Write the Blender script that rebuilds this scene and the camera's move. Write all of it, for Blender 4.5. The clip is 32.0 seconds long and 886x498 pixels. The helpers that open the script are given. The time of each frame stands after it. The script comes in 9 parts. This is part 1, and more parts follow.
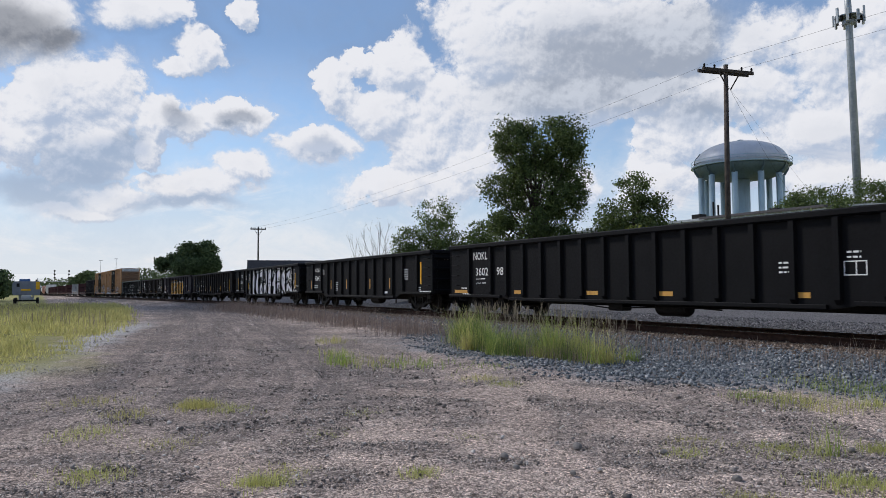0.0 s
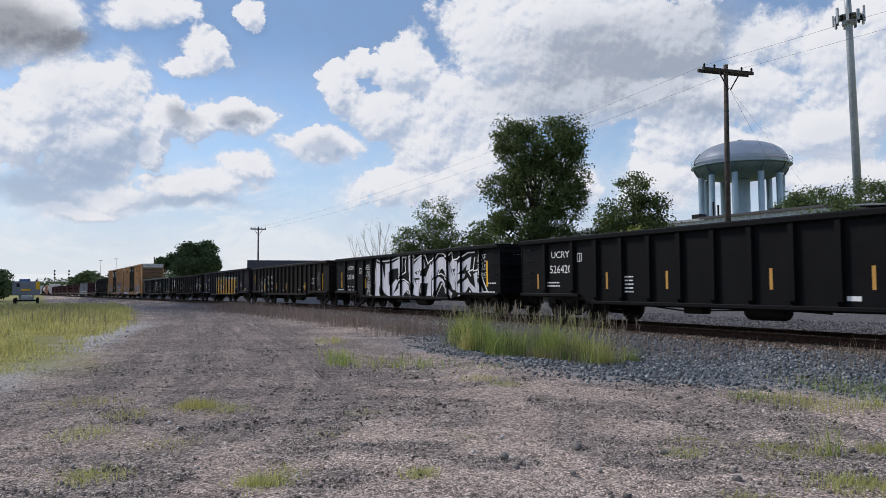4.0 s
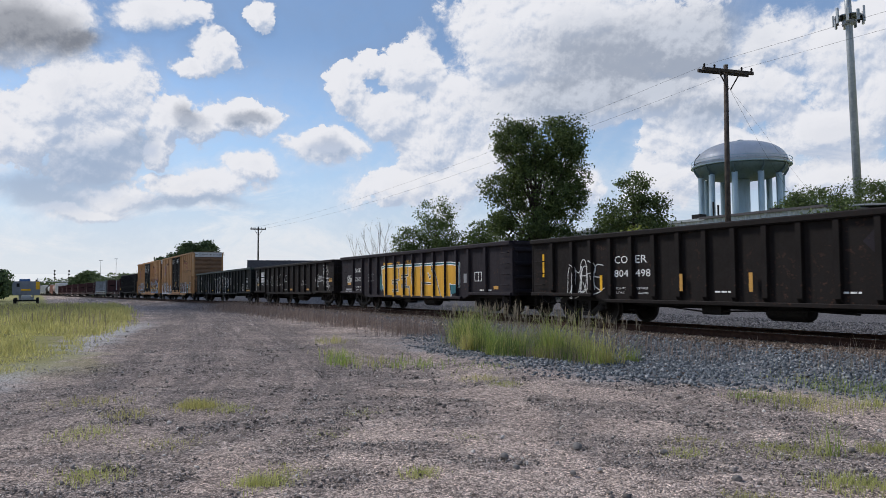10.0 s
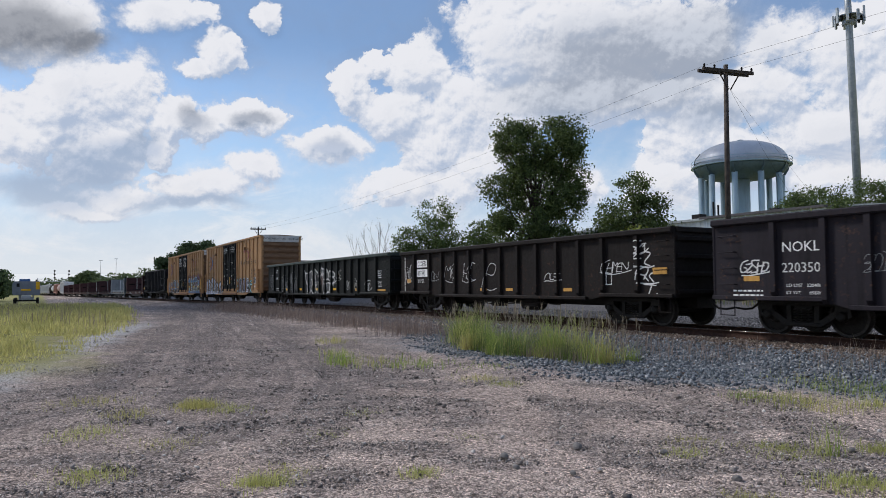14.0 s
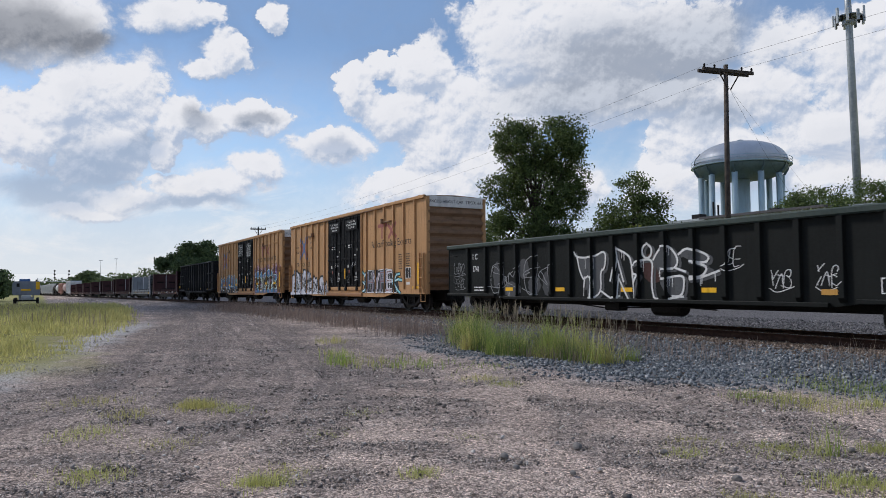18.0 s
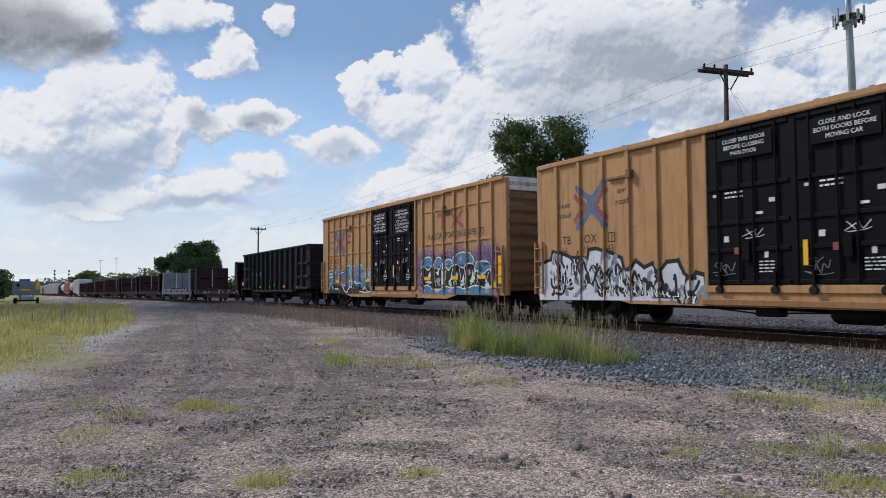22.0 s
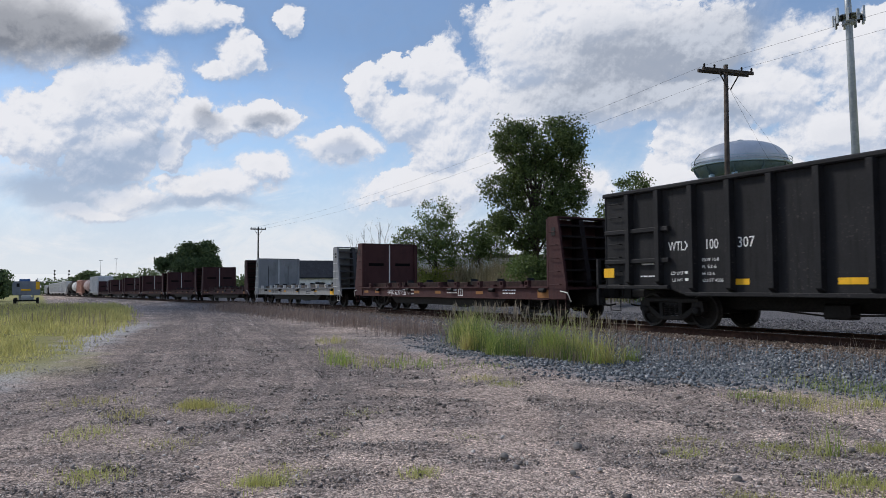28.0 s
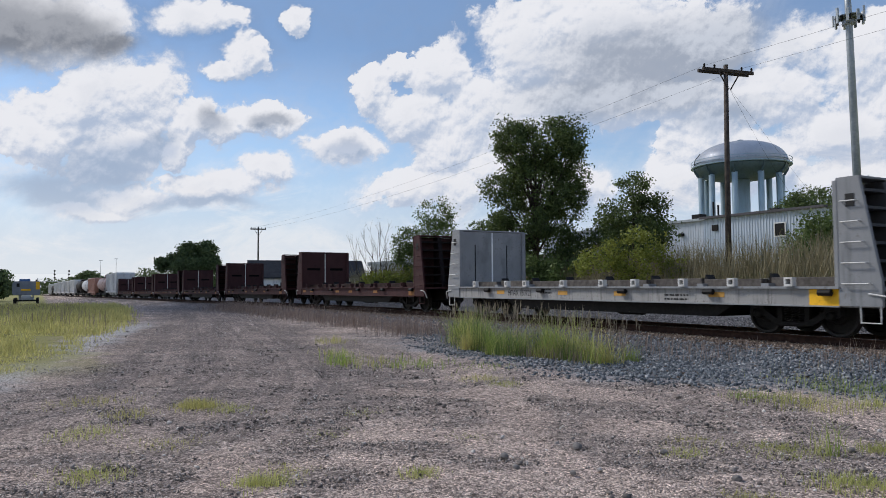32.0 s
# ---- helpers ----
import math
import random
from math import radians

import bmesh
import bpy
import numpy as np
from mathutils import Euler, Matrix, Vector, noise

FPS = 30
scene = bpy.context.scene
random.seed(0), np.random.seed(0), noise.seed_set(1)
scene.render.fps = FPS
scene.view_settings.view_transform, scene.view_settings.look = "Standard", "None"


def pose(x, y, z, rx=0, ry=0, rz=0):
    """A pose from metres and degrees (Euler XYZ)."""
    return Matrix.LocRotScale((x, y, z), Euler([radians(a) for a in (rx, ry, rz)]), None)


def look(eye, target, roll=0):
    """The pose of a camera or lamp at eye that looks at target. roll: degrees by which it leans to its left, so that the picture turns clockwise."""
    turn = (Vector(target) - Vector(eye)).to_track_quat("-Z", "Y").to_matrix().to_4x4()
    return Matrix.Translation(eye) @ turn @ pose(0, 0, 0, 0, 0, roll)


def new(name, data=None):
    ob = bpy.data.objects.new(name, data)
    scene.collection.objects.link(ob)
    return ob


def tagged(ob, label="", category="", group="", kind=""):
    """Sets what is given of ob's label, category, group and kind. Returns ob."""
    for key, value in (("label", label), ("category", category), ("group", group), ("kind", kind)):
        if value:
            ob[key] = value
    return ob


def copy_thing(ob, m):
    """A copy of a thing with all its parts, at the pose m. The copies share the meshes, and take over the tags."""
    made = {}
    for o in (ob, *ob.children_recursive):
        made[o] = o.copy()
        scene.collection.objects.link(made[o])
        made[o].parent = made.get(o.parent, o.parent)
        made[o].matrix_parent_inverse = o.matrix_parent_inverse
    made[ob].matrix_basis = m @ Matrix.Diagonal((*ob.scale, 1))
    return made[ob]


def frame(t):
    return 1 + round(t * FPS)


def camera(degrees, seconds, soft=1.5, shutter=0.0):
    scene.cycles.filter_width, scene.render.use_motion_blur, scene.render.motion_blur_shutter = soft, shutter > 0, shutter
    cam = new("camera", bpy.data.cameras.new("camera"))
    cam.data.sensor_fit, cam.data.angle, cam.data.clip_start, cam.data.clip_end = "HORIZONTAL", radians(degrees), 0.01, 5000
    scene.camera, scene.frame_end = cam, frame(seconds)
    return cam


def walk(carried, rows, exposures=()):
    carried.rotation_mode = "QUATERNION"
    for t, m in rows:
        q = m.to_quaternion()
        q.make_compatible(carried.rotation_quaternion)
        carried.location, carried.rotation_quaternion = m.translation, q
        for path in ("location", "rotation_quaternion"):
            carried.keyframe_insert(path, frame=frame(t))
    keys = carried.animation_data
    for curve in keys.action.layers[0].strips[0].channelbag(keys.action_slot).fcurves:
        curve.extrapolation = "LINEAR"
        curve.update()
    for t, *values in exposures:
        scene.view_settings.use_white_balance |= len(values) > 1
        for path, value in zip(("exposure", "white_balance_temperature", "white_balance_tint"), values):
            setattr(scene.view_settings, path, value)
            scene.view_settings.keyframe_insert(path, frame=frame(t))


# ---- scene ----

cam = camera(63.03, 32.0, soft=0.75, shutter=0.15)
EYE = (0.0, -15.832, 1.18)
YAW, PITCH = radians(60.92), radians(2.81)
AIM = (EYE[0] - math.sin(YAW) * math.cos(PITCH), EYE[1] + math.cos(YAW) * math.cos(PITCH), EYE[2] + math.sin(PITCH))
walk(cam, [(0.0, look(EYE, AIM, -0.29)), (32.0, look(EYE, AIM, -0.29))])

# ---- world and sun ----
SUN = Vector((-0.62, -0.40, 0.68)).normalized()
world = bpy.data.worlds.new("sky")
scene.world = world
world.use_nodes = True
wt = world.node_tree
sky = wt.nodes.new("ShaderNodeTexSky")
sky.sky_type = "NISHITA"
sky.sun_disc = False
sky.sun_elevation = math.asin(SUN.z)
sky.sun_rotation = math.atan2(SUN.x, SUN.y)
sky.dust_density = 0.3
sky.ozone_density = 4.0
wt.nodes["Background"].inputs["Strength"].default_value = 0.13
wt.links.new(sky.outputs["Color"], wt.nodes["Background"].inputs["Color"])
sun_data = bpy.data.lights.new("sun", "SUN")
sun_data.energy, sun_data.angle, sun_data.color = 2.7, radians(10), (1.0, 0.955, 0.91)
sun = new("sun", sun_data)
sun.matrix_world = look(SUN * 100, (0, 0, 0))
scene.view_settings.exposure = 0.0


# ---- node helpers ----
class Nodes:
    """Builds a node tree by short calls; values may be sockets or constants."""

    def __init__(self, tree):
        self.t = tree

    def put(self, socket, value):
        if isinstance(value, bpy.types.NodeSocket):
            self.t.links.new(value, socket)
        else:
            socket.default_value = value

    def math(self, op, a, b=0.0, c=0.0, clamp=False):
        n = self.t.nodes.new("ShaderNodeMath")
        n.operation, n.use_clamp = op, clamp
        for k, v in enumerate((a, b, c)):
            self.put(n.inputs[k], v)
        return n.outputs[0]

    def vec(self, op, a, b=(0, 0, 0)):
        n = self.t.nodes.new("ShaderNodeVectorMath")
        n.operation = op
        self.put(n.inputs[0], a)
        self.put(n.inputs[1], b)
        return n.outputs["Value"] if op in ("LENGTH", "DISTANCE", "DOT_PRODUCT") else n.outputs["Vector"]

    def noise(self, v, scale, detail=4.0, rough=0.55, color=False, distortion=0.0):
        n = self.t.nodes.new("ShaderNodeTexNoise")
        self.put(n.inputs["Vector"], v)
        n.inputs["Scale"].default_value = scale
        n.inputs["Detail"].default_value = detail
        n.inputs["Roughness"].default_value = rough
        n.inputs["Distortion"].default_value = distortion
        return n.outputs["Color" if color else "Fac"]

    def voronoi(self, v, scale, feature="F1", out="Distance"):
        n = self.t.nodes.new("ShaderNodeTexVoronoi")
        n.feature = feature
        self.put(n.inputs["Vector"], v)
        n.inputs["Scale"].default_value = scale
        return n.outputs[out]

    def ramp(self, f, a, b, lo=0.0, hi=1.0):
        n = self.t.nodes.new("ShaderNodeMapRange")
        n.interpolation_type = "SMOOTHSTEP"
        for k, v in zip(("Value", "From Min", "From Max", "To Min", "To Max"), (f, a, b, lo, hi)):
            self.put(n.inputs[k], v)
        return n.outputs[0]

    def mix(self, f, a, b):
        n = self.t.nodes.new("ShaderNodeMix")
        n.data_type = "RGBA"
        self.put(n.inputs[0], f)
        for k, v in ((6, a), (7, b)):
            if isinstance(v, tuple) and len(v) == 3:
                v = (*v, 1.0)
            self.put(n.inputs[k], v)
        return n.outputs[2]

    def bump(self, h, strength, dist):
        n = self.t.nodes.new("ShaderNodeBump")
        n.inputs["Strength"].default_value = strength
        n.inputs["Distance"].default_value = dist
        self.put(n.inputs["Height"], h)
        return n.outputs[0]

    def coord(self, which="Object"):
        return self.t.nodes.new("ShaderNodeTexCoord").outputs[which]

    def pos(self):
        return self.t.nodes.new("ShaderNodeNewGeometry").outputs["Position"]

    def rnd(self):
        return self.t.nodes.new("ShaderNodeObjectInfo").outputs["Random"]

    def island(self):
        return self.t.nodes.new("ShaderNodeNewGeometry").outputs["Random Per Island"]

    def sep(self, v):
        n = self.t.nodes.new("ShaderNodeSeparateXYZ")
        self.put(n.inputs[0], v)
        return n.outputs

    def comb(self, x, y, z):
        n = self.t.nodes.new("ShaderNodeCombineXYZ")
        for k, v in enumerate((x, y, z)):
            self.put(n.inputs[k], v)
        return n.outputs[0]


def material(name):
    m = bpy.data.materials.new(name)
    m.use_nodes = True
    return m, Nodes(m.node_tree), m.node_tree.nodes["Principled BSDF"]


def painted(name, base, wear=(0.10, 0.06, 0.045), amount=0.35, rough=0.55, metal=0.0, scale=1.0, streak=0.5, bump=0.3, gloss=0.25):
    """Weathered paint on steel: fading, grime streaks and rust spots."""
    m, n, b = material(name)
    c = n.coord()
    x, y, z = n.sep(c)
    big = n.noise(c, 0.9 * scale, 5, 0.6)
    fine = n.noise(c, 14 * scale, 4, 0.6)
    run = n.noise(n.comb(n.math("MULTIPLY", x, 5.0 * scale), y, n.math("MULTIPLY", z, 0.45 * scale)), 1.6, 4, 0.6)
    col = n.mix(n.ramp(big, 0.3, 0.7, 0.0, 0.5), base, tuple(min(1.0, v * 1.4 + 0.003) for v in base))
    col = n.mix(n.ramp(run, 0.48, 0.72, 0.0, streak), col, tuple(v * 0.55 + 0.002 for v in base))
    spots = n.math("MULTIPLY", n.ramp(fine, 0.55, 0.72), n.ramp(big, 0.42, 0.62))
    col = n.mix(n.math("MULTIPLY", spots, amount), col, wear)
    m.node_tree.links.new(col, b.inputs["Base Color"])
    n.put(b.inputs["Roughness"], n.ramp(fine, 0.2, 0.8, rough - 0.1, rough + 0.18))
    b.inputs["Metallic"].default_value = metal
    b.inputs["Specular IOR Level"].default_value = gloss
    if bump:
        n.put(b.inputs["Normal"], n.bump(n.math("ADD", n.math("MULTIPLY", big, 2.0), fine), bump, 0.01))
    return m


def simple(name, a, b2, scale=8.0, rough=0.7, bump=0.3, dist=0.01, metal=0.0, random=0.0):
    """Two-tone noise surface at two scales."""
    m, n, b = material(name)
    c = n.coord()
    f = n.noise(c, scale, 5, 0.6)
    g = n.noise(c, scale * 0.13, 3, 0.6)
    col = n.mix(n.ramp(f, 0.3, 0.7), a, b2)
    col = n.mix(n.ramp(g, 0.35, 0.7, 0.0, 0.45), col, tuple(v * 0.6 for v in a))
    if random:
        col = n.mix(n.math("MULTIPLY", n.island(), random), col, tuple(min(1, v * 1.9) for v in b2))
    m.node_tree.links.new(col, b.inputs["Base Color"])
    b.inputs["Roughness"].default_value = rough
    b.inputs["Specular IOR Level"].default_value = 0.18
    b.inputs["Metallic"].default_value = metal
    n.put(b.inputs["Normal"], n.bump(f, bump, dist))
    return m


# ---- geometry helpers ----
class Geo:
    """Collects vertices and faces of one mesh."""

    def __init__(self):
        self.v, self.f = [], []

    def add(self, verts, faces):
        k = len(self.v)
        self.v += [tuple(p) for p in verts]
        self.f += [tuple(i + k for i in q) for q in faces]
        return self

    def box(self, x0, x1, y0, y1, z0, z1, c=0.0):
        """A box; c chamfers the four edges along its longest side."""
        if c <= 0:
            p = [(x, y, z) for x in (x0, x1) for y in (y0, y1) for z in (z0, z1)]
            return self.add(p, [(0, 1, 3, 2), (4, 6, 7, 5), (0, 4, 5, 1), (2, 3, 7, 6), (0, 2, 6, 4), (1, 5, 7, 3)])
        d = (x1 - x0, y1 - y0, z1 - z0)
        a = d.index(max(d))
        lo, hi = (x0, y0, z0), (x1, y1, z1)
        o = [k for k in range(3) if k != a]
        u0, u1, w0, w1 = lo[o[0]], hi[o[0]], lo[o[1]], hi[o[1]]
        prof = [(u0 + c, w0), (u1 - c, w0), (u1, w0 + c), (u1, w1 - c), (u1 - c, w1), (u0 + c, w1), (u0, w1 - c), (u0, w0 + c)]
        p = []
        for e in (lo[a], hi[a]):
            for u, w in prof:
                q = [0, 0, 0]
                q[a], q[o[0]], q[o[1]] = e, u, w
                p.append(q)
        n = 8
        f = [tuple(range(n)), tuple(range(2 * n - 1, n - 1, -1))] + [(k, n + k, n + (k + 1) % n, (k + 1) % n) for k in range(n)]
        return self.add(p, f)

    def prism(self, prof, axis, a0, a1):
        """A closed outline of (u, w) pushed along an axis from a0 to a1."""
        o = [k for k in range(3) if k != axis]
        n, p = len(prof), []
        for e in (a0, a1):
            for u, w in prof:
                q = [0, 0, 0]
                q[axis], q[o[0]], q[o[1]] = e, u, w
                p.append(q)
        return self.add(p, [tuple(range(n)), tuple(range(2 * n - 1, n - 1, -1))] + [(k, n + k, n + (k + 1) % n, (k + 1) % n) for k in range(n)])

    def tube(self, pts, r, sides=6, r1=None):
        """A round bar along points, tapering to r1."""
        pts = [Vector(p) for p in pts]
        n, rings = len(pts), []
        for i, p in enumerate(pts):
            d = (pts[min(i + 1, n - 1)] - pts[max(i - 1, 0)]).normalized()
            s = d.orthogonal().normalized() if i == 0 or abs(d.dot(side)) > 0.95 else (side - d * side.dot(d)).normalized()
            side = s
            t = d.cross(s)
            rr = r if r1 is None else r + (r1 - r) * i / max(1, n - 1)
            rings.append([p + (s * math.cos(2 * math.pi * k / sides) + t * math.sin(2 * math.pi * k / sides)) * rr for k in range(sides)])
        v = [q for ring in rings for q in ring]
        f = [(i * sides + k, i * sides + (k + 1) % sides, (i + 1) * sides + (k + 1) % sides, (i + 1) * sides + k) for i in range(n - 1) for k in range(sides)]
        f += [tuple(range(sides - 1, -1, -1)), tuple((n - 1) * sides + k for k in range(sides))]
        return self.add(v, f)

    def lathe(self, prof, axis=2, sides=24, at=(0, 0, 0)):
        """Turns (radius, height) pairs round an axis."""
        o = [k for k in range(3) if k != axis]
        v = []
        for r, h in prof:
            for k in range(sides):
                q = [0, 0, 0]
                q[axis] = h + at[axis]
                q[o[0]] = at[o[0]] + r * math.cos(2 * math.pi * k / sides)
                q[o[1]] = at[o[1]] + r * math.sin(2 * math.pi * k / sides)
                v.append(q)
        n = len(prof)
        f = [(i * sides + k, i * sides + (k + 1) % sides, (i + 1) * sides + (k + 1) % sides, (i + 1) * sides + k) for i in range(n - 1) for k in range(sides)]
        f += [tuple(range(sides - 1, -1, -1)), tuple((n - 1) * sides + k for k in range(sides))]
        return self.add(v, f)

    def mesh(self, name, mat, smooth=False):
        me = bpy.data.meshes.new(name)
        me.from_pydata(self.v, [], self.f)
        bm = bmesh.new()
        bm.from_mesh(me)
        bmesh.ops.recalc_face_normals(bm, faces=bm.faces)
        bm.to_mesh(me)
        bm.free()
        if smooth:
            me.polygons.foreach_set("use_smooth", [True] * len(me.polygons))
        me.materials.append(mat)
        return me


def part(name, geo, mat, parent, label="", at=None, smooth=False):
    """One mesh object under a thing or part."""
    me = geo if isinstance(geo, bpy.types.Mesh) else geo.mesh(name, mat, smooth)
    ob = new(name, me)
    ob.parent = parent
    if at is not None:
        ob.matrix_local = at
    if label:
        ob["label"] = label
    return ob


def sheet(name, verts, faces, mat, smooth=False):
    """A mesh from arrays of vertices and of equal-sided faces."""
    verts, faces = np.asarray(verts, np.float32), np.asarray(faces, np.int32)
    me = bpy.data.meshes.new(name)
    k = faces.shape[1]
    me.vertices.add(len(verts))
    me.vertices.foreach_set("co", verts.ravel())
    me.loops.add(faces.size)
    me.loops.foreach_set("vertex_index", faces.ravel())
    me.polygons.add(len(faces))
    me.polygons.foreach_set("loop_start", np.arange(0, faces.size, k, dtype=np.int32))
    if smooth:
        me.polygons.foreach_set("use_smooth", np.ones(len(faces), bool))
    me.update(calc_edges=True)
    me.materials.append(mat)
    return me


# ---- the line of the track ----
def track_y(s):
    q = np.clip(-np.asarray(s, float) - 15, 0, None)
    n = np.minimum(q, 135)
    return -1.633e-4 * (n * n + 2 * 135 * (q - n))


def track_z(s):
    q = np.clip(-np.asarray(s, float) - 15, 0, None)
    n = np.minimum(q, 60)
    return -1.0e-4 * n * n - 0.008 * (q - n)


def run(t):
    """How far the train has rolled at t seconds."""
    return 5.5271 * t + 0.026081 * t * t + 5.76e-5 * t ** 3


def ground_z(x, y):
    """The lie of the land."""
    x, y = np.asarray(x, float), np.asarray(y, float)
    d = y - track_y(x)
    z = track_z(x) - 0.50 + 0 * d
    near = np.clip((d + 4.6) / 2.6, 0, 1)
    z = z + 0.30 * near * near * (3 - 2 * near)
    far = np.clip((d - 9.0) / 7.0, 0, 1)
    z = z + 1.2 * far * far * (3 - 2 * far)
    z = z + 0.03 * np.sin(x * 0.9 + 1.3 * np.sin(y * 0.5)) * np.sin(y * 0.8 + 0.4) * np.clip((-d - 3) / 2, 0, 1)
    mound = np.exp(-((x + 34) / 16) ** 2 - ((y + 21.5) / 5.5) ** 2)
    return z + 0.35 * mound


def gravel_lie(x, y):
    """Where gravel lies thick (above 0) and where sand shows through (below 0)."""
    x, y = np.asarray(x, float), np.asarray(y, float)
    rng = np.random.default_rng(77)
    u, v = x + 0.35 * np.sin(1.9 * y + 0.7 * x), y + 0.35 * np.sin(1.6 * x - 0.5 * y)
    out = 0 * u
    for wave, weight in ((5.0, 0.9), (2.6, 1.0), (1.5, 0.9), (0.85, 0.7)):
        for _ in range(4):
            a, ph = rng.uniform(0, math.pi), rng.uniform(0, 6.28)
            out = out + 0.5 * weight * np.sin(2 * math.pi / wave * (u * math.cos(a) + v * math.sin(a)) + ph)
    return out


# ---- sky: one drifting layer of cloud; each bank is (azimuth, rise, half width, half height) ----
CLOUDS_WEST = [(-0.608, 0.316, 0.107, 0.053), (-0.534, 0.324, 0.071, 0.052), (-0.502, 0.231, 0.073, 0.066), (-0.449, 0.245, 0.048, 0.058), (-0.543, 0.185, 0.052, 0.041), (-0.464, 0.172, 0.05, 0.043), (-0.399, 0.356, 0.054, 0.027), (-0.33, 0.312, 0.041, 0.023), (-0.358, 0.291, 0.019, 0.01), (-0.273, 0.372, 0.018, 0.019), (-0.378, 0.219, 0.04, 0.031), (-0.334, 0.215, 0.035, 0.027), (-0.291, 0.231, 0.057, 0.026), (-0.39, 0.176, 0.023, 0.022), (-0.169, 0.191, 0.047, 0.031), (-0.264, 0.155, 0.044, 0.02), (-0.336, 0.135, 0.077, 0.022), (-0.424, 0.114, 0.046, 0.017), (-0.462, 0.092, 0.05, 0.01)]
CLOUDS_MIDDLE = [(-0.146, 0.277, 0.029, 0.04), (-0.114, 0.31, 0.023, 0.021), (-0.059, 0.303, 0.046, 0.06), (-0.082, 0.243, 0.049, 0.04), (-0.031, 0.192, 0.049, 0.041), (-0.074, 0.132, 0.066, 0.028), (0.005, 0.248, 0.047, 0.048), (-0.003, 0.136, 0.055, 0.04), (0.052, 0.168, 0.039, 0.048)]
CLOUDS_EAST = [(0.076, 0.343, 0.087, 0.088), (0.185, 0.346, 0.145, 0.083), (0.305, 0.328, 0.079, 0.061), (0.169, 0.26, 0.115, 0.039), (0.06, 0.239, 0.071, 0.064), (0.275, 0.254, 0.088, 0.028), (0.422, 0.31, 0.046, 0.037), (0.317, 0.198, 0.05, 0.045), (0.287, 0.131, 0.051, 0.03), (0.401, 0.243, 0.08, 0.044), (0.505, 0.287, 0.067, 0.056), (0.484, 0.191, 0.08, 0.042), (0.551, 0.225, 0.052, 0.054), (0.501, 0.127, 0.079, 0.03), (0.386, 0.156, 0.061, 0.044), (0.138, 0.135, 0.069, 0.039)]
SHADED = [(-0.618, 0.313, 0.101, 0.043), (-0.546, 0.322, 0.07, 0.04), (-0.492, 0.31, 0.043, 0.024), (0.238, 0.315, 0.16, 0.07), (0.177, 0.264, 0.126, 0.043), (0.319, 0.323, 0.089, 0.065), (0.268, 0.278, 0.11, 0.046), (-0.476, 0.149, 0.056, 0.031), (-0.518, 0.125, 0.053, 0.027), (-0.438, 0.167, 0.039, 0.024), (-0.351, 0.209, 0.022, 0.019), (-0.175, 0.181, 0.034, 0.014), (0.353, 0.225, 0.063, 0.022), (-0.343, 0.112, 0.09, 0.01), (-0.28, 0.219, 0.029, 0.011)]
LAYER = 70.0


def bank(n, q, spots):
    """How deep a point lies inside the nearest of some rounded banks."""
    total = None
    for a, e, ra, re in spots:
        d = n.vec("LENGTH", n.vec("DIVIDE", n.vec("SUBTRACT", q, (a, e, 0)), (ra, re, 1)))
        w = n.math("MAXIMUM", n.math("SUBTRACT", 1.0, d), -1.0)
        total = w if total is None else n.math("SMOOTH_MAX", total, w, 0.22)
    return total


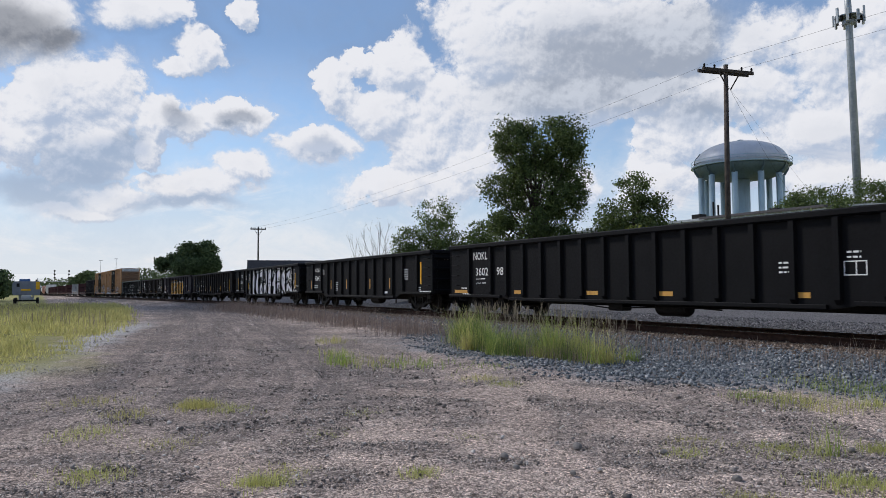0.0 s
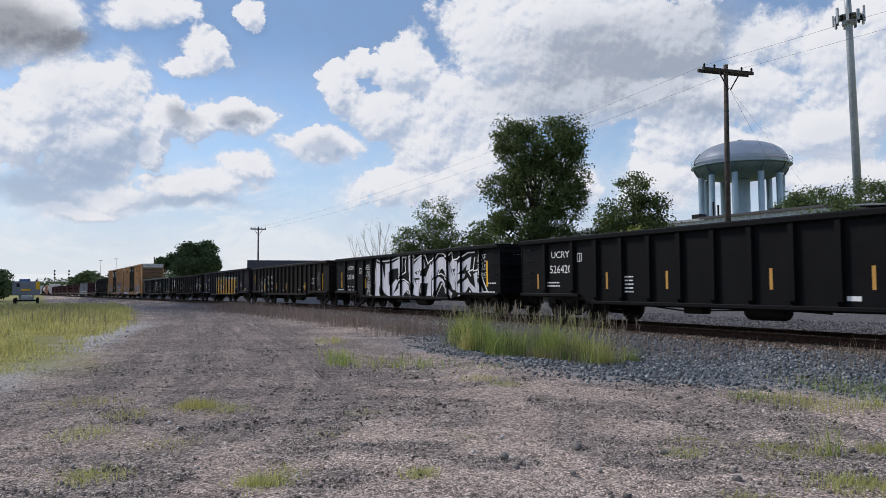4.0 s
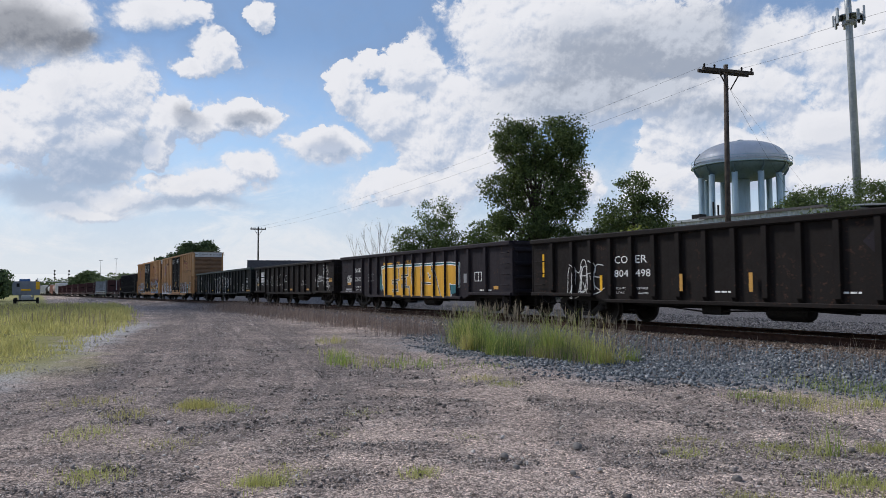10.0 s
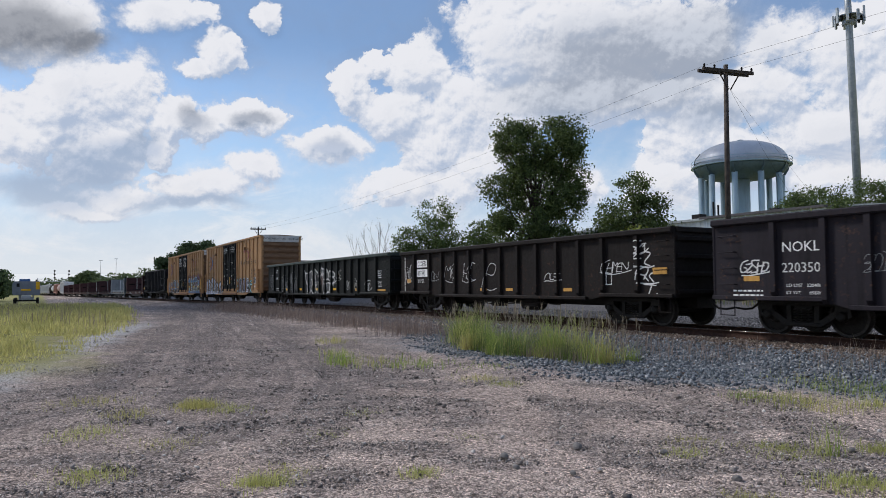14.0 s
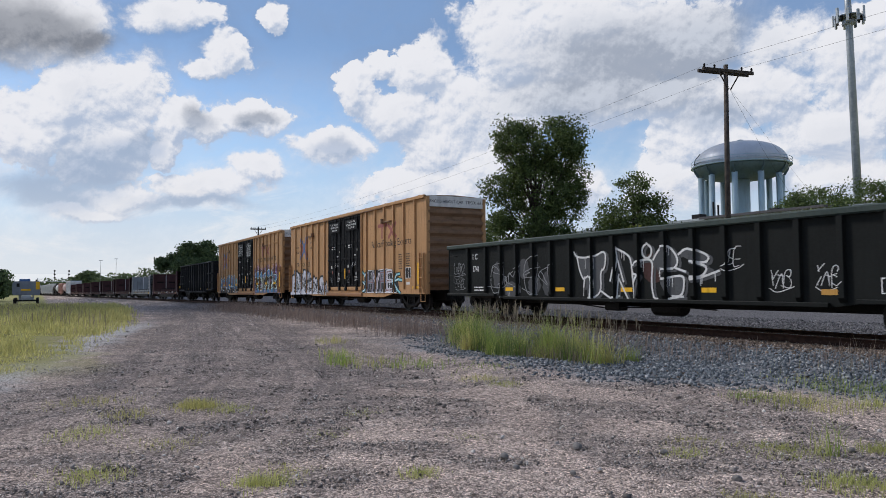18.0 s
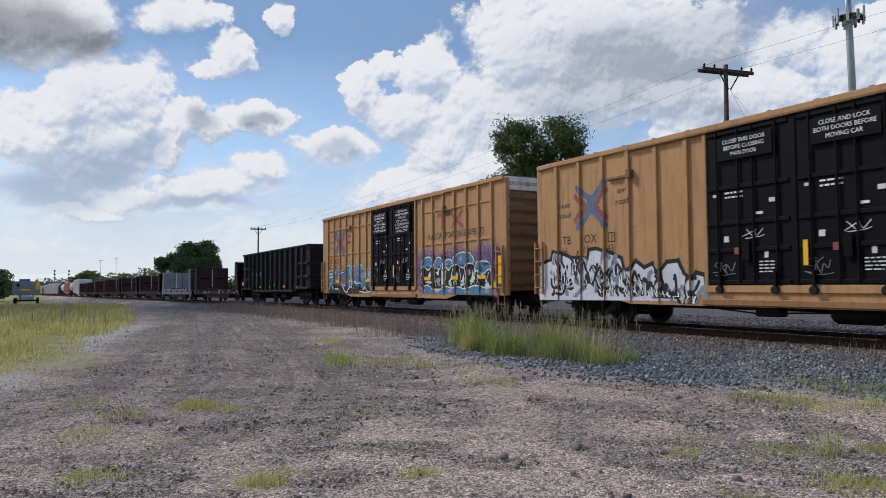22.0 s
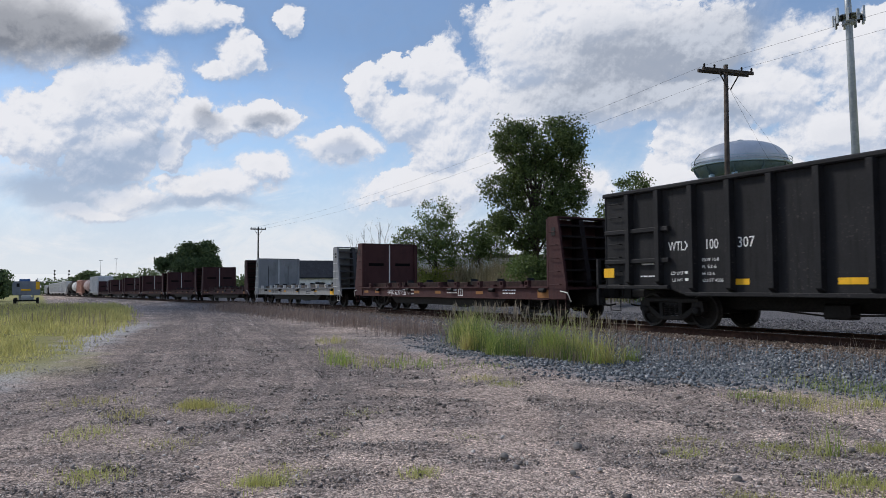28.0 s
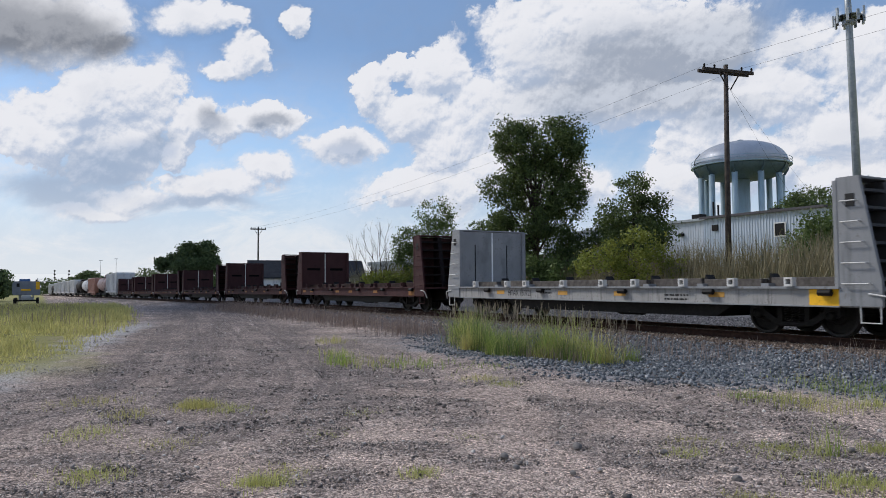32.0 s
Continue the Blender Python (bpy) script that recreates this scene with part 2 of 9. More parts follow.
def cloud_group():
    g = bpy.data.node_groups.new("cloud_field", "ShaderNodeTree")
    g.interface.new_socket("Vector", in_out="INPUT", socket_type="NodeSocketVector")
    g.interface.new_socket("Density", in_out="OUTPUT", socket_type="NodeSocketFloat")
    n = Nodes(g)
    gi, go = g.nodes.new("NodeGroupInput"), g.nodes.new("NodeGroupOutput")
    p = gi.outputs[0]
    warp = n.vec("SUBTRACT", n.noise(p, 9.0, 5, 0.6, color=True), (0.5, 0.5, 0.5))
    curl = n.vec("SUBTRACT", n.noise(p, 38.0, 5, 0.6, color=True), (0.5, 0.5, 0.5))
    q = n.vec("ADD", p, n.vec("ADD", n.vec("MULTIPLY", warp, (0.085, 0.065, 0.0)), n.vec("MULTIPLY", curl, (0.022, 0.018, 0.0))))
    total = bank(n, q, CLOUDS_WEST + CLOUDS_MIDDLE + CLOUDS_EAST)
    # beyond the framed part of the sky the same kind of cloud goes on at random
    ax = n.math("ABSOLUTE", n.sep(q)[0])
    other = n.math("MAXIMUM", n.ramp(ax, 0.62, 0.75), n.ramp(n.sep(q)[1], 0.42, 0.5))
    total = n.math("MAXIMUM", total, n.math("ADD", n.ramp(n.noise(q, 3.0, 3), 0.34, 0.66, -1.0, 1.0), n.math("MULTIPLY", n.math("SUBTRACT", other, 1.0), 3.0)))
    detail = n.noise(n.vec("ADD", p, n.vec("MULTIPLY", warp, (0.04, 0.04, 0.0))), 17.0, 10, 0.62)
    v = g.nodes.new("ShaderNodeTexVoronoi")
    v.feature, v.normalize = "SMOOTH_F1", True
    n.put(v.inputs["Vector"], n.vec("ADD", p, n.vec("MULTIPLY", curl, (0.012, 0.012, 0.0))))
    for k, x in (("Scale", 21.0), ("Detail", 4.0), ("Roughness", 0.58), ("Lacunarity", 2.2), ("Smoothness", 0.35)):
        v.inputs[k].default_value = x
    puff = n.math("SUBTRACT", 0.36, v.outputs["Distance"])
    d = n.math("ADD", n.math("MAXIMUM", n.math("MINIMUM", total, 0.75), -0.6), n.math("MULTIPLY", n.math("SUBTRACT", detail, 0.5), 1.85))
    d = n.math("ADD", d, n.math("MULTIPLY", puff, 1.0))
    g.links.new(d, go.inputs[0])
    return g


def sky_layer():
    g = cloud_group()
    m = bpy.data.materials.new("cloud_layer")
    m.use_nodes = True
    m.node_tree.nodes.clear()
    n = Nodes(m.node_tree)
    x, y, z = n.sep(n.coord())
    r = n.math("SQRT", n.math("ADD", n.math("MULTIPLY", x, x), n.math("MULTIPLY", y, y)))
    az = n.math("ARCTAN2", x, y)
    el = n.math("DIVIDE", LAYER, n.math("MAXIMUM", r, 20.0))
    p = n.comb(az, el, 0.0)

    def field(v):
        k = m.node_tree.nodes.new("ShaderNodeGroup")
        k.node_tree = g
        n.put(k.inputs[0], v)
        return k.outputs[0]
    d0 = field(p)
    d1 = field(n.vec("ADD", p, (-0.012, 0.030, 0.0)))
    d2 = field(n.vec("ADD", p, (-0.003, 0.007, 0.0)))
    broad = n.noise(p, 5.0, 6, 0.6)
    wisp = n.noise(n.vec("MULTIPLY", p, (1.0, 2.1, 1.0)), 7.0, 9, 0.66, distortion=0.6)
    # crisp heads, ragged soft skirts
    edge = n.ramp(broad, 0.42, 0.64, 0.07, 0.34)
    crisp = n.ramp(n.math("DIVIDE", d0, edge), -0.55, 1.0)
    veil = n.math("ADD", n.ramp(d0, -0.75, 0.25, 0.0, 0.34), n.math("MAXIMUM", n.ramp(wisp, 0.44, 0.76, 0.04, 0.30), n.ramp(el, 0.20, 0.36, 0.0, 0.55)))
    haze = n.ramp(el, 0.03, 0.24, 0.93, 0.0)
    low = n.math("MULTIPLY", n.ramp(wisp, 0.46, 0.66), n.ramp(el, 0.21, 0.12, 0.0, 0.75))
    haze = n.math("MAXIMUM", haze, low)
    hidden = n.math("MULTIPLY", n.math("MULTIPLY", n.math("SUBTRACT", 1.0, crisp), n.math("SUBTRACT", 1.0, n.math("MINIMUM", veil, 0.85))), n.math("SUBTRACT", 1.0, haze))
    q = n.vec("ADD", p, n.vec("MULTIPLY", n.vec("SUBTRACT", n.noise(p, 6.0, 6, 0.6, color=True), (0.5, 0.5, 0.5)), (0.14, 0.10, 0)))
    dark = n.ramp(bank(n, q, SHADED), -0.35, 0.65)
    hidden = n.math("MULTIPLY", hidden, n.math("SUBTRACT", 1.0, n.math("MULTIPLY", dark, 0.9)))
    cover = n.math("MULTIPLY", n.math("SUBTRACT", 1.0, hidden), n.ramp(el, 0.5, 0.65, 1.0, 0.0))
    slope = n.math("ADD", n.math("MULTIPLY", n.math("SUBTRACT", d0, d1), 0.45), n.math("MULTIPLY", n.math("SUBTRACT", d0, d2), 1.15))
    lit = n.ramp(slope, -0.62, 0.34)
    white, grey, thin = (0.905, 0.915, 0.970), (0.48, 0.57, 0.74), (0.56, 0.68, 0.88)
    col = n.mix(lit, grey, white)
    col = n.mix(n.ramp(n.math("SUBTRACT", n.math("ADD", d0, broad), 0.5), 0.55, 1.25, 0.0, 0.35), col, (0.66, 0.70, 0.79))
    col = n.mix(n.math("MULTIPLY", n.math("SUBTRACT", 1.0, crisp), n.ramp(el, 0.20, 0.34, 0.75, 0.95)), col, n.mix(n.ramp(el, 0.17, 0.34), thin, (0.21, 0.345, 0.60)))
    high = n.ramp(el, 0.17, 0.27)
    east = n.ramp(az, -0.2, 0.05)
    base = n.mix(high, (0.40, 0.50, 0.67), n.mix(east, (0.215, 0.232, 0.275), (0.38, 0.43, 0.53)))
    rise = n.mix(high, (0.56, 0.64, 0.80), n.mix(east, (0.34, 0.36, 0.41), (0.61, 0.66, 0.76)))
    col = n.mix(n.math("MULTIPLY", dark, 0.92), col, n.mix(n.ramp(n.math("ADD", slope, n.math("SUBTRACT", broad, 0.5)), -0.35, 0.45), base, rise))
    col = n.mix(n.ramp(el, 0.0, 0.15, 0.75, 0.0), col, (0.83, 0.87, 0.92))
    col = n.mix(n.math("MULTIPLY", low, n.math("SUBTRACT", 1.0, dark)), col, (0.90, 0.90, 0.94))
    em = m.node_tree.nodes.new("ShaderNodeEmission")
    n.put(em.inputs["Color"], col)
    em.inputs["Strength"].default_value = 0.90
    tr = m.node_tree.nodes.new("ShaderNodeBsdfTransparent")
    mx = m.node_tree.nodes.new("ShaderNodeMixShader")
    n.put(mx.inputs[0], cover)
    m.node_tree.links.new(tr.outputs[0], mx.inputs[1])
    m.node_tree.links.new(em.outputs[0], mx.inputs[2])
    out = m.node_tree.nodes.new("ShaderNodeOutputMaterial")
    m.node_tree.links.new(mx.outputs[0], out.inputs["Surface"])
    m.cycles.emission_sampling = "NONE"
    rings, k = [0.0, 100.0, 700.0, 4800.0], 48
    v = [(r * math.cos(2 * math.pi * i / k), r * math.sin(2 * math.pi * i / k), 0) for r in rings[1:] for i in range(k)]
    fc = [(a * k + i, a * k + (i + 1) % k, (a + 1) * k + (i + 1) % k, (a + 1) * k + i) for a in range(2) for i in range(k)]
    fc.append(tuple(range(k)))
    me = bpy.data.meshes.new("backdrop_sky")
    me.from_pydata(v, [], fc)
    me.materials.append(m)
    ob = new("backdrop_sky", me)
    return tagged(ob, "layer of white and grey cumulus cloud in a blue sky", "sky", kind="structure")


sky_ob = sky_layer()


def sky_rim():
    """Pale air at the horizon, all round."""
    m = bpy.data.materials.new("pale_horizon_air")
    m.use_nodes = True
    m.node_tree.nodes.clear()
    n = Nodes(m.node_tree)
    em = m.node_tree.nodes.new("ShaderNodeEmission")
    n.put(em.inputs["Color"], n.mix(n.noise(n.pos(), 0.002, 3), (0.80, 0.85, 0.91), (0.84, 0.87, 0.91)))
    em.inputs["Strength"].default_value = 0.95
    m.node_tree.links.new(em.outputs[0], m.node_tree.nodes.new("ShaderNodeOutputMaterial").inputs["Surface"])
    m.cycles.emission_sampling = "NONE"
    k = 64
    v = [(4700 * math.cos(2 * math.pi * i / k), 4700 * math.sin(2 * math.pi * i / k), z) for z in (-80.0, LAYER + 1.0) for i in range(k)]
    me = bpy.data.meshes.new("backdrop_horizon")
    me.from_pydata(v, [], [(i, (i + 1) % k, k + (i + 1) % k, k + i) for i in range(k)])
    me.materials.append(m)
    tagged(new("backdrop_horizon", me), "pale hazy air at the horizon", "sky", kind="structure")


sky_rim()


def sky_pose(t):
    k = t / 32.0
    right, ahead = 0.18 * LAYER * k, 0.07 * LAYER * k
    c, s = math.cos(YAW), math.sin(YAW)
    return pose(EYE[0] + c * right - s * ahead, EYE[1] + s * right + c * ahead, EYE[2] + LAYER, 0, 0, math.degrees(YAW))


# ---- materials ----
BLACK = painted("black_car_paint", (0.0045, 0.0047, 0.0058), (0.02, 0.014, 0.012), 0.4, 0.6, gloss=0.10)
BLACK_WORN = painted("worn_black_car_paint", (0.0130, 0.0105, 0.0098), (0.060, 0.034, 0.025), 1.0, 0.65, scale=0.7, streak=0.7, gloss=0.12)
BLACK_BLUE = painted("dark_blue_black_paint", (0.0215, 0.0185, 0.0230), (0.085, 0.050, 0.036), 1.0, 0.65, scale=0.7, streak=0.7, gloss=0.12)
BLACK_GREEN = painted("dark_green_black_paint", (0.0085, 0.0100, 0.0095), (0.03, 0.019, 0.015), 0.4, 0.6, gloss=0.12)
BUFF = painted("buff_yellow_car_paint", (0.415, 0.230, 0.103), (0.19, 0.090, 0.05), 0.9, 0.6, streak=0.6)
# about half of BUFF: the shade on the ends is put into its colour
BUFF_END = painted("weathered_shaded_buff_end_paint", (0.20, 0.118, 0.068), (0.10, 0.055, 0.036), 0.7, 0.65, streak=0.6)
DOOR_BLACK = painted("black_door_paint", (0.0035, 0.0035, 0.0045), (0.018, 0.013, 0.011), 0.45, 0.55, gloss=0.10)
MAROON = painted("oxide_brown_car_paint", (0.052, 0.0205, 0.0205), (0.095, 0.045, 0.032), 0.7, 0.7)
SHELF = painted("dark_brown_shelf_paint", (0.012, 0.0075, 0.0078), (0.03, 0.018, 0.015), 0.6, 0.75)
GREY_CAR = painted("light_grey_car_paint", (0.235, 0.243, 0.250), (0.11, 0.075, 0.055), 0.75, 0.65, streak=0.55)
GREY_SILL = painted("dirt_streaked_grey_sill_paint", (0.30, 0.295, 0.285), (0.085, 0.055, 0.042), 0.9, 0.7, scale=1.7, streak=0.85)
GREY_DARK = painted("dark_grey_paint", (0.060, 0.062, 0.066), (0.06, 0.04, 0.03), 0.7, 0.7)
ORANGE_OLD = painted("worn_orange_reflector_sheet", (0.24, 0.11, 0.035), (0.1, 0.05, 0.03), 0.6, 0.6, bump=0.0)
TALL_BLACK = painted("dusty_black_scrap_car_paint", (0.0185, 0.0185, 0.0200), (0.070, 0.064, 0.060), 0.9, 0.6, streak=0.7, gloss=0.15)
CHALK = painted("faded_white_marker", (0.60, 0.60, 0.59), (0.12, 0.11, 0.1), 0.7, 0.7, bump=0.0)
DIRTY_WHITE = painted("dirty_white_paint", (0.62, 0.61, 0.58), (0.2, 0.14, 0.1), 0.5, 0.6)
WHITE = painted("white_stencil_paint", (0.78, 0.78, 0.77), (0.3, 0.28, 0.26), 0.5, 0.6, bump=0.0)
INK = painted("black_stencil_paint", (0.02, 0.02, 0.02), (0.15, 0.1, 0.06), 0.4, 0.6, bump=0.0)
YELLOW = painted("yellow_reflector_sheet", (0.80, 0.42, 0.02), (0.3, 0.16, 0.03), 0.4, 0.45, bump=0.0)
ORANGE = painted("orange_reflector_sheet", (0.50, 0.27, 0.065), (0.26, 0.14, 0.06), 0.55, 0.5, bump=0.0)
SILVER = painted("silver_spray_paint", (0.58, 0.58, 0.63), (0.30, 0.30, 0.34), 0.6, 0.5, bump=0.0)
SPRAY_YELLOW = painted("yellow_spray_paint", (0.60, 0.315, 0.032), (0.4, 0.22, 0.03), 0.5, 0.55, bump=0.0)
SPRAY_CYAN = painted("pale_cyan_spray_paint", (0.22, 0.50, 0.56), (0.14, 0.3, 0.4), 0.5, 0.55, bump=0.0)
SPRAY_STEEL = painted("steel_blue_spray_paint", (0.075, 0.185, 0.31), (0.05, 0.1, 0.2), 0.5, 0.55, bump=0.0)
SPRAY_LILAC = painted("lilac_spray_haze", (0.36, 0.25, 0.38), (0.38, 0.24, 0.2), 0.8, 0.6, bump=0.0)


def spray_haze(name, base, amount):
    """Thin sprayed mist through which the paint below still shows."""
    m, n, b = material(name)
    f = n.noise(n.coord(), 60, 4, 0.7)
    m.node_tree.links.new(n.mix(f, base, tuple(v * 0.8 for v in base)), b.inputs["Base Color"])
    b.inputs["Roughness"].default_value = 0.6
    t = m.node_tree.nodes.new("ShaderNodeBsdfTransparent")
    mx = m.node_tree.nodes.new("ShaderNodeMixShader")
    n.put(mx.inputs[0], n.ramp(f, 0.25, 0.75, amount * 0.5, amount * 1.5))
    m.node_tree.links.new(t.outputs[0], mx.inputs[1])
    m.node_tree.links.new(b.outputs[0], mx.inputs[2])
    m.node_tree.links.new(mx.outputs[0], m.node_tree.nodes["Material Output"].inputs["Surface"])
    return m


LILAC_MIST = spray_haze("lilac_spray_mist", (0.36, 0.24, 0.44), 0.22)
SPRAY_MINT = painted("pale_mint_spray_paint", (0.60, 0.72, 0.62), (0.4, 0.5, 0.45), 0.4, 0.55, bump=0.0)
SPRAY_GREY = painted("blue_grey_spray_paint", (0.20, 0.23, 0.29), (0.3, 0.33, 0.38), 0.6, 0.55, bump=0.0)
SPRAY_ROSE = painted("dull_rose_spray_paint", (0.22, 0.125, 0.13), (0.3, 0.2, 0.2), 0.6, 0.6, bump=0.0)
SPRAY_CHAR = painted("charcoal_spray_paint", (0.028, 0.028, 0.032), (0.12, 0.11, 0.11), 0.6, 0.6, bump=0.0)
SPRAY_OXIDE = painted("dark_oxide_spray_paint", (0.055, 0.022, 0.019), (0.02, 0.012, 0.011), 0.6, 0.65, bump=0.0)
SPRAY_TEAL = painted("teal_spray_paint", (0.03, 0.13, 0.16), (0.02, 0.08, 0.1), 0.5, 0.55, bump=0.0)
FADED_RED = painted("faded_red_stencil_paint", (0.26, 0.085, 0.075), (0.35, 0.2, 0.1), 0.4, 0.6, bump=0.0)
FADED_BLUE = painted("faded_blue_stencil_paint", (0.10, 0.14, 0.26), (0.3, 0.2, 0.12), 0.4, 0.6, bump=0.0)
SLOT = simple("flat_black_slot_paint", (0.002, 0.002, 0.002), (0.004, 0.004, 0.004), 18, 0.9, 0.1, 0.002)
STEEL = simple("dark_greasy_steel", (0.010, 0.0095, 0.009), (0.022, 0.019, 0.017), 18, 0.6, 0.3, 0.004)
TREAD = simple("worn_wheel_steel", (0.028, 0.026, 0.025), (0.06, 0.055, 0.05), 20, 0.5, 0.15, 0.002, 0.3)
RUST = simple("rusty_rail_steel", (0.036, 0.020, 0.015), (0.075, 0.040, 0.028), 9, 0.85, 0.4, 0.004)
RAIL_TOP = simple("polished_rail_head", (0.42, 0.42, 0.43), (0.55, 0.55, 0.56), 6, 0.22, 0.05, 0.001, 1.0)
TIMBER = simple("weathered_grey_timber", (0.075, 0.065, 0.058), (0.15, 0.135, 0.12), 7, 0.9, 0.5, 0.01)
RISER = simple("dark_rusty_riser_steel", (0.022, 0.012, 0.011), (0.050, 0.028, 0.024), 7, 0.85, 0.5, 0.01)
TIE = simple("creosoted_tie_wood", (0.05, 0.04, 0.033), (0.10, 0.08, 0.065), 6, 0.9, 0.6, 0.01)
POLE_WOOD = simple("weathered_pole_wood", (0.055, 0.045, 0.038), (0.115, 0.095, 0.080), 5, 0.85, 0.5, 0.01)
GALV = simple("galvanised_steel", (0.34, 0.37, 0.38), (0.46, 0.48, 0.49), 3, 0.45, 0.1, 0.004, 0.3)
BARK = simple("tree_bark", (0.05, 0.04, 0.032), (0.11, 0.09, 0.07), 9, 0.9, 0.8, 0.02)
TOWER_PAINT = painted("silver_grey_tower_paint", (0.44, 0.455, 0.49), (0.22, 0.25, 0.28), 0.25, 0.42, 0.35, 0.25, 0.2, 0.03)
TOWER_LEG = painted("pale_teal_tower_paint", (0.36, 0.46, 0.51), (0.24, 0.3, 0.33), 0.4, 0.45, 0.1, 0.3, 0.3, 0.05)
# leg teal darkened: the shade under the bowl is put into the colour
BOWL_SHADE_PAINT = painted("shaded_teal_bowl_paint", (0.10, 0.145, 0.165), (0.08, 0.1, 0.11), 0.4, 0.45, 0.1, 0.3, 0.4, 0.05)
WALL_METAL = painted("pale_blue_grey_metal_siding", (0.42, 0.47, 0.53), (0.25, 0.27, 0.3), 0.4, 0.55, 0.0, 0.4, 0.35, 0.05)
ROOF_TRIM = painted("dark_brown_roof_trim", (0.075, 0.070, 0.075), (0.05, 0.045, 0.045), 0.4, 0.5)
SHINGLE = simple("dark_grey_shingles", (0.030, 0.032, 0.038), (0.055, 0.057, 0.065), 10, 0.9, 0.4, 0.02)
SIDING = painted("white_house_siding", (0.74, 0.74, 0.73), (0.5, 0.5, 0.48), 0.3, 0.6, bump=0.0)


def stone_mat(name, a, b2, c3):
    m, n, b = material(name)
    r = n.island()
    col = n.mix(n.ramp(r, 0.0, 0.75), a, b2)
    col = n.mix(n.ramp(r, 0.78, 1.0), col, c3)
    g = n.noise(n.coord(), 30, 4, 0.6)
    col = n.mix(n.ramp(g, 0.3, 0.75, 0.0, 0.45), col, tuple(v * 0.55 for v in a))
    m.node_tree.links.new(col, b.inputs["Base Color"])
    b.inputs["Roughness"].default_value = 0.9
    b.inputs["Specular IOR Level"].default_value = 0.15
    n.put(b.inputs["Normal"], n.bump(g, 0.5, 0.006))
    return m


BALLAST = stone_mat("crushed_ballast_stone", (0.085, 0.100, 0.112), (0.225, 0.245, 0.262), (0.48, 0.485, 0.48))
BALLAST_DARK = stone_mat("dull_grey_ballast_stone", (0.070, 0.069, 0.072), (0.20, 0.193, 0.197), (0.40, 0.385, 0.385))
BALLAST_BROWN = stone_mat("rust_stained_ballast_stone", (0.08, 0.058, 0.046), (0.20, 0.155, 0.125), (0.40, 0.34, 0.28))
PEBBLE = stone_mat("mixed_gravel_stone", (0.120, 0.106, 0.098), (0.34, 0.30, 0.27), (0.74, 0.69, 0.64))
ROCK_GREY = stone_mat("dull_grey_rock", (0.13, 0.12, 0.11), (0.20, 0.185, 0.17), (0.24, 0.225, 0.21))


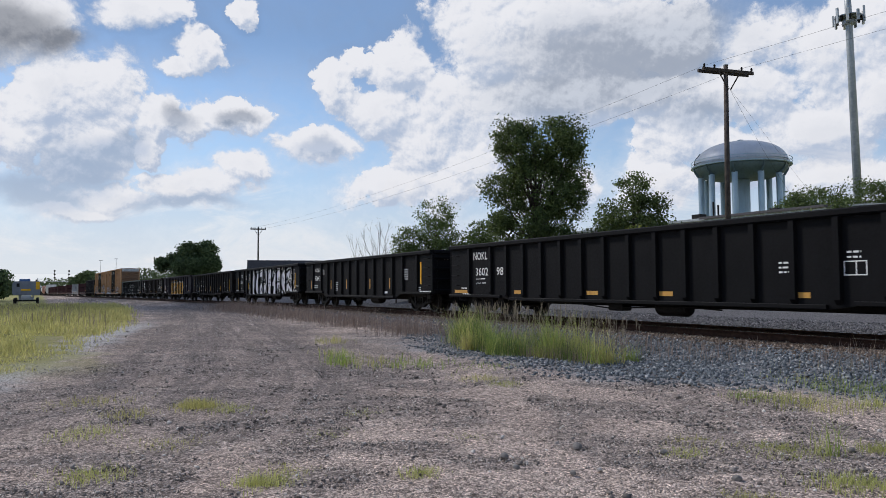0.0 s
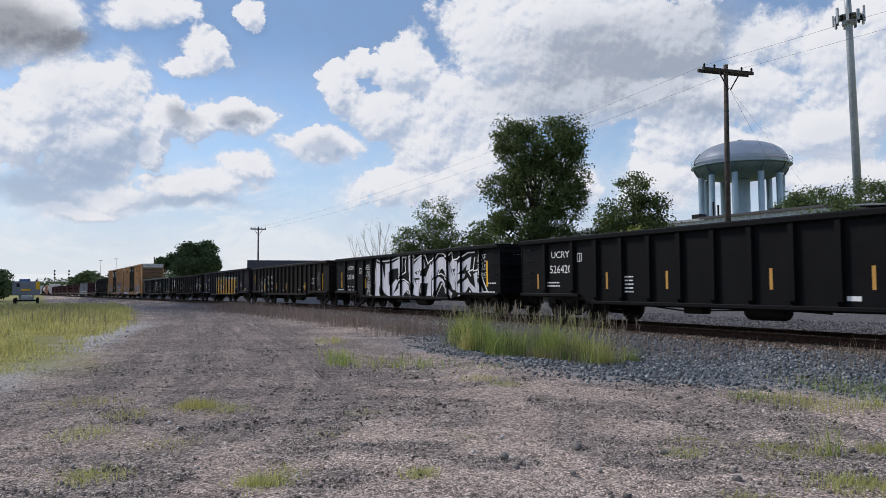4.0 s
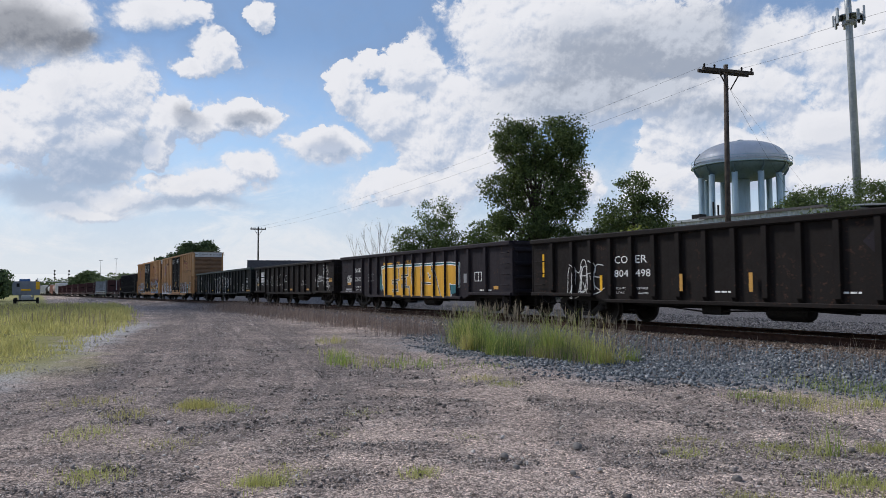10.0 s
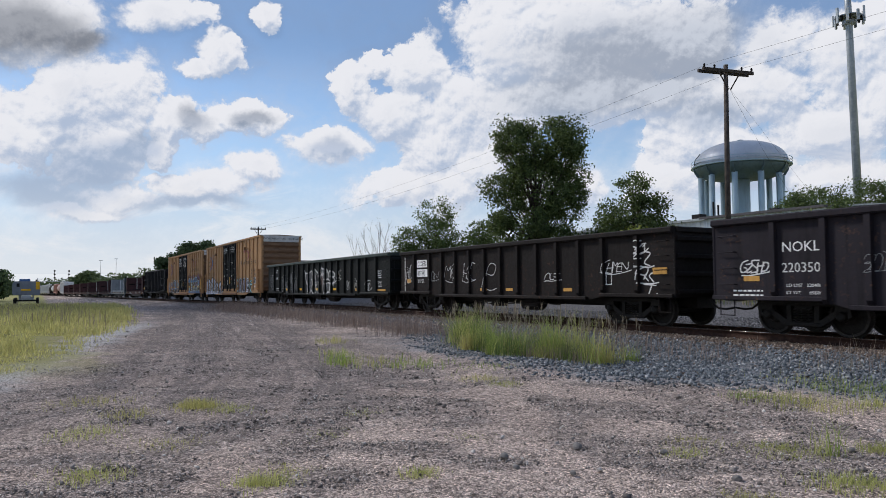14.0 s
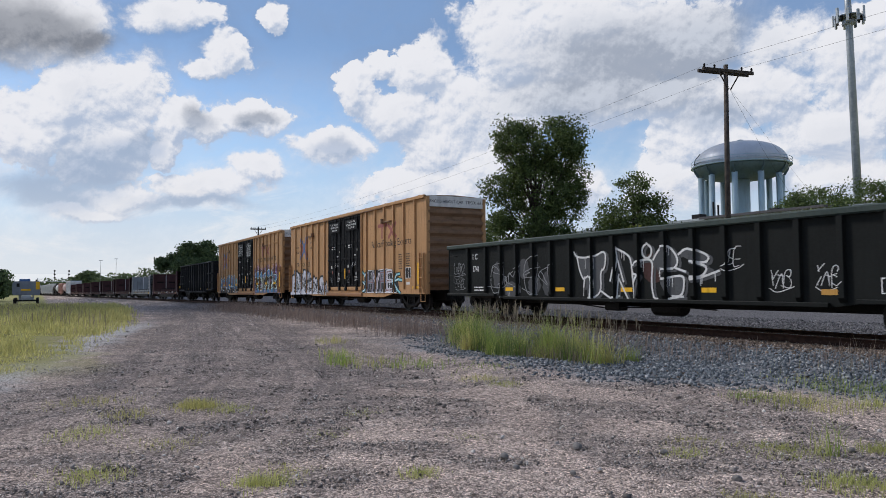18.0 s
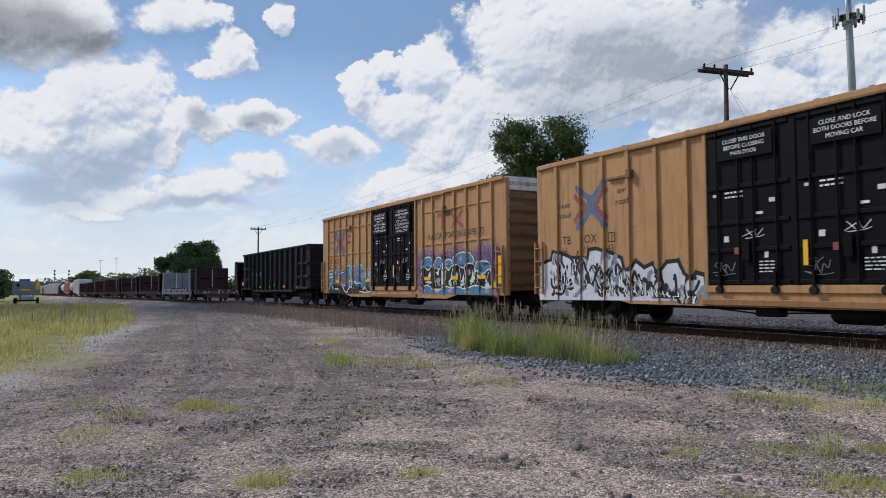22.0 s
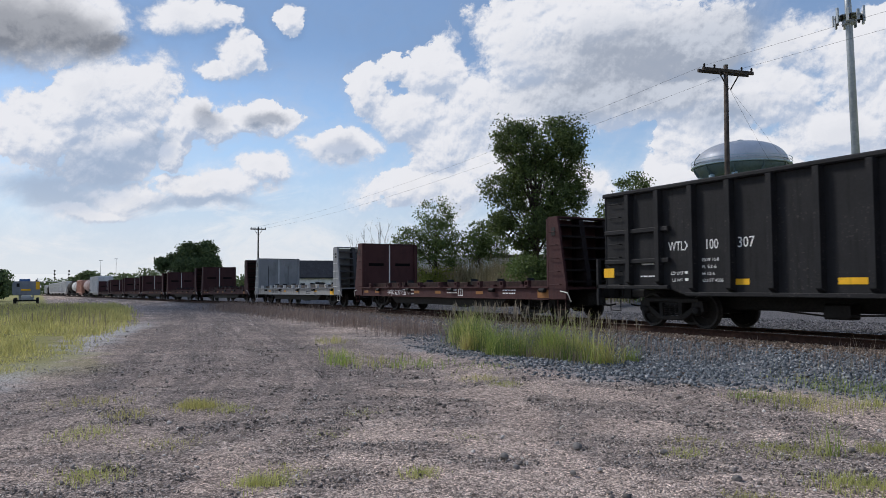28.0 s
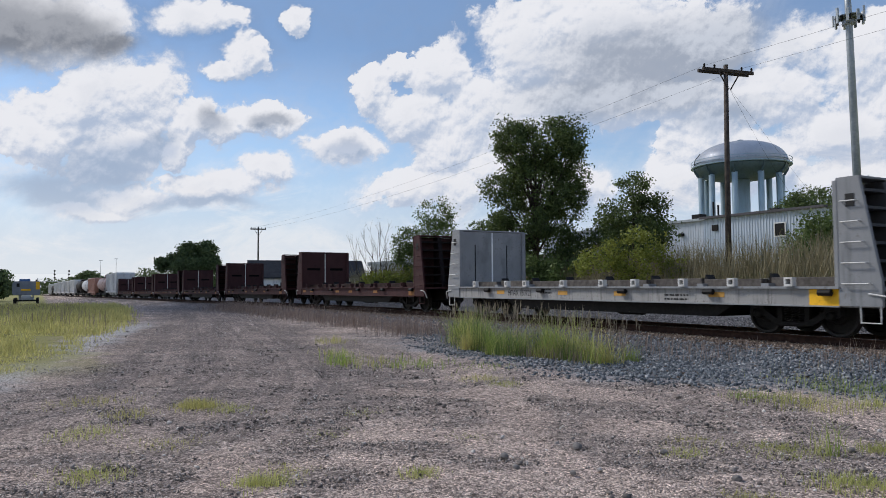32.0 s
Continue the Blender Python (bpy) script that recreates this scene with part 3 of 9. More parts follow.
def ground_material():
    m, n, b = material("gravel_and_dirt_ground")
    p = n.pos()
    x, y, z = n.sep(p)
    big = n.noise(p, 0.22, 5, 0.6)
    med = n.noise(p, 1.3, 5, 0.6)
    fine = n.noise(p, 24, 5, 0.65)
    peb = n.voronoi(p, 42.0)
    pebc = n.sep(n.voronoi(p, 42.0, out="Color"))[0]
    grit = n.sep(n.voronoi(p, 95.0, out="Color"))[0]
    lump = n.sep(n.voronoi(p, 17.0, out="Color"))[0]
    frac = n.noise(p, 4.5, 10, 0.78)
    # the beaten way that swings off along the line; w runs across it
    bend = n.math("MAXIMUM", n.math("ADD", x, 15.6), 0.0)
    w = n.math("ADD", n.math("ADD", y, 14.0), n.math("ADD", n.math("MULTIPLY", n.math("ADD", x, 15.6), 0.178), n.math("MULTIPLY", n.math("MULTIPLY", bend, bend), 0.03)))
    rut = n.noise(n.comb(n.math("MULTIPLY", x, 0.05), w, 0.0), 1.25, 4, 0.6)
    tyre = n.noise(n.comb(n.math("MULTIPLY", x, 0.10), n.math("MULTIPLY", w, 4.0), 0.0), 1.3, 3, 0.6)
    # pale sandy ground with darker spreads of gravel
    clod = n.noise(p, 0.85, 6, 0.62, distortion=0.8)
    lie = m.node_tree.nodes.new("ShaderNodeAttribute")
    lie.attribute_name = "gravel"
    gravel = n.ramp(n.math("ADD", lie.outputs["Fac"], n.math("MULTIPLY", n.math("SUBTRACT", frac, 0.5), 3.2)), -0.75, 0.45)
    dirt = n.mix(n.ramp(big, 0.36, 0.64), (0.270, 0.222, 0.190), (0.350, 0.290, 0.248))
    dirt = n.mix(n.ramp(med, 0.52, 0.70, 0.0, 0.45), dirt, (0.47, 0.40, 0.345))
    dirt = n.mix(n.math("MULTIPLY", gravel, 0.80), dirt, n.mix(n.ramp(frac, 0.35, 0.65), (0.130, 0.113, 0.103), (0.265, 0.229, 0.202)))
    dirt = n.mix(n.ramp(fine, 0.35, 0.60, 0.40, 0.0), dirt, (0.085, 0.073, 0.066))
    dirt = n.mix(n.ramp(frac, 0.54, 0.70, 0.0, 0.30), dirt, (0.52, 0.43, 0.36))
    dirt = n.mix(n.ramp(frac, 0.36, 0.48, 0.45, 0.0), dirt, (0.105, 0.090, 0.080))
    # packed wheel ruts and dusty ridges
    on_way = n.math("MULTIPLY", n.ramp(w, -2.2, 0.2), n.math("MULTIPLY", n.ramp(w, 6.5, 3.5), n.ramp(x, -7.0, -12.0)))
    road = n.math("MULTIPLY", on_way, n.math("MULTIPLY", n.ramp(frac, 0.42, 0.68, 1.0, 0.5), n.ramp(rut, 0.42, 0.62, 0.95, 0.60)))
    dirt = n.mix(road, dirt, (0.112, 0.099, 0.093))
    dirt = n.mix(n.math("MULTIPLY", on_way, n.ramp(tyre, 0.50, 0.66, 0.0, 0.28)), dirt, (0.30, 0.252, 0.220))
    dirt = n.mix(n.math("MULTIPLY", on_way, n.ramp(tyre, 0.32, 0.46, 0.32, 0.0)), dirt, (0.080, 0.072, 0.068))
    # every pebble has its own tone
    tone = n.math("MULTIPLY", n.ramp(pebc, 0.05, 0.98, 0.62, 1.50), n.ramp(grit, 0.05, 0.98, 0.62, 1.55))
    tone = n.math("MULTIPLY", tone, n.ramp(lump, 0.78, 0.97, 1.0, 0.62))
    dirt = n.vec("MULTIPLY", dirt, n.comb(n.math("MULTIPLY", tone, 1.46), n.math("MULTIPLY", tone, 1.41), n.math("MULTIPLY", tone, 1.40)))
    side = n.math("ADD", n.math("ADD", y, n.math("MULTIPLY", n.math("ADD", x, 25.9), 0.235)), n.math("MULTIPLY", n.math("SUBTRACT", med, 0.5), 1.6))
    pale = n.math("MULTIPLY", n.math("MULTIPLY", n.ramp(side, -15.0, -14.3), n.ramp(side, -13.0, -13.9)), n.ramp(x, -40.0, -30.0))
    dirt = n.mix(n.math("MULTIPLY", pale, 0.9), dirt, n.mix(n.ramp(fine, 0.35, 0.65), (0.20, 0.195, 0.19), (0.72, 0.69, 0.66)))
    # crushed stone near the track
    q = n.math("ADD", y, n.math("MULTIPLY", n.math("SUBTRACT", med, 0.5), 2.0))
    shore = n.math("SUBTRACT", q, n.ramp(x, -10.5, -7.0, 0.0, 1.9))
    lane = n.math("MULTIPLY", n.ramp(shore, -8.0, -6.2), n.ramp(x, -25.0, -15.0))
    dust = n.math("MULTIPLY", n.math("MULTIPLY", lane, n.ramp(shore, -5.8, -6.9)), n.ramp(clod, 0.42, 0.58))
    dirt = n.mix(n.math("MULTIPLY", lane, 0.85), dirt, n.mix(pebc, (0.075, 0.084, 0.094), (0.25, 0.265, 0.285)))
    dirt = n.mix(n.math("MULTIPLY", dust, 0.7), dirt, n.mix(fine, (0.24, 0.235, 0.235), (0.55, 0.535, 0.53)))
    beyond = n.ramp(q, 0.5, 2.0)
    dirt = n.mix(beyond, dirt, n.mix(n.ramp(fine, 0.3, 0.7), (0.055, 0.054, 0.056), (0.26, 0.25, 0.255)))
    # soil under grass
    g1 = n.math("MULTIPLY", n.ramp(n.math("ADD", y, n.math("MULTIPLY", n.math("SUBTRACT", med, 0.5), 3.0)), -14.4, -15.6), n.ramp(x, -14.0, -19.0))
    g2 = n.ramp(q, 12.0, 14.5)
    soil = n.math("MAXIMUM", g1, g2)
    dirt = n.mix(n.math("MULTIPLY", soil, n.ramp(med, 0.25, 0.5, 0.5, 1.0)), dirt, n.mix(fine, (0.20, 0.20, 0.075), (0.42, 0.39, 0.18)))
    m.node_tree.links.new(dirt, b.inputs["Base Color"])
    b.inputs["Roughness"].default_value = 0.97
    b.inputs["Specular IOR Level"].default_value = 0.06
    h = n.math("ADD", n.math("MULTIPLY", fine, 0.8), n.math("MULTIPLY", n.math("SUBTRACT", 1.0, peb), 0.7))
    h = n.math("ADD", h, n.math("MULTIPLY", med, 2.0))
    n.put(b.inputs["Normal"], n.bump(h, 0.9, 0.035))
    return m


# ---- ground ----
def spread(lo, hi, near_lo, near_hi, step, grow):
    a = list(np.arange(near_lo, near_hi, step))
    d, v = step, near_hi
    while v < hi:
        a.append(v)
        d *= grow
        v += d
    a.append(hi)
    d, v = step * grow, near_lo - step * grow
    while v > lo:
        a.insert(0, v)
        d *= grow
        v -= d
    a.insert(0, lo)
    return np.array(a)


def build_ground():
    xs = spread(-3500, 1500, -40, 6, 0.22, 1.12)
    ys = spread(-2500, 3500, -18, 14, 0.22, 1.12)
    X, Y = np.meshgrid(xs, ys, indexing="ij")
    Z = ground_z(X, Y)
    rng = np.random.default_rng(5)
    near = (X > -30) & (Y < -2) & (Y > -18)
    Z = Z + np.where(near, rng.normal(0, 0.011, Z.shape), 0)
    ny = len(ys)
    idx = np.arange(X.size).reshape(X.shape)
    F = np.stack([idx[:-1, :-1], idx[1:, :-1], idx[1:, 1:], idx[:-1, 1:]], -1).reshape(-1, 4)
    lie = gravel_lie(X, Y)
    me = sheet("ground", np.stack([X, Y, Z], -1).reshape(-1, 3), F, ground_material(), True)
    me.attributes.new("gravel", "FLOAT", "POINT").data.foreach_set("value", lie.ravel().astype(np.float32))
    tagged(new("ground", me), "brown gravel and dirt lot beside the railway", "ground", kind="structure")


build_ground()


def sweep(prof, s0, s1, step, name, mat, dy=0.0):
    """An outline of (across, up) swept along the track."""
    ss = np.arange(s0, s1 + step, step)
    ty, tz = track_y(ss), track_z(ss)
    n = len(prof)
    V = np.array([[(s, y + dy + u, z + w) for u, w in prof] for s, y, z in zip(ss, ty, tz)]).reshape(-1, 3)
    k = np.arange(len(ss) - 1)
    F = np.concatenate([np.stack([k * n + a, (k + 1) * n + a, (k + 1) * n + (a + 1) % n, k * n + (a + 1) % n], -1) for a in range(n)])
    return sheet(name, V, F, mat)


def build_track():
    track = tagged(new("railway_track"), "single railway track of rusty rails on stone ballast", "track", kind="structure")
    rail = [(-0.07, -0.185), (0.07, -0.185), (0.07, -0.17), (0.012, -0.15), (0.012, -0.045), (0.036, -0.035), (0.036, -0.004), (-0.036, -0.004), (-0.036, -0.035), (-0.012, -0.045), (-0.012, -0.15), (-0.07, -0.17)]
    top = [(-0.034, -0.004), (0.034, -0.004), (0.030, 0.0), (-0.030, 0.0)]
    for dy in (-0.7525, 0.7525):
        r = new("rail", sweep(rail, -700, 60, 2.0, "rail", RUST, dy))
        r.parent = track
        h = new("rail_head", sweep(top, -700, 60, 2.0, "rail_head", RAIL_TOP, dy))
        h.parent = r
    bed = [(-2.1, -0.36), (-1.5, -0.20), (1.5, -0.20), (2.6, -0.36), (2.6, -0.9), (-2.1, -0.9)]
    b = new("ballast_bed", sweep(bed, -700, 60, 2.0, "ballast_bed", BALLAST_BROWN))
    b.parent = track
    tie = Geo().box(-0.11, 0.11, -1.3, 1.3, -0.36, -0.185, 0.012).mesh("tie", TIE)
    for k in range(150):
        s = -66 + 0.51 * k
        t = part("tie", tie, None, track, at=pose(s, float(track_y(s)), float(track_z(s)), 0, 0, random.uniform(-0.8, 0.8)))
    return track


build_track()


# ---- lettering and spray paint on car sides ----
def text_mesh(body, h, mat, stretch=1.0, shear=0.0):
    cu = bpy.data.curves.new("lettering", "FONT")
    cu.body, cu.size, cu.shear = body, h * 1.38, shear
    cu.resolution_u = 2
    ob = bpy.data.objects.new("lettering", cu)
    scene.collection.objects.link(ob)
    dg = bpy.context.evaluated_depsgraph_get()
    me = bpy.data.meshes.new_from_object(ob.evaluated_get(dg))
    bpy.data.objects.remove(ob)
    me.transform(Matrix.Diagonal((stretch, 1, 1, 1)))
    me.materials.clear()
    me.materials.append(mat)
    return me


def letter(parent, body, x, z, h, mat, y=-1.505, stretch=1.0, shear=0.0, turn=0.0, name="lettering", width=0.0):
    """Words on the side that faces the lot; x is their start, z their foot."""
    me = text_mesh(body, h, mat, stretch, shear)
    if width:
        xs = [v.co.x for v in me.vertices]
        me.transform(Matrix.Diagonal((width / (max(xs) - min(xs)), 1, 1, 1)) @ Matrix.Translation((-min(xs), 0, 0)))
    ob = new(name, me)
    ob.parent = parent
    ob.matrix_local = pose(x, y, z, 90, 0, turn)
    return ob


def small_print(parent, x, z, rows, mat, y=-1.505, h=0.055, w=0.45):
    """Rows of stencilled small print, too small to read."""
    g = Geo()
    for r in range(rows):
        a = x
        while a < x + w:
            b = min(a + random.uniform(0.06, 0.16), x + w)
            g.box(a, b, y - 0.003, y, z - r * h * 1.9, z - r * h * 1.9 + h * 0.75)
            a = b + 0.035
    return part("stencilled_print", g, mat, parent)


GLYPHS = {"A": "002440 1232", "B": "0004444202424000", "C": "40000444", "D": "000434434140 3000", "E": "40000444 0232", "F": "000444 0232", "G": "440400404222", "H": "0004 4044 0242",
          "I": "2024", "K": "0004 440240", "L": "040040", "M": "0004224440", "N": "00044044", "O": "0004444000", "P": "0004444202", "R": "0004444202 2240", "S": "004042020444",
          "T": "2024 0444", "U": "04004044", "V": "042044", "X": "0044 0440", "Z": "04440040", "Y": "0422 4422 2220", "W": "0410243044", "Q": "0004444000 2240", "J": "01004044"}


def rounded(pts):
    """Cuts the corners of a line twice."""
    for _ in range(2):
        out = [pts[0]]
        for p, q in zip(pts, pts[1:]):
            out += [(p[0] * 0.75 + q[0] * 0.25, p[1] * 0.75 + q[1] * 0.25), (p[0] * 0.25 + q[0] * 0.75, p[1] * 0.25 + q[1] * 0.75)]
        pts = out + [pts[-1]]
    return pts


def strokes(word, x0, x1, z0, z1, rng, lean=0.06, wob=0.10, gap=0.16):
    """Straight strokes of hand-drawn block letters."""
    n = len(word)
    w = (x1 - x0) / n
    out = []
    for i, ch in enumerate(word):
        a = x0 + i * w + w * gap * 0.5
        ww = w * (1 - gap)
        h0, h1 = z0 + rng.uniform(-0.03, 0.05) * (z1 - z0), z1 - rng.uniform(0, 0.16) * (z1 - z0)
        for line in GLYPHS[ch].split():
            pts = []
            for k in range(0, len(line), 2):
                u, v = int(line[k]) / 4, int(line[k + 1]) / 4
                pts.append((a + ww * (u + rng.uniform(-wob, wob) * 0.6) + lean * (v - 0.5) * ww, h0 + (h1 - h0) * (v + rng.uniform(-wob, wob) * 0.5)))
            out.append(pts)
    return out


def clip_x(poly, lo, hi):
    for side, lim in ((1, lo), (-1, hi)):
        res = []
        for i, p in enumerate(poly):
            q = poly[(i + 1) % len(poly)]
            pin, qin = side * (p[0] - lim) >= 0, side * (q[0] - lim) >= 0
            if pin:
                res.append(p)
            if pin != qin:
                k = (lim - p[0]) / (q[0] - p[0])
                res.append((lim, p[1] + k * (q[1] - p[1])))
        poly = res
        if len(poly) < 3:
            return []
    return poly


LOW = 0.66         # foot of the painted sides


def lay(polys, bands, y, lift):
    """Flat outlines laid on a ribbed side: bands are (x0, x1, depth) of what stands proud."""
    g = Geo()
    for i, poly in enumerate(polys):
        e = lift + 0.00012 * (i % 12)
        poly = [(px, max(pz, LOW)) for px, pz in poly]
        for z0, z1, dz in bands.rows:
            row = [(px, pz) for pz, px in clip_x([(pz, px) for px, pz in poly], z0, z1)]
            for lo, hi, d in bands if row else ():
                c = clip_x(row, lo, hi)
                if c:
                    g.add([(px, y - max(d, dz) - e, pz) for px, pz in c], [tuple(range(len(c)))])
    return g


def quads(lines, w):
    out = []
    for pts in lines:
        for p, q in zip(pts, pts[1:]):
            dx, dz = q[0] - p[0], q[1] - p[1]
            n = math.hypot(dx, dz) or 1.0
            dx, dz = dx / n * w / 2, dz / n * w / 2
            out.append([(p[0] - dx - dz, p[1] - dz + dx), (q[0] + dx - dz, q[1] + dz + dx), (q[0] + dx + dz, q[1] + dz - dx), (p[0] - dx + dz, p[1] - dz - dx)])
    return out


class Bands(list):
    """Stretches (x0, x1, depth) of a side, and rows (z0, z1, depth) across them."""
    rows = ((0.0, 9.0, 0.0),)


def bands_of(ribs, width, depth, x0, x1):
    out, a = Bands(), x0
    for r in sorted(ribs):
        out += [(a, r - width / 2, 0.0), (r - width / 2, r + width / 2, depth)]
        a = r + width / 2
    out.append((a, x1, 0.0))
    return out


def mural(parent, word, x0, x1, z0, z1, w, bands, layers, seed, y=-1.5, lean=0.06, wob=0.10, gap=0.16, bubble=False):
    """Large sprayed letters: layers of (extra width, material), widest first."""
    rng = random.Random(seed)
    lines = strokes(word, x0, x1, z0, z1, rng, lean, wob, gap)
    if bubble:
        lines = [rounded(p) for p in lines]
    for k, (extra, mat) in enumerate(layers):
        part("sprayed_letters", lay(quads(lines, w + extra), bands, y, 0.004 + 0.003 * k), mat, parent, "large sprayed graffiti letters" if k == 0 else "")


def scrawl(parent, word, x0, x1, z0, z1, bands, mat, seed, y=-1.5, w=0.022):
    rng = random.Random(seed)
    dx, dz = (x1 - x0) * 0.11, (z1 - z0) * 0.15
    lines = [rounded(p) for p in strokes(word, x0 + dx, x1 - dx, z0 + dz, z1 - dz, rng, 0.3, 0.34, -0.12)]
    lines.append(rounded([(x0 + dx, z0 + dz * rng.uniform(0.0, 1.0)), (x0 + 3 * dx, z0 + dz * rng.uniform(-0.6, 0.6)), (x1 - 2 * dx, z0 + dz * rng.uniform(0.0, 1.0)), (x1, z0 + dz * rng.uniform(0.5, 2.0))]))
    part("sprayed_scrawl", lay(quads(lines, w * 0.62), bands, y, 0.006), CHALK if mat is WHITE else mat, parent)


def blobs(parent, spots, mat, bands, y=-1.5, lift=0.003):
    """Soft-edged sprayed patches: (x, z, rx, rz)."""
    polys = [[(x + rx * math.cos(a * math.pi / 9) * (1 + 0.12 * math.sin(3 * a + x)), z + rz * math.sin(a * math.pi / 9)) for a in range(18)] for x, z, rx, rz in spots]
    return part("sprayed_patch", lay(polys, bands, y, lift), mat, parent)


def fill(parent, polys, mat, bands, lift, label="", y=-1.5):
    """Solid sprayed outlines."""
    return part("sprayed_fill", lay(polys, bands, y, lift), mat, parent, label)


def draw(parent, lines, w, mat, bands, lift, y=-1.5):
    """Sprayed lines of one width."""
    return part("sprayed_line", lay(quads(lines, w), bands, y, lift), mat, parent)


def drape(parent, body, x, z, h, mat, bands, width=0.0, stretch=1.0, y=-1.5):
    """Painted words that follow the ribs of a side."""
    me = text_mesh(body, h, mat, stretch)
    xs = [v.co.x for v in me.vertices]
    k = width / (max(xs) - min(xs)) if width else 1.0
    polys = [[(x + (me.vertices[i].co.x - min(xs)) * k, z + me.vertices[i].co.y) for i in p.vertices] for p in me.polygons]
    g = Geo()
    for poly in polys:
        for lo, hi, d in bands:
            c = clip_x(poly, lo, hi)
            if c:
                g.add([(px, y - d - 0.005, pz) for px, pz in c], [tuple(range(len(c)))])
    bpy.data.meshes.remove(me)
    return part("lettering", g, mat, parent)


def frame_box(parent, x, z, w, h, y=-1.505, t=0.022, mat=None, mid=True):
    g = Geo().box(x, x + w, y - 0.003, y, z, z + t).box(x, x + w, y - 0.003, y, z + h - t, z + h).box(x, x + t, y - 0.003, y, z + t, z + h - t).box(x + w - t, x + w, y - 0.003, y, z + t, z + h - t)
    if mid:
        g.box(x + w * 0.52, x + w * 0.52 + t, y - 0.003, y, z + t, z + h - t)
    return part("stencilled_box", g, mat or WHITE, parent)


def plate(parent, x, z, w, h, mat, y=-1.503, name="reflector"):
    return part(name, Geo().box(x, x + w, y - 0.006, y, z, z + h), mat, parent)


# ---- running gear ----
WHEEL_R = 0.457


def gear_meshes():
    d = {}
    g = Geo()
    g.box(-0.95, 0.95, -0.08, 0.08, 0.66, 0.80, 0.03)
    g.box(-0.42, 0.42, -0.08, 0.08, 0.20, 0.32, 0.03)
    for s in (-1, 1):
        g.prism([(s * 0.40, 0.21), (s * 0.92, 0.52), (s * 0.92, 0.68), (s * 0.36, 0.33)], 1, -0.07, 0.07)
        g.prism([(s * 0.27, 0.30), (s * 0.38, 0.30), (s * 0.40, 0.68), (s * 0.28, 0.68)], 1, -0.07, 0.07)
        g.prism([(s * 0.72, 0.46), (s * 0.76, 0.76), (s * 1.08, 0.70), (s * 1.12, 0.46), (s * 1.03, 0.40), (s * 1.02, 0.56), (s * 0.78, 0.56), (s * 0.77, 0.40)], 1, -0.075, 0.075)
    d["side"] = g.mesh("side_frame", STEEL)
    coil = [(0.07 * math.cos(k * math.pi / 4), 0.07 * math.sin(k * math.pi / 4), 0.32 + 0.28 * k / 40) for k in range(41)]
    d["springs"] = Geo().tube(coil, 0.017, 5).mesh("spring", STEEL)
    d["bolster"] = Geo().box(-0.22, 0.22, -1.06, 1.06, 0.56, 0.72, 0.04).box(-0.3, 0.3, -0.3, 0.3, 0.72, 0.95).mesh("bolster", STEEL)
    d["cap"] = Geo().lathe([(0.0, -0.075), (0.075, -0.075), (0.105, -0.05), (0.115, 0.05), (0.10, 0.09)], 1, 14).mesh("bearing_cap", STEEL, True)
    g = Geo()
    g.lathe([(0.085, -1.0), (0.085, 1.0)], 1, 12)
    for s in (-1, 1):
        prof = [(0.10, -0.09), (0.16, -0.075), (0.20, -0.02), (0.38, 0.0), (0.395, -0.065), (WHEEL_R - 0.012, -0.068), (WHEEL_R, -0.05), (WHEEL_R + 0.002, 0.04), (WHEEL_R + 0.026, 0.05), (WHEEL_R + 0.022, 0.07), (0.40, 0.072), (0.38, 0.03), (0.18, 0.05), (0.10, 0.09)]
        g.lathe([(r, s * (0.7525 - h)) for r, h in prof], 1, 28)
    me = g.mesh("wheelset", STEEL)
    me.materials.append(TREAD)
    for p in me.polygons:
        c = p.center
        if math.hypot(c.x, c.z) > 0.392:
            p.material_index = 1
    d["wheels"] = me
    g = Geo()
    g.box(0.0, 0.55, -0.12, 0.12, 0.76, 1.0, 0.03)
    g.prism([(0.5, -0.16), (0.78, -0.18), (0.80, -0.02), (0.68, 0.02), (0.80, 0.10), (0.78, 0.18), (0.5, 0.16)], 2, 0.72, 1.02)
    d["coupler"] = g.mesh("coupler", STEEL)
    d["hose"] = Geo().tube([(0.2, -0.35, 0.75), (0.30, -0.34, 0.62), (0.42, -0.30, 0.52), (0.60, -0.22, 0.50), (0.78, -0.12, 0.54)], 0.03, 6).mesh("air_hose", STEEL, True)
    return d


GEAR = gear_meshes()
SPIN = []


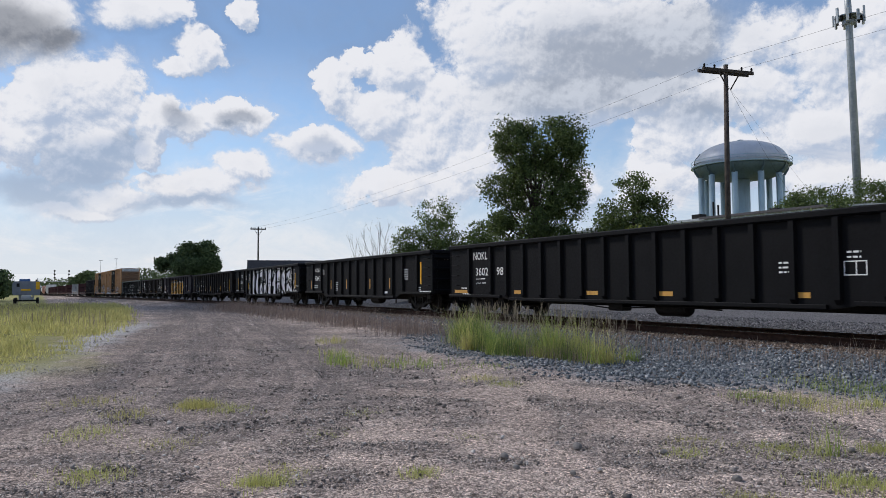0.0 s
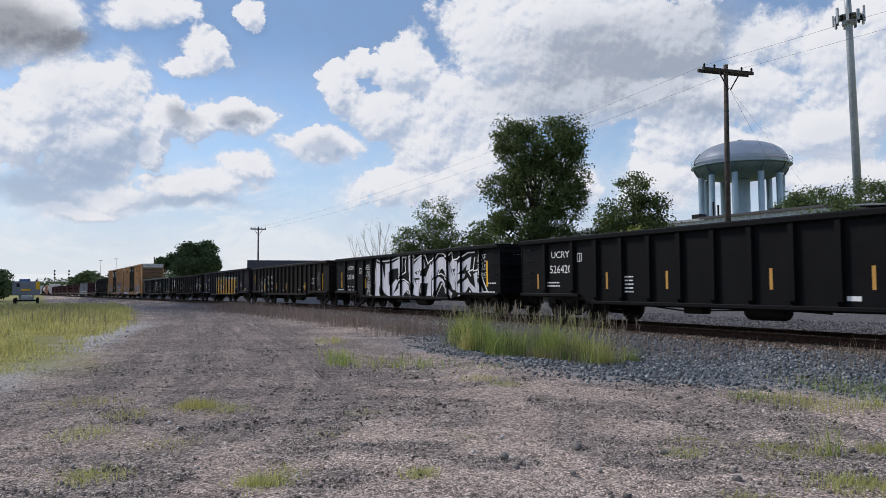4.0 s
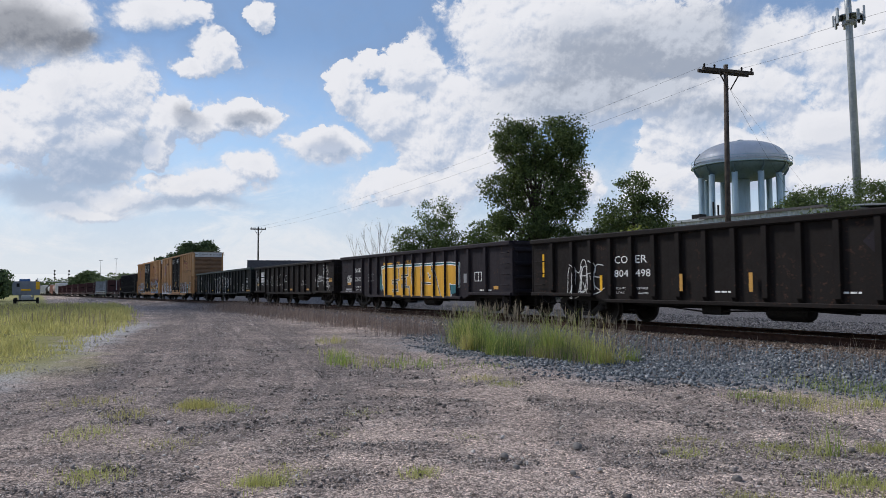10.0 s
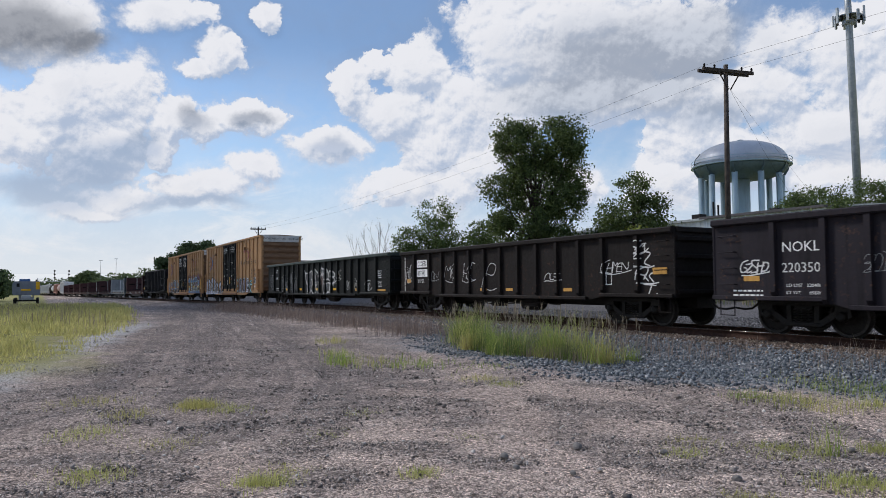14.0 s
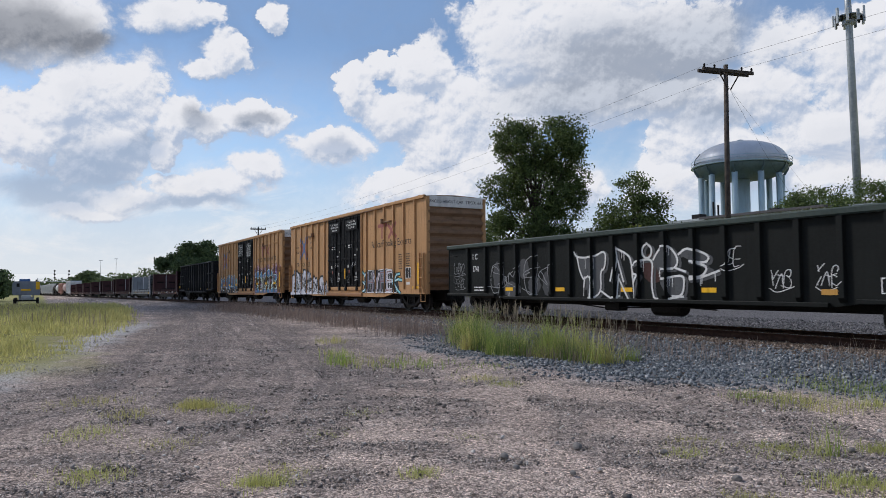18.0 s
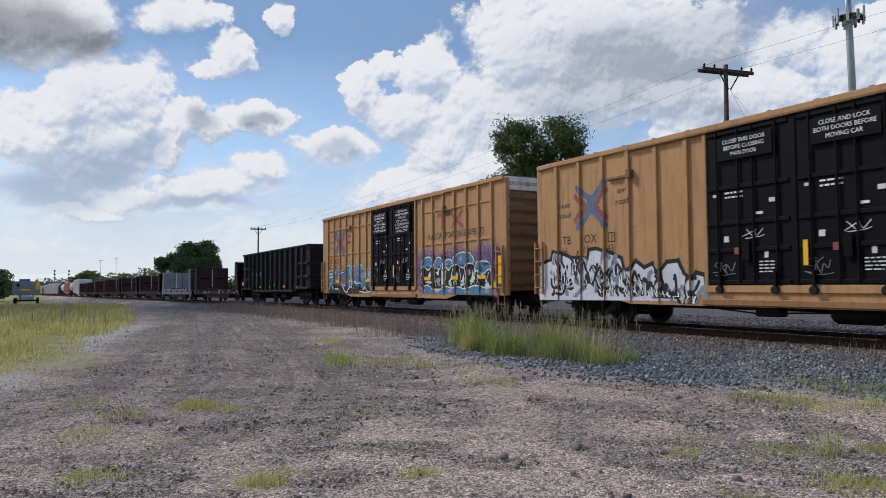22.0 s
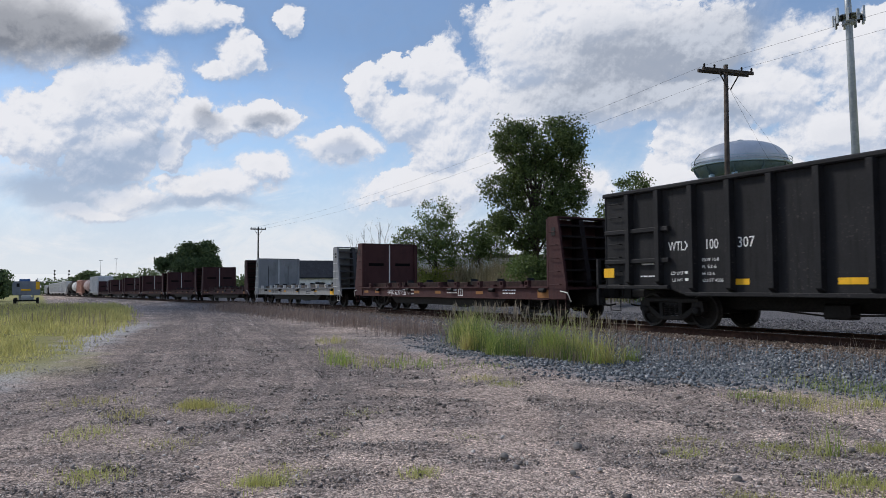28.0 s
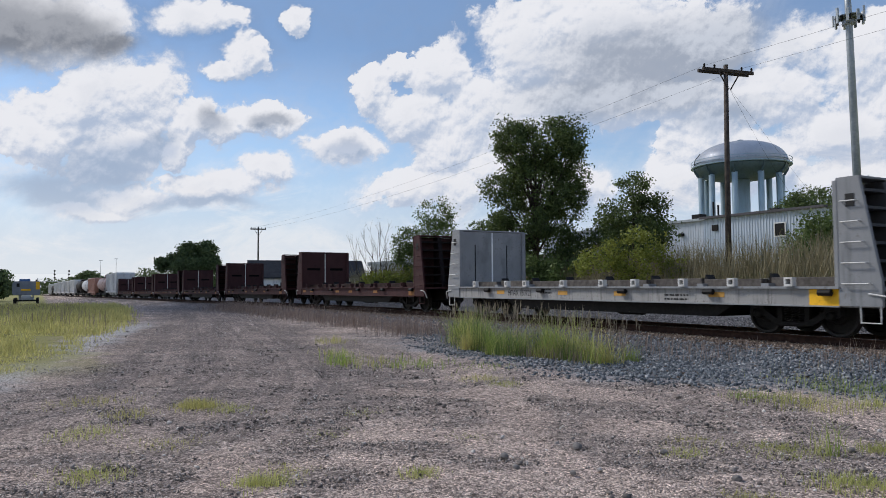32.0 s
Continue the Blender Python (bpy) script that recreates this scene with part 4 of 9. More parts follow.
def running_gear(car, length, centres, spin=True):
    """Two trucks with wheelsets, couplers and hoses."""
    for s in (-1, 1):
        tr = new("truck", GEAR["bolster"])
        tr.parent = car
        tr.matrix_local = pose(s * centres / 2, 0, 0)
        tr["label"] = "greasy black steel truck"
        for y in (-1.02, 1.02):
            part("side_frame", GEAR["side"], None, tr, at=pose(0, y, 0))
            for x in (-0.17, 0.0, 0.17):
                part("spring", GEAR["springs"], None, tr, at=pose(x, y, 0))
            for x in (-0.889, 0.889):
                part("bearing_cap", GEAR["cap"], None, tr, at=pose(x, y - 0.06 if y < 0 else y + 0.06, WHEEL_R, 0, 0, 0 if y < 0 else 180))
        for x in (-0.889, 0.889):
            w = part("wheelset", GEAR["wheels"], None, tr, at=pose(x, 0, WHEEL_R))
            if spin:
                SPIN.append((w, x))
        part("coupler", GEAR["coupler"], None, car, at=pose(s * (length / 2 - 0.05), 0, 0, 0, 0, 0 if s > 0 else 180))
        part("air_hose", GEAR["hose"], None, car, at=pose(s * (length / 2 - 0.05), 0, 0, 0, 0, 0 if s > 0 else 180))
    g = Geo().box(-length / 2 + 0.3, length / 2 - 0.3, -0.35, 0.35, 0.50, 1.0, 0.03)
    part("centre_sill", g, STEEL, car)
    g = Geo()
    g.lathe([(0.0, -0.55), (0.2, -0.53), (0.24, -0.45), (0.24, 0.45), (0.2, 0.53), (0.0, 0.55)], 0, 14, (0.9, -0.75, 0.52))
    part("air_tank", g, STEEL, car, smooth=False)
    g = Geo().box(-1.5, -0.9, -0.95, -0.6, 0.38, 0.72, 0.04)
    g.tube([(-2.6, -1.0, 0.55), (-1.5, -0.9, 0.45), (-0.2, -0.95, 0.5), (1.6, -1.0, 0.55), (2.6, -0.9, 0.5)], 0.022, 6)
    part("brake_valve", g, STEEL, car)


def ladder(parent, x0, x1, z0, z1, n, mat, y=-1.6, name="ladder"):
    g = Geo()
    for x in (x0, x1):
        g.box(x - 0.02, x + 0.02, y - 0.03, y + 0.05, z0, z1)
    for k in range(n):
        z = z0 + (k + 0.5) * (z1 - z0) / n
        g.tube([(x0, y - 0.04, z), (x1, y - 0.04, z)], 0.016, 6)
    return part(name, g, mat, parent)


def rungs(parent, x0, x1, zs, mat, y=-1.5):
    for z in zs:
        g = Geo().tube([(x0, y, z), (x0, y - 0.09, z), (x1, y - 0.09, z), (x1, y, z)], 0.014, 6)
        part("grab_iron", g, mat, parent)


def step_iron(parent, x, mat, y=-1.5, z=0.8):
    g = Geo().tube([(x - 0.2, y, z), (x - 0.2, y, z - 0.38), (x + 0.2, y, z - 0.38), (x + 0.2, y, z)], 0.018, 6)
    part("sill_step", g, mat, parent)


# ---- gondolas ----
def gondola(label, length, top, mat, nribs, low=0.60, high=0.80, drop=3.6, rib_w=0.13, rib_d=0.10, end_ribs=4, ladders=True, rib_taper=True, chord=0.16, first=1.3, lead=1.4, edge=None):
    car = tagged(new("gondola_car"), label, "gondola car", "freight cars of the train")
    L = length / 2
    prof = [(-L, high), (-L + drop - 0.6, high), (-L + drop, low), (L - drop, low), (L - drop + 0.6, high), (L, high), (L, top - chord), (-L, top - chord)]
    for y0, y1 in ((-1.5, -1.47), (1.47, 1.5)):
        part("side_panel", Geo().prism(prof, 1, y0, y1), mat, car)
        c0, c1 = (-1.63, -1.42) if y0 < 0 else (1.42, 1.63)
        part("top_chord", Geo().box(-L, L, c0, c1, top - chord, top, 0.03), edge or mat, car)
        sg = Geo()
        for a, b, z in ((-L, -L + drop - 0.6, high), (-L + drop, L - drop, low), (L - drop + 0.6, L, high)):
            sg.box(a, b, (c0 + 0.02) if y0 < 0 else 1.503, -1.503 if y0 < 0 else c1 - 0.02, z, z + 0.10, 0.015)
        part("side_sill", sg, mat, car)
    inner = L - first - lead
    ribs = [first - L] + [-inner + k * 2 * inner / (nribs - 3) for k in range(nribs - 2)] + [L - first]
    w = rib_w / 2
    cache = {}
    for x in ribs:
        z0 = (high if abs(x) > L - drop + 0.6 else low) + 0.10
        if z0 not in cache:
            h = top - chord - z0
            g = Geo().add([(-w * 1.25, -1.5, z0), (w * 1.25, -1.5, z0), (w, -1.5 - rib_d, z0 + (0.10 if rib_taper else 0)), (-w, -1.5 - rib_d, z0 + (0.10 if rib_taper else 0)),
                           (-w * 1.25, -1.5, z0 + h), (w * 1.25, -1.5, z0 + h), (w, -1.5 - rib_d, z0 + h), (-w, -1.5 - rib_d, z0 + h)],
                          [(0, 1, 2, 3), (4, 7, 6, 5), (3, 2, 6, 7), (0, 3, 7, 4), (1, 5, 6, 2), (0, 4, 5, 1)])
            cache[z0] = g.mesh("side_rib", mat)
        part("side_rib", cache[z0], None, car, at=pose(x, 0, 0))
        part("side_rib", cache[z0], None, car, at=pose(x, 0, 0, 0, 0, 180))
    for s in (-1, 1):
        a, b = sorted((s * L, s * (L - 0.06)))
        end = part("end_panel", Geo().box(a, b, -1.47, 1.47, high, top - chord), mat, car)
        a, b = sorted((s * (L - 0.12), s * (L + 0.06)))
        part("end_chord", Geo().box(a, b, -1.42, 1.42, top - chord, top, 0.03), edge or mat, car)
        for k in range(end_ribs):
            z = high + 0.15 + k * (top - chord - high - 0.3) / (end_ribs - 1)
            a, b = sorted((s * L, s * (L + 0.10)))
            part("end_rib", Geo().box(a, b, -1.45, 1.45, z - 0.07, z + 0.07, 0.03), mat, end)
        for y in (-1.4, 1.4):
            part("corner_post", Geo().box(*sorted((s * (L - 0.02), s * (L + 0.05))), y - 0.12, y + 0.12, high, top - chord, 0.02), mat, car)
        step_iron(car, s * (L - 0.35), mat)
    part("floor", Geo().box(-L + 0.06, L - 0.06, -1.47, 1.47, 1.02, 1.10), STEEL, car)
    if ladders:
        rungs(car, L - 0.62, L - 0.18, [1.15 + 0.38 * k for k in range(int((top - 1.3) / 0.38) + 1)], mat)
        rungs(car, -L + 0.18, -L + 0.62, [1.15 + 0.38 * k for k in range(int((top - 1.3) / 0.38) + 1)], mat)
    running_gear(car, length, length - 4.0)
    return car, bands_of(ribs, rib_w, rib_d, -L, L)


CARS = []          # each car and the place of its middle along the line at the start


def car_plain_long():
    car, bands = gondola("long plain black steel gondola with white numbers and orange reflectors", 20.0, 2.70, BLACK, 17, 0.62, 0.70, 4.2, first=1.45, lead=1.5)
    c = -15.07
    letter(car, "NOKL", -8.30, 2.10, 0.30, WHITE, width=0.96)
    letter(car, "3602", -8.15, 1.51, 0.30, WHITE, width=0.86)
    letter(car, "98", -6.72, 1.51, 0.30, WHITE, width=0.43)
    letter(car, "LD LMT", -8.12, 1.36, 0.062, WHITE, width=0.30)
    small_print(car, -7.78, 1.37, 1, WHITE, w=0.28)
    letter(car, "LT WT   74300", -8.10, 1.20, 0.062, WHITE, width=0.65)
    small_print(car, -9.2, 1.02, 1, WHITE, w=0.55)
    small_print(car, -9.1, 0.80, 1, WHITE, w=0.6)
    for x, w in ((-9.72, 1.0), (-5.62, 0.5), (-1.82, 0.5), (1.09, 0.47), (4.95, 0.45), (7.8, 0.45)):
        plate(car, x, 0.85, w, 0.12, ORANGE)
    frame_box(car, 6.15, 1.32, 0.48, 0.30)
    small_print(car, 6.22, 1.78, 2, WHITE, w=0.3)
    small_print(car, 4.66, 1.60, 3, WHITE, w=0.26)
    CARS.append((car, c))


def car_ucry():
    car, bands = gondola("black steel gondola with white lettering and yellow strips", 16.05, 2.64, BLACK, 13, 0.58, 0.78, 3.6)
    letter(car, "UCRY", -6.42, 2.00, 0.22, WHITE, width=0.90)
    letter(car, "526420", -6.50, 1.52, 0.26, WHITE, width=1.08)
    small_print(car, -6.7, 1.2, 2, WHITE, w=0.7)
    frame_box(car, -5.15, 1.86, 0.22, 0.26)
    for x in (-7.18, -3.87, -1.57, 1.52, 3.82):
        plate(car, x, 1.03, 0.08, 0.48, ORANGE)
    plate(car, 6.95, 1.22, 0.10, 0.95, YELLOW)
    small_print(car, 5.35, 1.85, 5, WHITE, w=0.42)
    small_print(car, -3.1, 1.35, 5, WHITE, w=0.34)
    small_print(car, 6.6, 1.05, 2, WHITE, w=0.4)
    plate(car, 3.3, 0.80, 0.3, 0.10, WHITE, name="placard")
    small_print(car, 6.9, 0.88, 1, WHITE, w=1.0)
    letter(car, "UCRY 526420", 0, 0, 0.13, WHITE).matrix_local = pose(8.09, -1.0, 2.25, 90, 0, 90)
    CARS.append((car, -34.70))


def car_mural():
    car, bands = gondola("black steel gondola covered in silver and black graffiti", 16.05, 2.64, BLACK, 13, 0.58, 0.78, 3.6)
    letter(car, "UCRY", -6.42, 2.00, 0.22, WHITE, width=0.90)
    letter(car, "526386", -6.50, 1.52, 0.26, WHITE, width=1.08)
    letter(car, "LD LMT   217800", -6.42, 1.10, 0.068, WHITE, width=0.95)
    letter(car, "LT WT      68200", -6.42, 0.93, 0.068, WHITE, width=0.95)
    frame_box(car, -4.87, 1.80, 0.28, 0.27, mid=False)
    letter(car, "PLATE", -4.82, 1.98, 0.035, WHITE, width=0.17)
    letter(car, "C", -4.78, 1.84, 0.09, WHITE)
    plate(car, -7.33, 1.06, 0.08, 0.86, YELLOW)
    plate(car, -4.13, 1.05, 0.08, 0.48, YELLOW)
    small_print(car, -7.9, 0.95, 1, WHITE, w=0.9)
    scrawl(car, "FERN", -4.1, -3.5, 1.95, 2.25, bands, WHITE, 3, w=0.03)
    scrawl(car, "NOSQUE", -4.1, -3.25, 1.60, 1.98, bands, WHITE, 13, w=0.035)
    scrawl(car, "Z", -4.0, -3.3, 1.35, 1.62, bands, WHITE, 4, w=0.03)
    scrawl(car, "DRUNK", -3.98, -3.3, 1.05, 1.36, bands, WHITE, 14, w=0.03)
    scrawl(car, "ASD", -3.9, -3.4, 0.88, 1.08, bands, WHITE, 15, w=0.03)
    scrawl(car, "FUSE", -4.0, -3.25, 0.66, 0.92, bands, WHITE, 5, w=0.03)
    word = {"N": [[(-2.66, 2.28), (-2.35, 2.24), (-2.29, 1.64), (-2.29, 0.66), (-2.89, 0.65), (-2.82, 1.46)], [(-2.29, 2.23), (-2.07, 2.23), (-1.75, 1.49), (-1.69, 2.21), (-1.20, 2.19), (-1.32, 0.66), (-1.84, 0.83), (-2.26, 1.21)]],
            "E": [[(-1.17, 2.19), (-0.30, 2.37), (0.22, 2.41), (0.14, 1.71), (-0.25, 1.68), (-0.30, 1.96), (-0.86, 1.94), (-1.14, 1.73)], [(-1.09, 1.18), (-0.54, 1.48), (-0.28, 1.35), (-0.82, 0.78), (-0.28, 1.06), (0.16, 1.37), (0.54, 1.33), (1.01, 1.02), (1.15, 0.74), (0.48, 0.97), (0.16, 0.70), (-1.23, 0.67)]],
            "R": [[(0.76, 2.37), (1.21, 2.38), (1.26, 2.09), (1.76, 2.36), (2.20, 2.40), (2.40, 1.96), (1.88, 1.64), (2.40, 1.54), (2.82, 2.09), (2.96, 2.01), (2.93, 1.57), (2.88, 0.73), (2.41, 0.72), (2.58, 1.24), (1.90, 1.28), (1.74, 0.69), (1.11, 0.77), (1.29, 1.14), (0.95, 1.46), (0.76, 1.76)]],
            "S": [[(3.09, 1.42), (3.03, 1.71), (3.20, 2.14), (3.56, 2.31), (3.97, 2.32), (4.29, 2.19), (4.53, 1.89), (4.66, 1.54), (4.91, 1.27), (4.90, 0.97), (4.65, 0.99), (4.19, 1.62), (3.84, 1.83), (3.48, 1.78), (3.36, 1.56)], [(2.96, 0.97), (3.05, 1.33), (3.55, 1.53), (3.83, 1.44), (4.13, 1.15), (4.65, 0.85), (4.54, 0.70), (4.20, 0.98), (3.81, 1.31), (3.62, 1.30), (3.26, 0.90), (3.16, 0.71), (2.92, 0.70)]],
            "C": [[(4.39, 1.96), (4.55, 2.13), (5.04, 2.10), (5.01, 1.27), (5.11, 0.80), (4.90, 0.93), (4.60, 1.68)]],
            "E2": [[(5.07, 2.00), (5.61, 2.11), (6.12, 2.26), (6.01, 1.74), (5.68, 1.72), (5.77, 1.96), (5.27, 1.60), (5.68, 1.62), (5.50, 1.40), (5.02, 1.29)], [(5.12, 1.16), (5.44, 1.28), (5.84, 1.45), (5.99, 1.26), (6.36, 1.05), (6.23, 1.57), (6.51, 1.67), (6.70, 1.26), (7.00, 0.85), (6.21, 0.85), (5.92, 1.10), (5.58, 0.81), (5.05, 0.71)]]}
    for polys in word.values():
        fill(car, polys, SILVER, bands, 0.006, "silver sprayed letter")
    fill(car, [[(1.37, 1.73), (1.80, 1.88), (1.86, 1.80), (1.53, 1.62)], [(1.25, 1.49), (1.82, 1.49), (1.82, 1.41), (1.46, 1.40), (1.55, 1.17)], [(4.66, 1.79), (4.90, 1.82), (4.80, 1.68), (4.96, 1.27), (4.83, 1.54)]], INK, bands, 0.009)
    outline = [[(-2.88, 1.27), (-2.82, 1.87), (-2.63, 2.43), (-2.41, 2.33), (-1.08, 2.33), (-0.30, 2.45), (0.54, 2.43), (0.42, 2.10), (0.49, 1.77), (-0.28, 1.54)], [(-0.28, 1.41), (0.29, 1.45), (1.02, 1.19)], [(0.74, 2.42), (1.29, 2.49), (1.31, 2.25), (1.72, 2.39), (2.35, 2.45), (2.61, 2.06), (2.82, 2.20), (3.14, 2.20), (3.47, 2.47), (3.83, 2.46), (4.29, 2.32), (4.63, 2.52), (4.67, 2.15), (5.30, 2.23), (5.84, 2.40), (6.33, 2.40)], [(6.35, 2.18), (6.23, 1.75), (5.87, 1.67), (6.05, 1.52)], [(6.24, 1.70), (6.73, 1.73), (6.89, 1.39), (7.27, 0.85)]]
    inner = [[(0.16, 0.63), (0.48, 0.95), (1.01, 0.60)], [(3.29, 0.61), (3.81, 1.24), (4.27, 0.87), (4.54, 0.63)], [(3.48, 1.63), (3.63, 1.79), (3.85, 1.88), (4.14, 1.82), (4.37, 1.57), (4.59, 1.22), (4.14, 1.49), (3.74, 1.64), (3.48, 1.60)], [(1.90, 1.27), (1.88, 0.88)], [(1.90, 1.28), (2.48, 1.28), (2.60, 1.39)], [(1.57, 1.78), (1.78, 1.85), (1.60, 1.70), (1.57, 1.78)], [(5.89, 0.80), (5.98, 0.94), (6.14, 0.79)]]
    draw(car, outline, 0.055, WHITE, bands, 0.011)
    draw(car, inner, 0.040, WHITE, bands, 0.011)
    seams = [[p, q] for polys in word.values() for poly in polys for p, q in zip(poly[::2], poly[1::2])]
    draw(car, seams, 0.035, INK, bands, 0.0085)
    scrawl(car, "HOPE", 6.55, 7.2, 2.0, 2.35, bands, WHITE, 8)
    scrawl(car, "SOUR", 6.55, 7.25, 1.72, 1.98, bands, WHITE, 9)
    scrawl(car, "BAR", 6.6, 7.25, 1.42, 1.68, bands, WHITE, 10)
    plate(car, 7.15, 1.1, 0.10, 0.95, YELLOW)
    small_print(car, 6.7, 0.88, 1, WHITE, w=1.0)
    small_print(car, 7.2, 1.2, 1, WHITE, w=0.6)
    letter(car, "UCRY 526386", 0, 0, 0.13, WHITE).matrix_local = pose(8.09, -1.0, 2.25, 90, 0, 90)
    CARS.append((car, -52.15))


def car_coer():
    car, bands = gondola("worn black steel gondola with white lettering and chalk scrawls", 16.05, 2.64, BLACK_WORN, 17, 0.64, 0.80, 3.6, first=1.1, lead=0.975)
    scrawl(car, "OMQ", -6.3, -5.2, 0.75, 2.0, bands, WHITE, 21, w=0.04)
    scrawl(car, "PRE", -5.7, -4.55, 0.9, 2.05, bands, WHITE, 23, w=0.04)
    letter(car, "CO", -4.10, 1.75, 0.22, WHITE, width=0.52)
    letter(car, "ER", -3.28, 1.75, 0.22, WHITE, width=0.44)
    letter(car, "804", -4.12, 1.37, 0.21, WHITE, width=0.56)
    letter(car, "498", -3.28, 1.37, 0.21, WHITE, width=0.56)
    letter(car, "LD LMT", -4.05, 1.02, 0.065, WHITE, width=0.38)
    letter(car, "LT WT", -4.05, 0.89, 0.065, WHITE, width=0.33)
    letter(car, "219900", -3.24, 1.02, 0.065, WHITE, width=0.42)
    letter(car, "66100", -3.18, 0.89, 0.065, WHITE, width=0.36)
    for x, mat in ((-4.62, YELLOW), (-1.62, ORANGE), (0.45, ORANGE), (4.2, YELLOW)):
        plate(car, x, 0.98, 0.10, 0.44, mat, y=-1.605)
    plate(car, -7.5, 1.4, 0.09, 0.75, YELLOW)
    plate(car, 7.0, 0.95, 0.12, 0.95, YELLOW)
    small_print(car, 3.6, 1.15, 1, WHITE, w=0.4)
    small_print(car, -0.6, 0.95, 1, WHITE, w=0.6)
    small_print(car, 2.6, 0.95, 1, WHITE, w=0.4)
    frame_box(car, 5.2, 1.35, 0.5, 0.32)
    scrawl(car, "WZKB", 6.0, 6.6, 1.2, 2.2, bands, GREY_CAR, 22)
    small_print(car, 6.4, 0.95, 1, WHITE, w=0.5)
    part("placard", Geo().prism([(3.3, 1.75), (3.55, 2.0), (3.3, 2.25), (3.05, 2.0)], 1, -1.506, -1.503), BLACK_BLUE, car)
    CARS.append((car, -69.50))


def car_yellow():
    car, bands = gondola("dark blue-black gondola with a large yellow graffiti panel", 16.05, 2.70, BLACK_BLUE, 14, 0.62, 0.78, 3.4, first=1.64, lead=1.2)
    letter(car, "NOKL", -6.18, 1.86, 0.23, WHITE, width=0.88)
    letter(car, "220350", -6.20, 1.41, 0.22, CHALK, width=0.90)
    letter(car, "LD LMT   220400", -6.10, 1.09, 0.072, WHITE, width=0.82)
    letter(car, "LT WT      65600", -6.10, 0.93, 0.072, WHITE, width=0.82)
    scrawl(car, "GZSHO", -7.35, -6.45, 1.35, 1.75, bands, WHITE, 31, w=0.05)
    scrawl(car, "BOT", -4.4, -3.8, 1.35, 1.85, bands, GREY_CAR, 34, w=0.02)
    small_print(car, -7.5, 0.98, 2, WHITE, w=0.8)
    plate(car, -7.2, 1.22, 0.42, 0.12, ORANGE)
    letter(car, "GON", -1.42, 2.05, 0.23, SPRAY_YELLOW, stretch=0.75)
    letter(car, "DOLA", -0.50, 2.07, 0.23, SPRAY_YELLOW, stretch=0.85)
    mural(car, "ZBRO", -2.7, -1.6, 2.06, 2.22, 0.06, bands, [(0.0, SPRAY_YELLOW)], 33)

    def panel(d):
        return [[(-2.8 - d, 1.25 - d), (-2.3, 0.66), (-2.3, 2.0 + d), (-2.8 - d, 1.95 + d)], [(-2.35, 0.66 - d * 0.2), (3.70 + d, 0.68 - d * 0.2), (3.70 + d, 1.97 + d), (-2.35, 2.0 + d)], [(3.65, 1.20 - d), (4.34 + d, 1.20 - d), (4.34 + d, 1.92 + d), (3.65, 1.97 + d)]]
    for k, (d, mat) in enumerate(((0.17, INK), (0.13, WHITE), (0.10, SPRAY_TEAL), (0.035, WHITE), (0.0, SPRAY_YELLOW))):
        part("sprayed_panel", lay(panel(d), bands, -1.5, 0.004 + 0.002 * k), mat, car, "yellow sprayed block letters" if k == 4 else "")
    part("sprayed_shade", lay([[(3.72, 0.80), (4.32, 0.86), (4.32, 1.17), (3.72, 1.17)], [(-3.05, 1.0), (-2.84, 0.9), (-2.84, 1.75), (-3.05, 1.6)]], bands, -1.5, 0.0155), SPRAY_TEAL, car)
    cuts = [[(-1.02, 1.96), (-0.98, 1.43), (-1.7, 1.37), (-1.7, 1.27), (-1.17, 1.27), (-1.08, 0.94), (-1.64, 0.94), (-1.64, 0.70)], [(-0.09, 1.98), (-0.06, 1.62), (-0.62, 1.60)], [(-0.6, 1.5), (-0.24, 1.47), (-0.24, 1.20), (-0.62, 1.19)], [(-0.6, 1.1), (0.04, 1.10), (0.10, 0.68)], [(0.55, 1.97), (0.43, 1.27)], [(1.33, 2.0), (1.40, 0.68)], [(1.83, 1.68), (2.0, 1.47), (2.38, 1.88)], [(2.30, 2.0), (2.92, 0.66)], [(1.45, 1.27), (2.15, 1.23)], [(3.70, 1.19), (3.78, 0.68)]]
    for k, (w, mat) in enumerate(((0.10, WHITE), (0.055, INK))):
        part("sprayed_line", lay(quads(cuts, w), bands, -1.5, 0.014 + 0.003 * k), mat, car)
    frame_box(car, 5.55, 1.3, 0.5, 0.35)
    plate(car, 6.85, 1.0, 0.3, 0.12, ORANGE)
    plate(car, 4.75, 1.25, 0.35, 0.35, GREY_CAR, name="paint_patch")
    small_print(car, 5.9, 0.95, 1, WHITE, w=0.8)
    CARS.append((car, -86.78))


